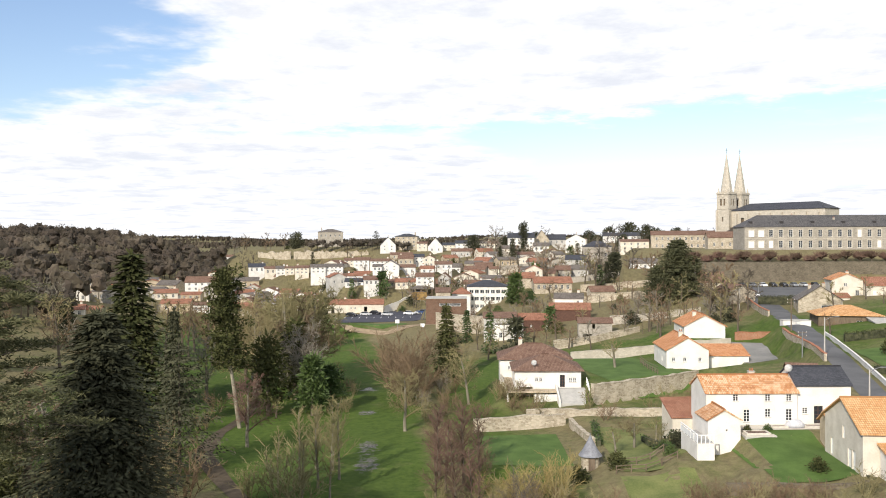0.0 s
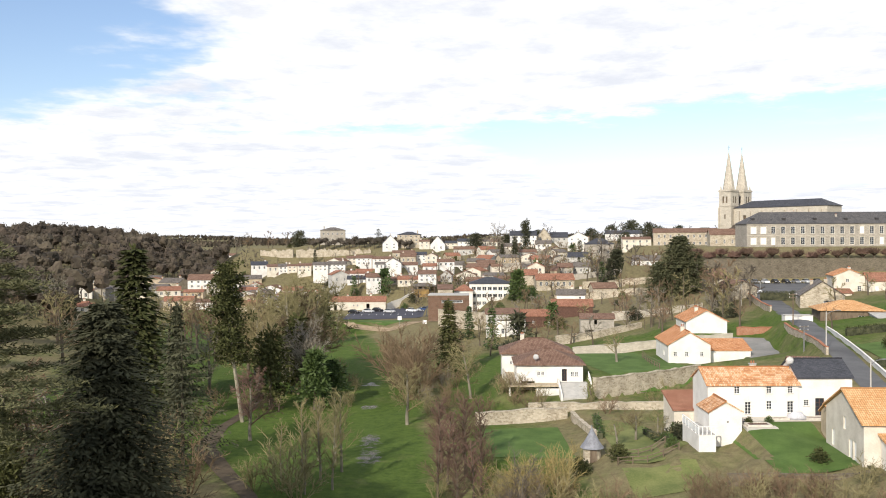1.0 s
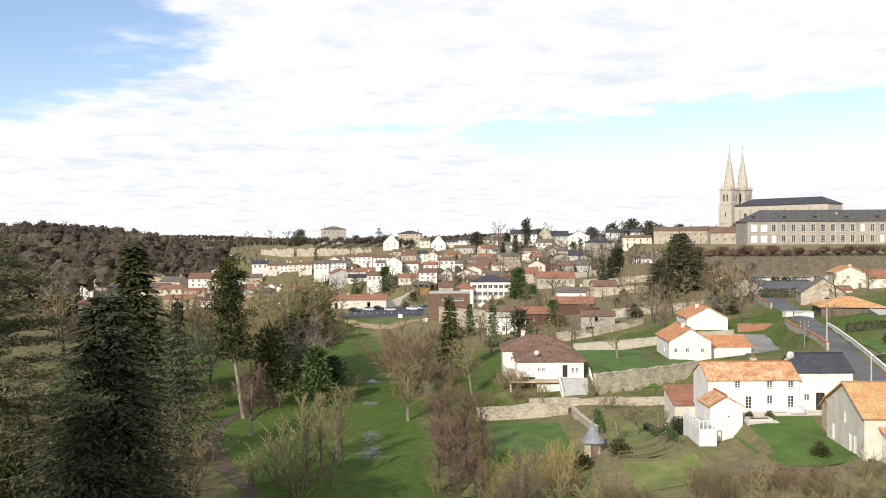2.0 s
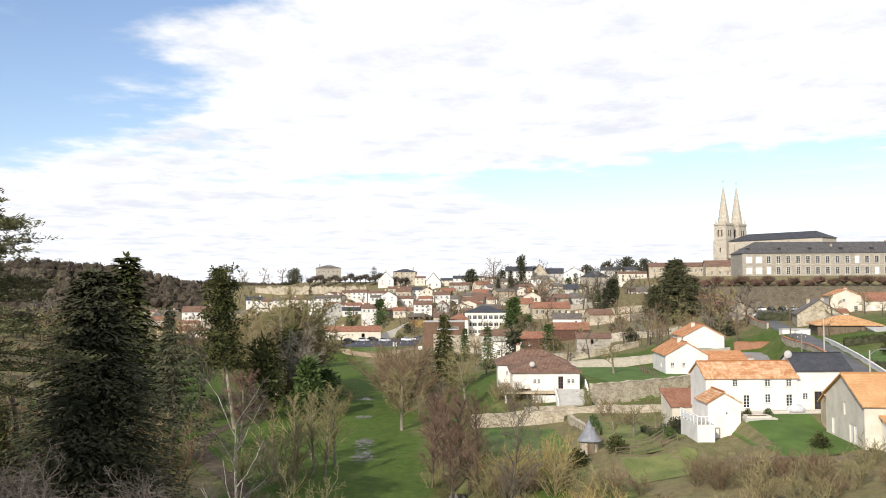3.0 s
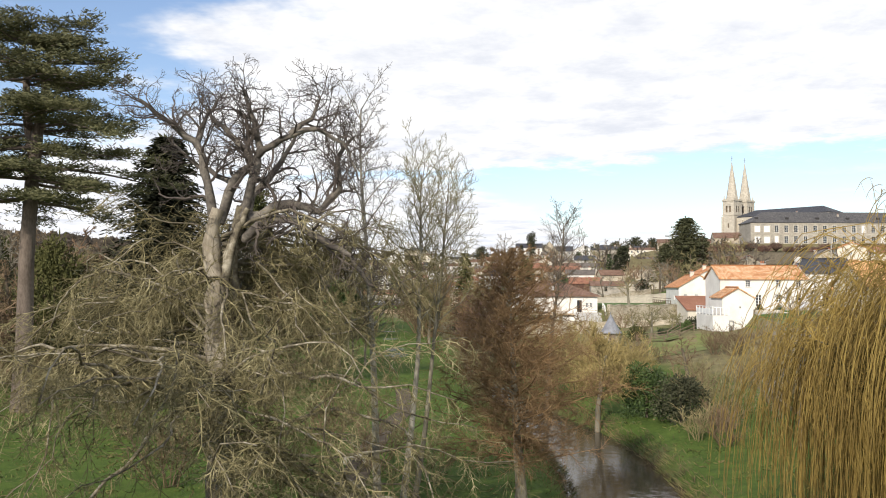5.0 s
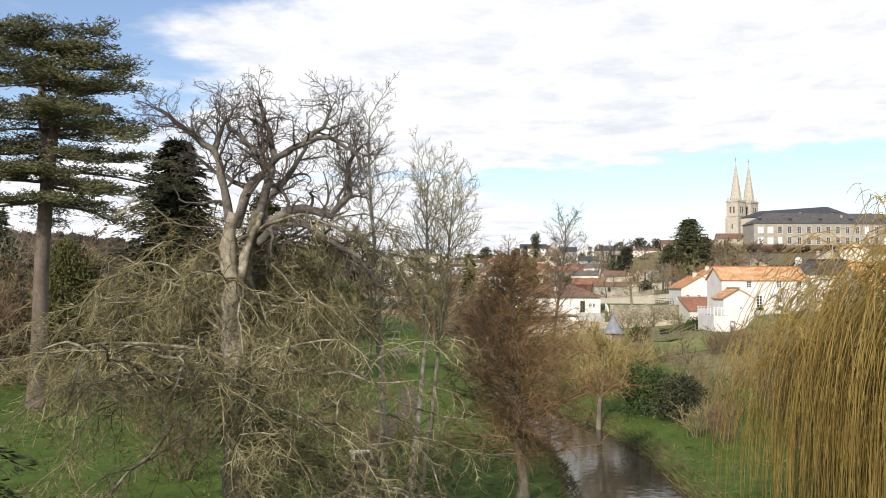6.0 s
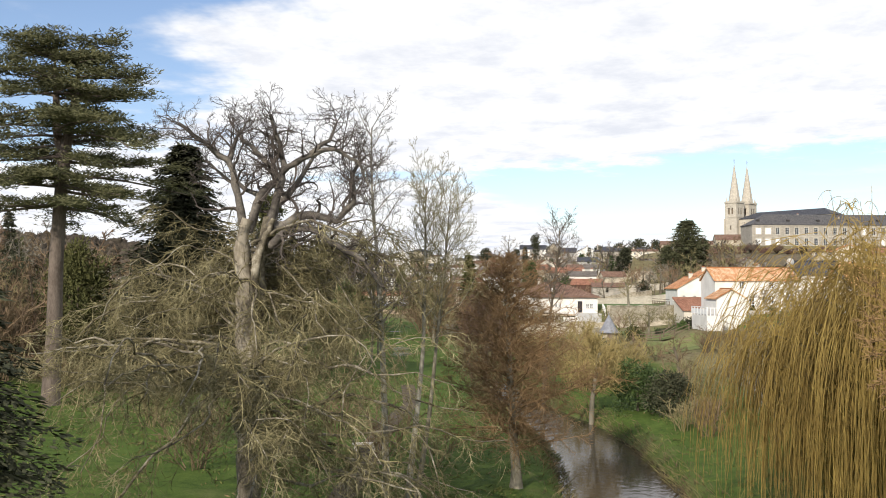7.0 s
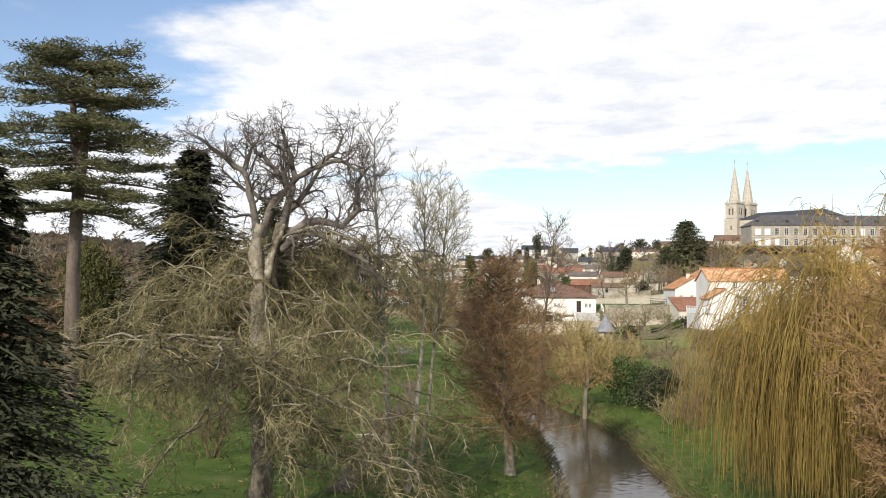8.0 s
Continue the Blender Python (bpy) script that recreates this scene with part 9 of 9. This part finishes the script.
M["cover"] = material("pale_tarpaulin", ((0.42, 0.42, 0.44), (0.6, 0.6, 0.62)), 0.6, 3, 12, 0.3)
covered_table(44.2, 114.0)
for i, (x, y, h, m) in enumerate(((37.6, 112.4, 0.9, "needle_warm"), (40.2, 112.6, 0.9, "leaf"), (41.0, 99.0, 1.7, "needle_warm"), (30.6, 120, 2.2, "leaf"), (28.2, 116, 1.6, "leaf"), (27.6, 110.5, 1.3, "leaf"), (30.2, 118.2, 2.6, "needle"))):
    tree_thing("garden_shrub", "small rounded garden shrub", BUSH, "bark", m, x, y, h, i * 60, group="garden shrubs", category="shrub")


def hedge(x0, y0, x1, y1, h, thick, label, mat="leaf"):
    """A clipped hedge: a dense block of small leaves."""
    rng = random.Random(int(x0 * 10 + y0))
    ln = math.hypot(x1 - x0, y1 - y0)
    v, f = [], []
    n = int(ln * h * 55)
    d = Vector((x1 - x0, y1 - y0, 0)).normalized()
    s = Vector((-d.y, d.x, 0))
    for i in range(n):
        t = rng.uniform(0, ln)
        q = rng.random()
        side, zz = (rng.choice((-1, 1)) * rng.uniform(0.75, 1.05), rng.uniform(0.02, 1)) if q < 0.65 else (rng.uniform(-1, 1), rng.uniform(0.85, 1.06))
        b = Vector((x0, y0, 0)) + d * t
        p = Vector((b.x, b.y, gz(b.x, b.y))) + s * side * thick / 2 + Vector((0, 0, zz * h)) - Vector((x0, y0, 0))
        blade(v, f, p, p + Vector((rng.gauss(0, 0.15), rng.gauss(0, 0.15), rng.gauss(0.05, 0.15))), 0.16, Vector((rng.gauss(0, 1), rng.gauss(0, 1), rng.gauss(0, 1))))
    ob = thing("hedge", label, "hedge", x0, y0, 0)
    part_mesh("leaves", raw_mesh("leaves", v, f), M[mat], ob)
    core = bmesh.new()
    g0, g1 = gz(x0, y0), gz(x1, y1)
    a, b = s * thick * 0.36, Vector((x1 - x0, y1 - y0, 0))
    vs = [core.verts.new(p) for p in (a + Vector((0, 0, g0 - 0.3)), -a + Vector((0, 0, g0 - 0.3)), -a + Vector((0, 0, g0 + h * 0.85)), a + Vector((0, 0, g0 + h * 0.85)))]
    ws = [core.verts.new(p) for p in (b + a + Vector((0, 0, g1 - 0.3)), b - a + Vector((0, 0, g1 - 0.3)), b - a + Vector((0, 0, g1 + h * 0.85)), b + a + Vector((0, 0, g1 + h * 0.85)))]
    for k in range(4):
        core.faces.new((vs[k], vs[(k + 1) % 4], ws[(k + 1) % 4], ws[k]))
    core.faces.new(vs[::-1])
    core.faces.new(ws)
    part("core", core, M["needle"], ob)


hedge(76, 172, 92, 170, 1.6, 1.4, "dark clipped hedge beyond the lane", "needle_warm")
hedge(82, 236, 92, 230, 2.2, 2.5, "dark rough hedge at the square", "needle")
hedge(66.5, 140, 78, 137, 1.0, 1.0, "low clipped hedge in the roadside garden", "needle")
hedge(44.5, 94, 46, 107, 0.25, 0.7, "dark border of low plants by the gabled house", "needle")
ribbon("lawn", [(72, 154, 18), (96, 150, 22)], 18, M["lawn"], "mown garden lawn beyond the lane", "lawn", lift=0.1)
hedge(6.5, 139.8, 17, 141.2, 0.9, 1.1, "ivy growing along the old wall top", "leaf")
hedge(20.7, 121, 22.2, 134, 0.9, 0.8, "narrow clipped hedge along the orchard", "leaf")
hedge(28.4, 112, 27.2, 124, 0.8, 0.7, "low clipped hedge beside the farmhouse orchard", "leaf")


# rough grass and dead reeds along the water, past counting
def bank_grass():
    rng = random.Random(33)
    v, f = [], []
    for i in range(16000):
        y = 14 + 210 * rng.random() ** 1.3
        s = rng.choice((-1, 1))
        x = float(bed_x(y)) + s * (float(np.interp(y, (62, 90, 130), (2.9, 1.8, 1.2))) + abs(rng.gauss(0, 0.7)))
        z = gz(x, y)
        p = Vector((x, y, max(z, -0.7) - 0.05))
        blade(v, f, p, p + Vector((rng.gauss(-0.25 * s, 0.2), rng.gauss(0, 0.2), rng.uniform(0.15, 0.5))), 0.045, Vector((rng.gauss(0, 1), rng.gauss(0, 1), 0.1)))
    ob = part_mesh("bank_grass", raw_mesh("bank_grass", v, f), M["straw"])
    tagged(ob, "tangled dead grass hanging over the river banks", "grass", kind="stuff")


M["straw"] = material("dead_grass", ((0.07, 0.055, 0.03), (0.15, 0.125, 0.06), (0.11, 0.13, 0.035)), 0.95, 0.5, 4, 0, island=0.25)
bank_grass()


# tussocks and fallen leaves in the meadow
def meadow_grass():
    rng = random.Random(34)
    v, f = [], []
    for i in range(2600):
        y = 8 + 85 * rng.random()
        x = rng.uniform(-45, 22)
        if abs(x - float(bed_x(y))) < 3.6:
            continue
        z, s = gz(x, y), rng.uniform(0.5, 1.4)
        for k in range(10):
            p = Vector((x + rng.gauss(0, 0.35), y + rng.gauss(0, 0.35), z - 0.03))
            blade(v, f, p, p + Vector((rng.gauss(0, 0.16), rng.gauss(0, 0.16), rng.uniform(0.06, 0.22))) * s, 0.08, Vector((rng.gauss(0, 1), rng.gauss(0, 1), 0.1)))
    ob = part_mesh("meadow_grass", raw_mesh("meadow_grass", v, f), M["tussock"])
    tagged(ob, "rough winter tussocks scattered over the meadow", "grass", kind="stuff")


M["tussock"] = material("tussock_grass", ((0.05, 0.07, 0.018), (0.11, 0.125, 0.035), (0.16, 0.125, 0.06)), 0.95, 0.4, 3, 0, island=0.3)
meadow_grass()
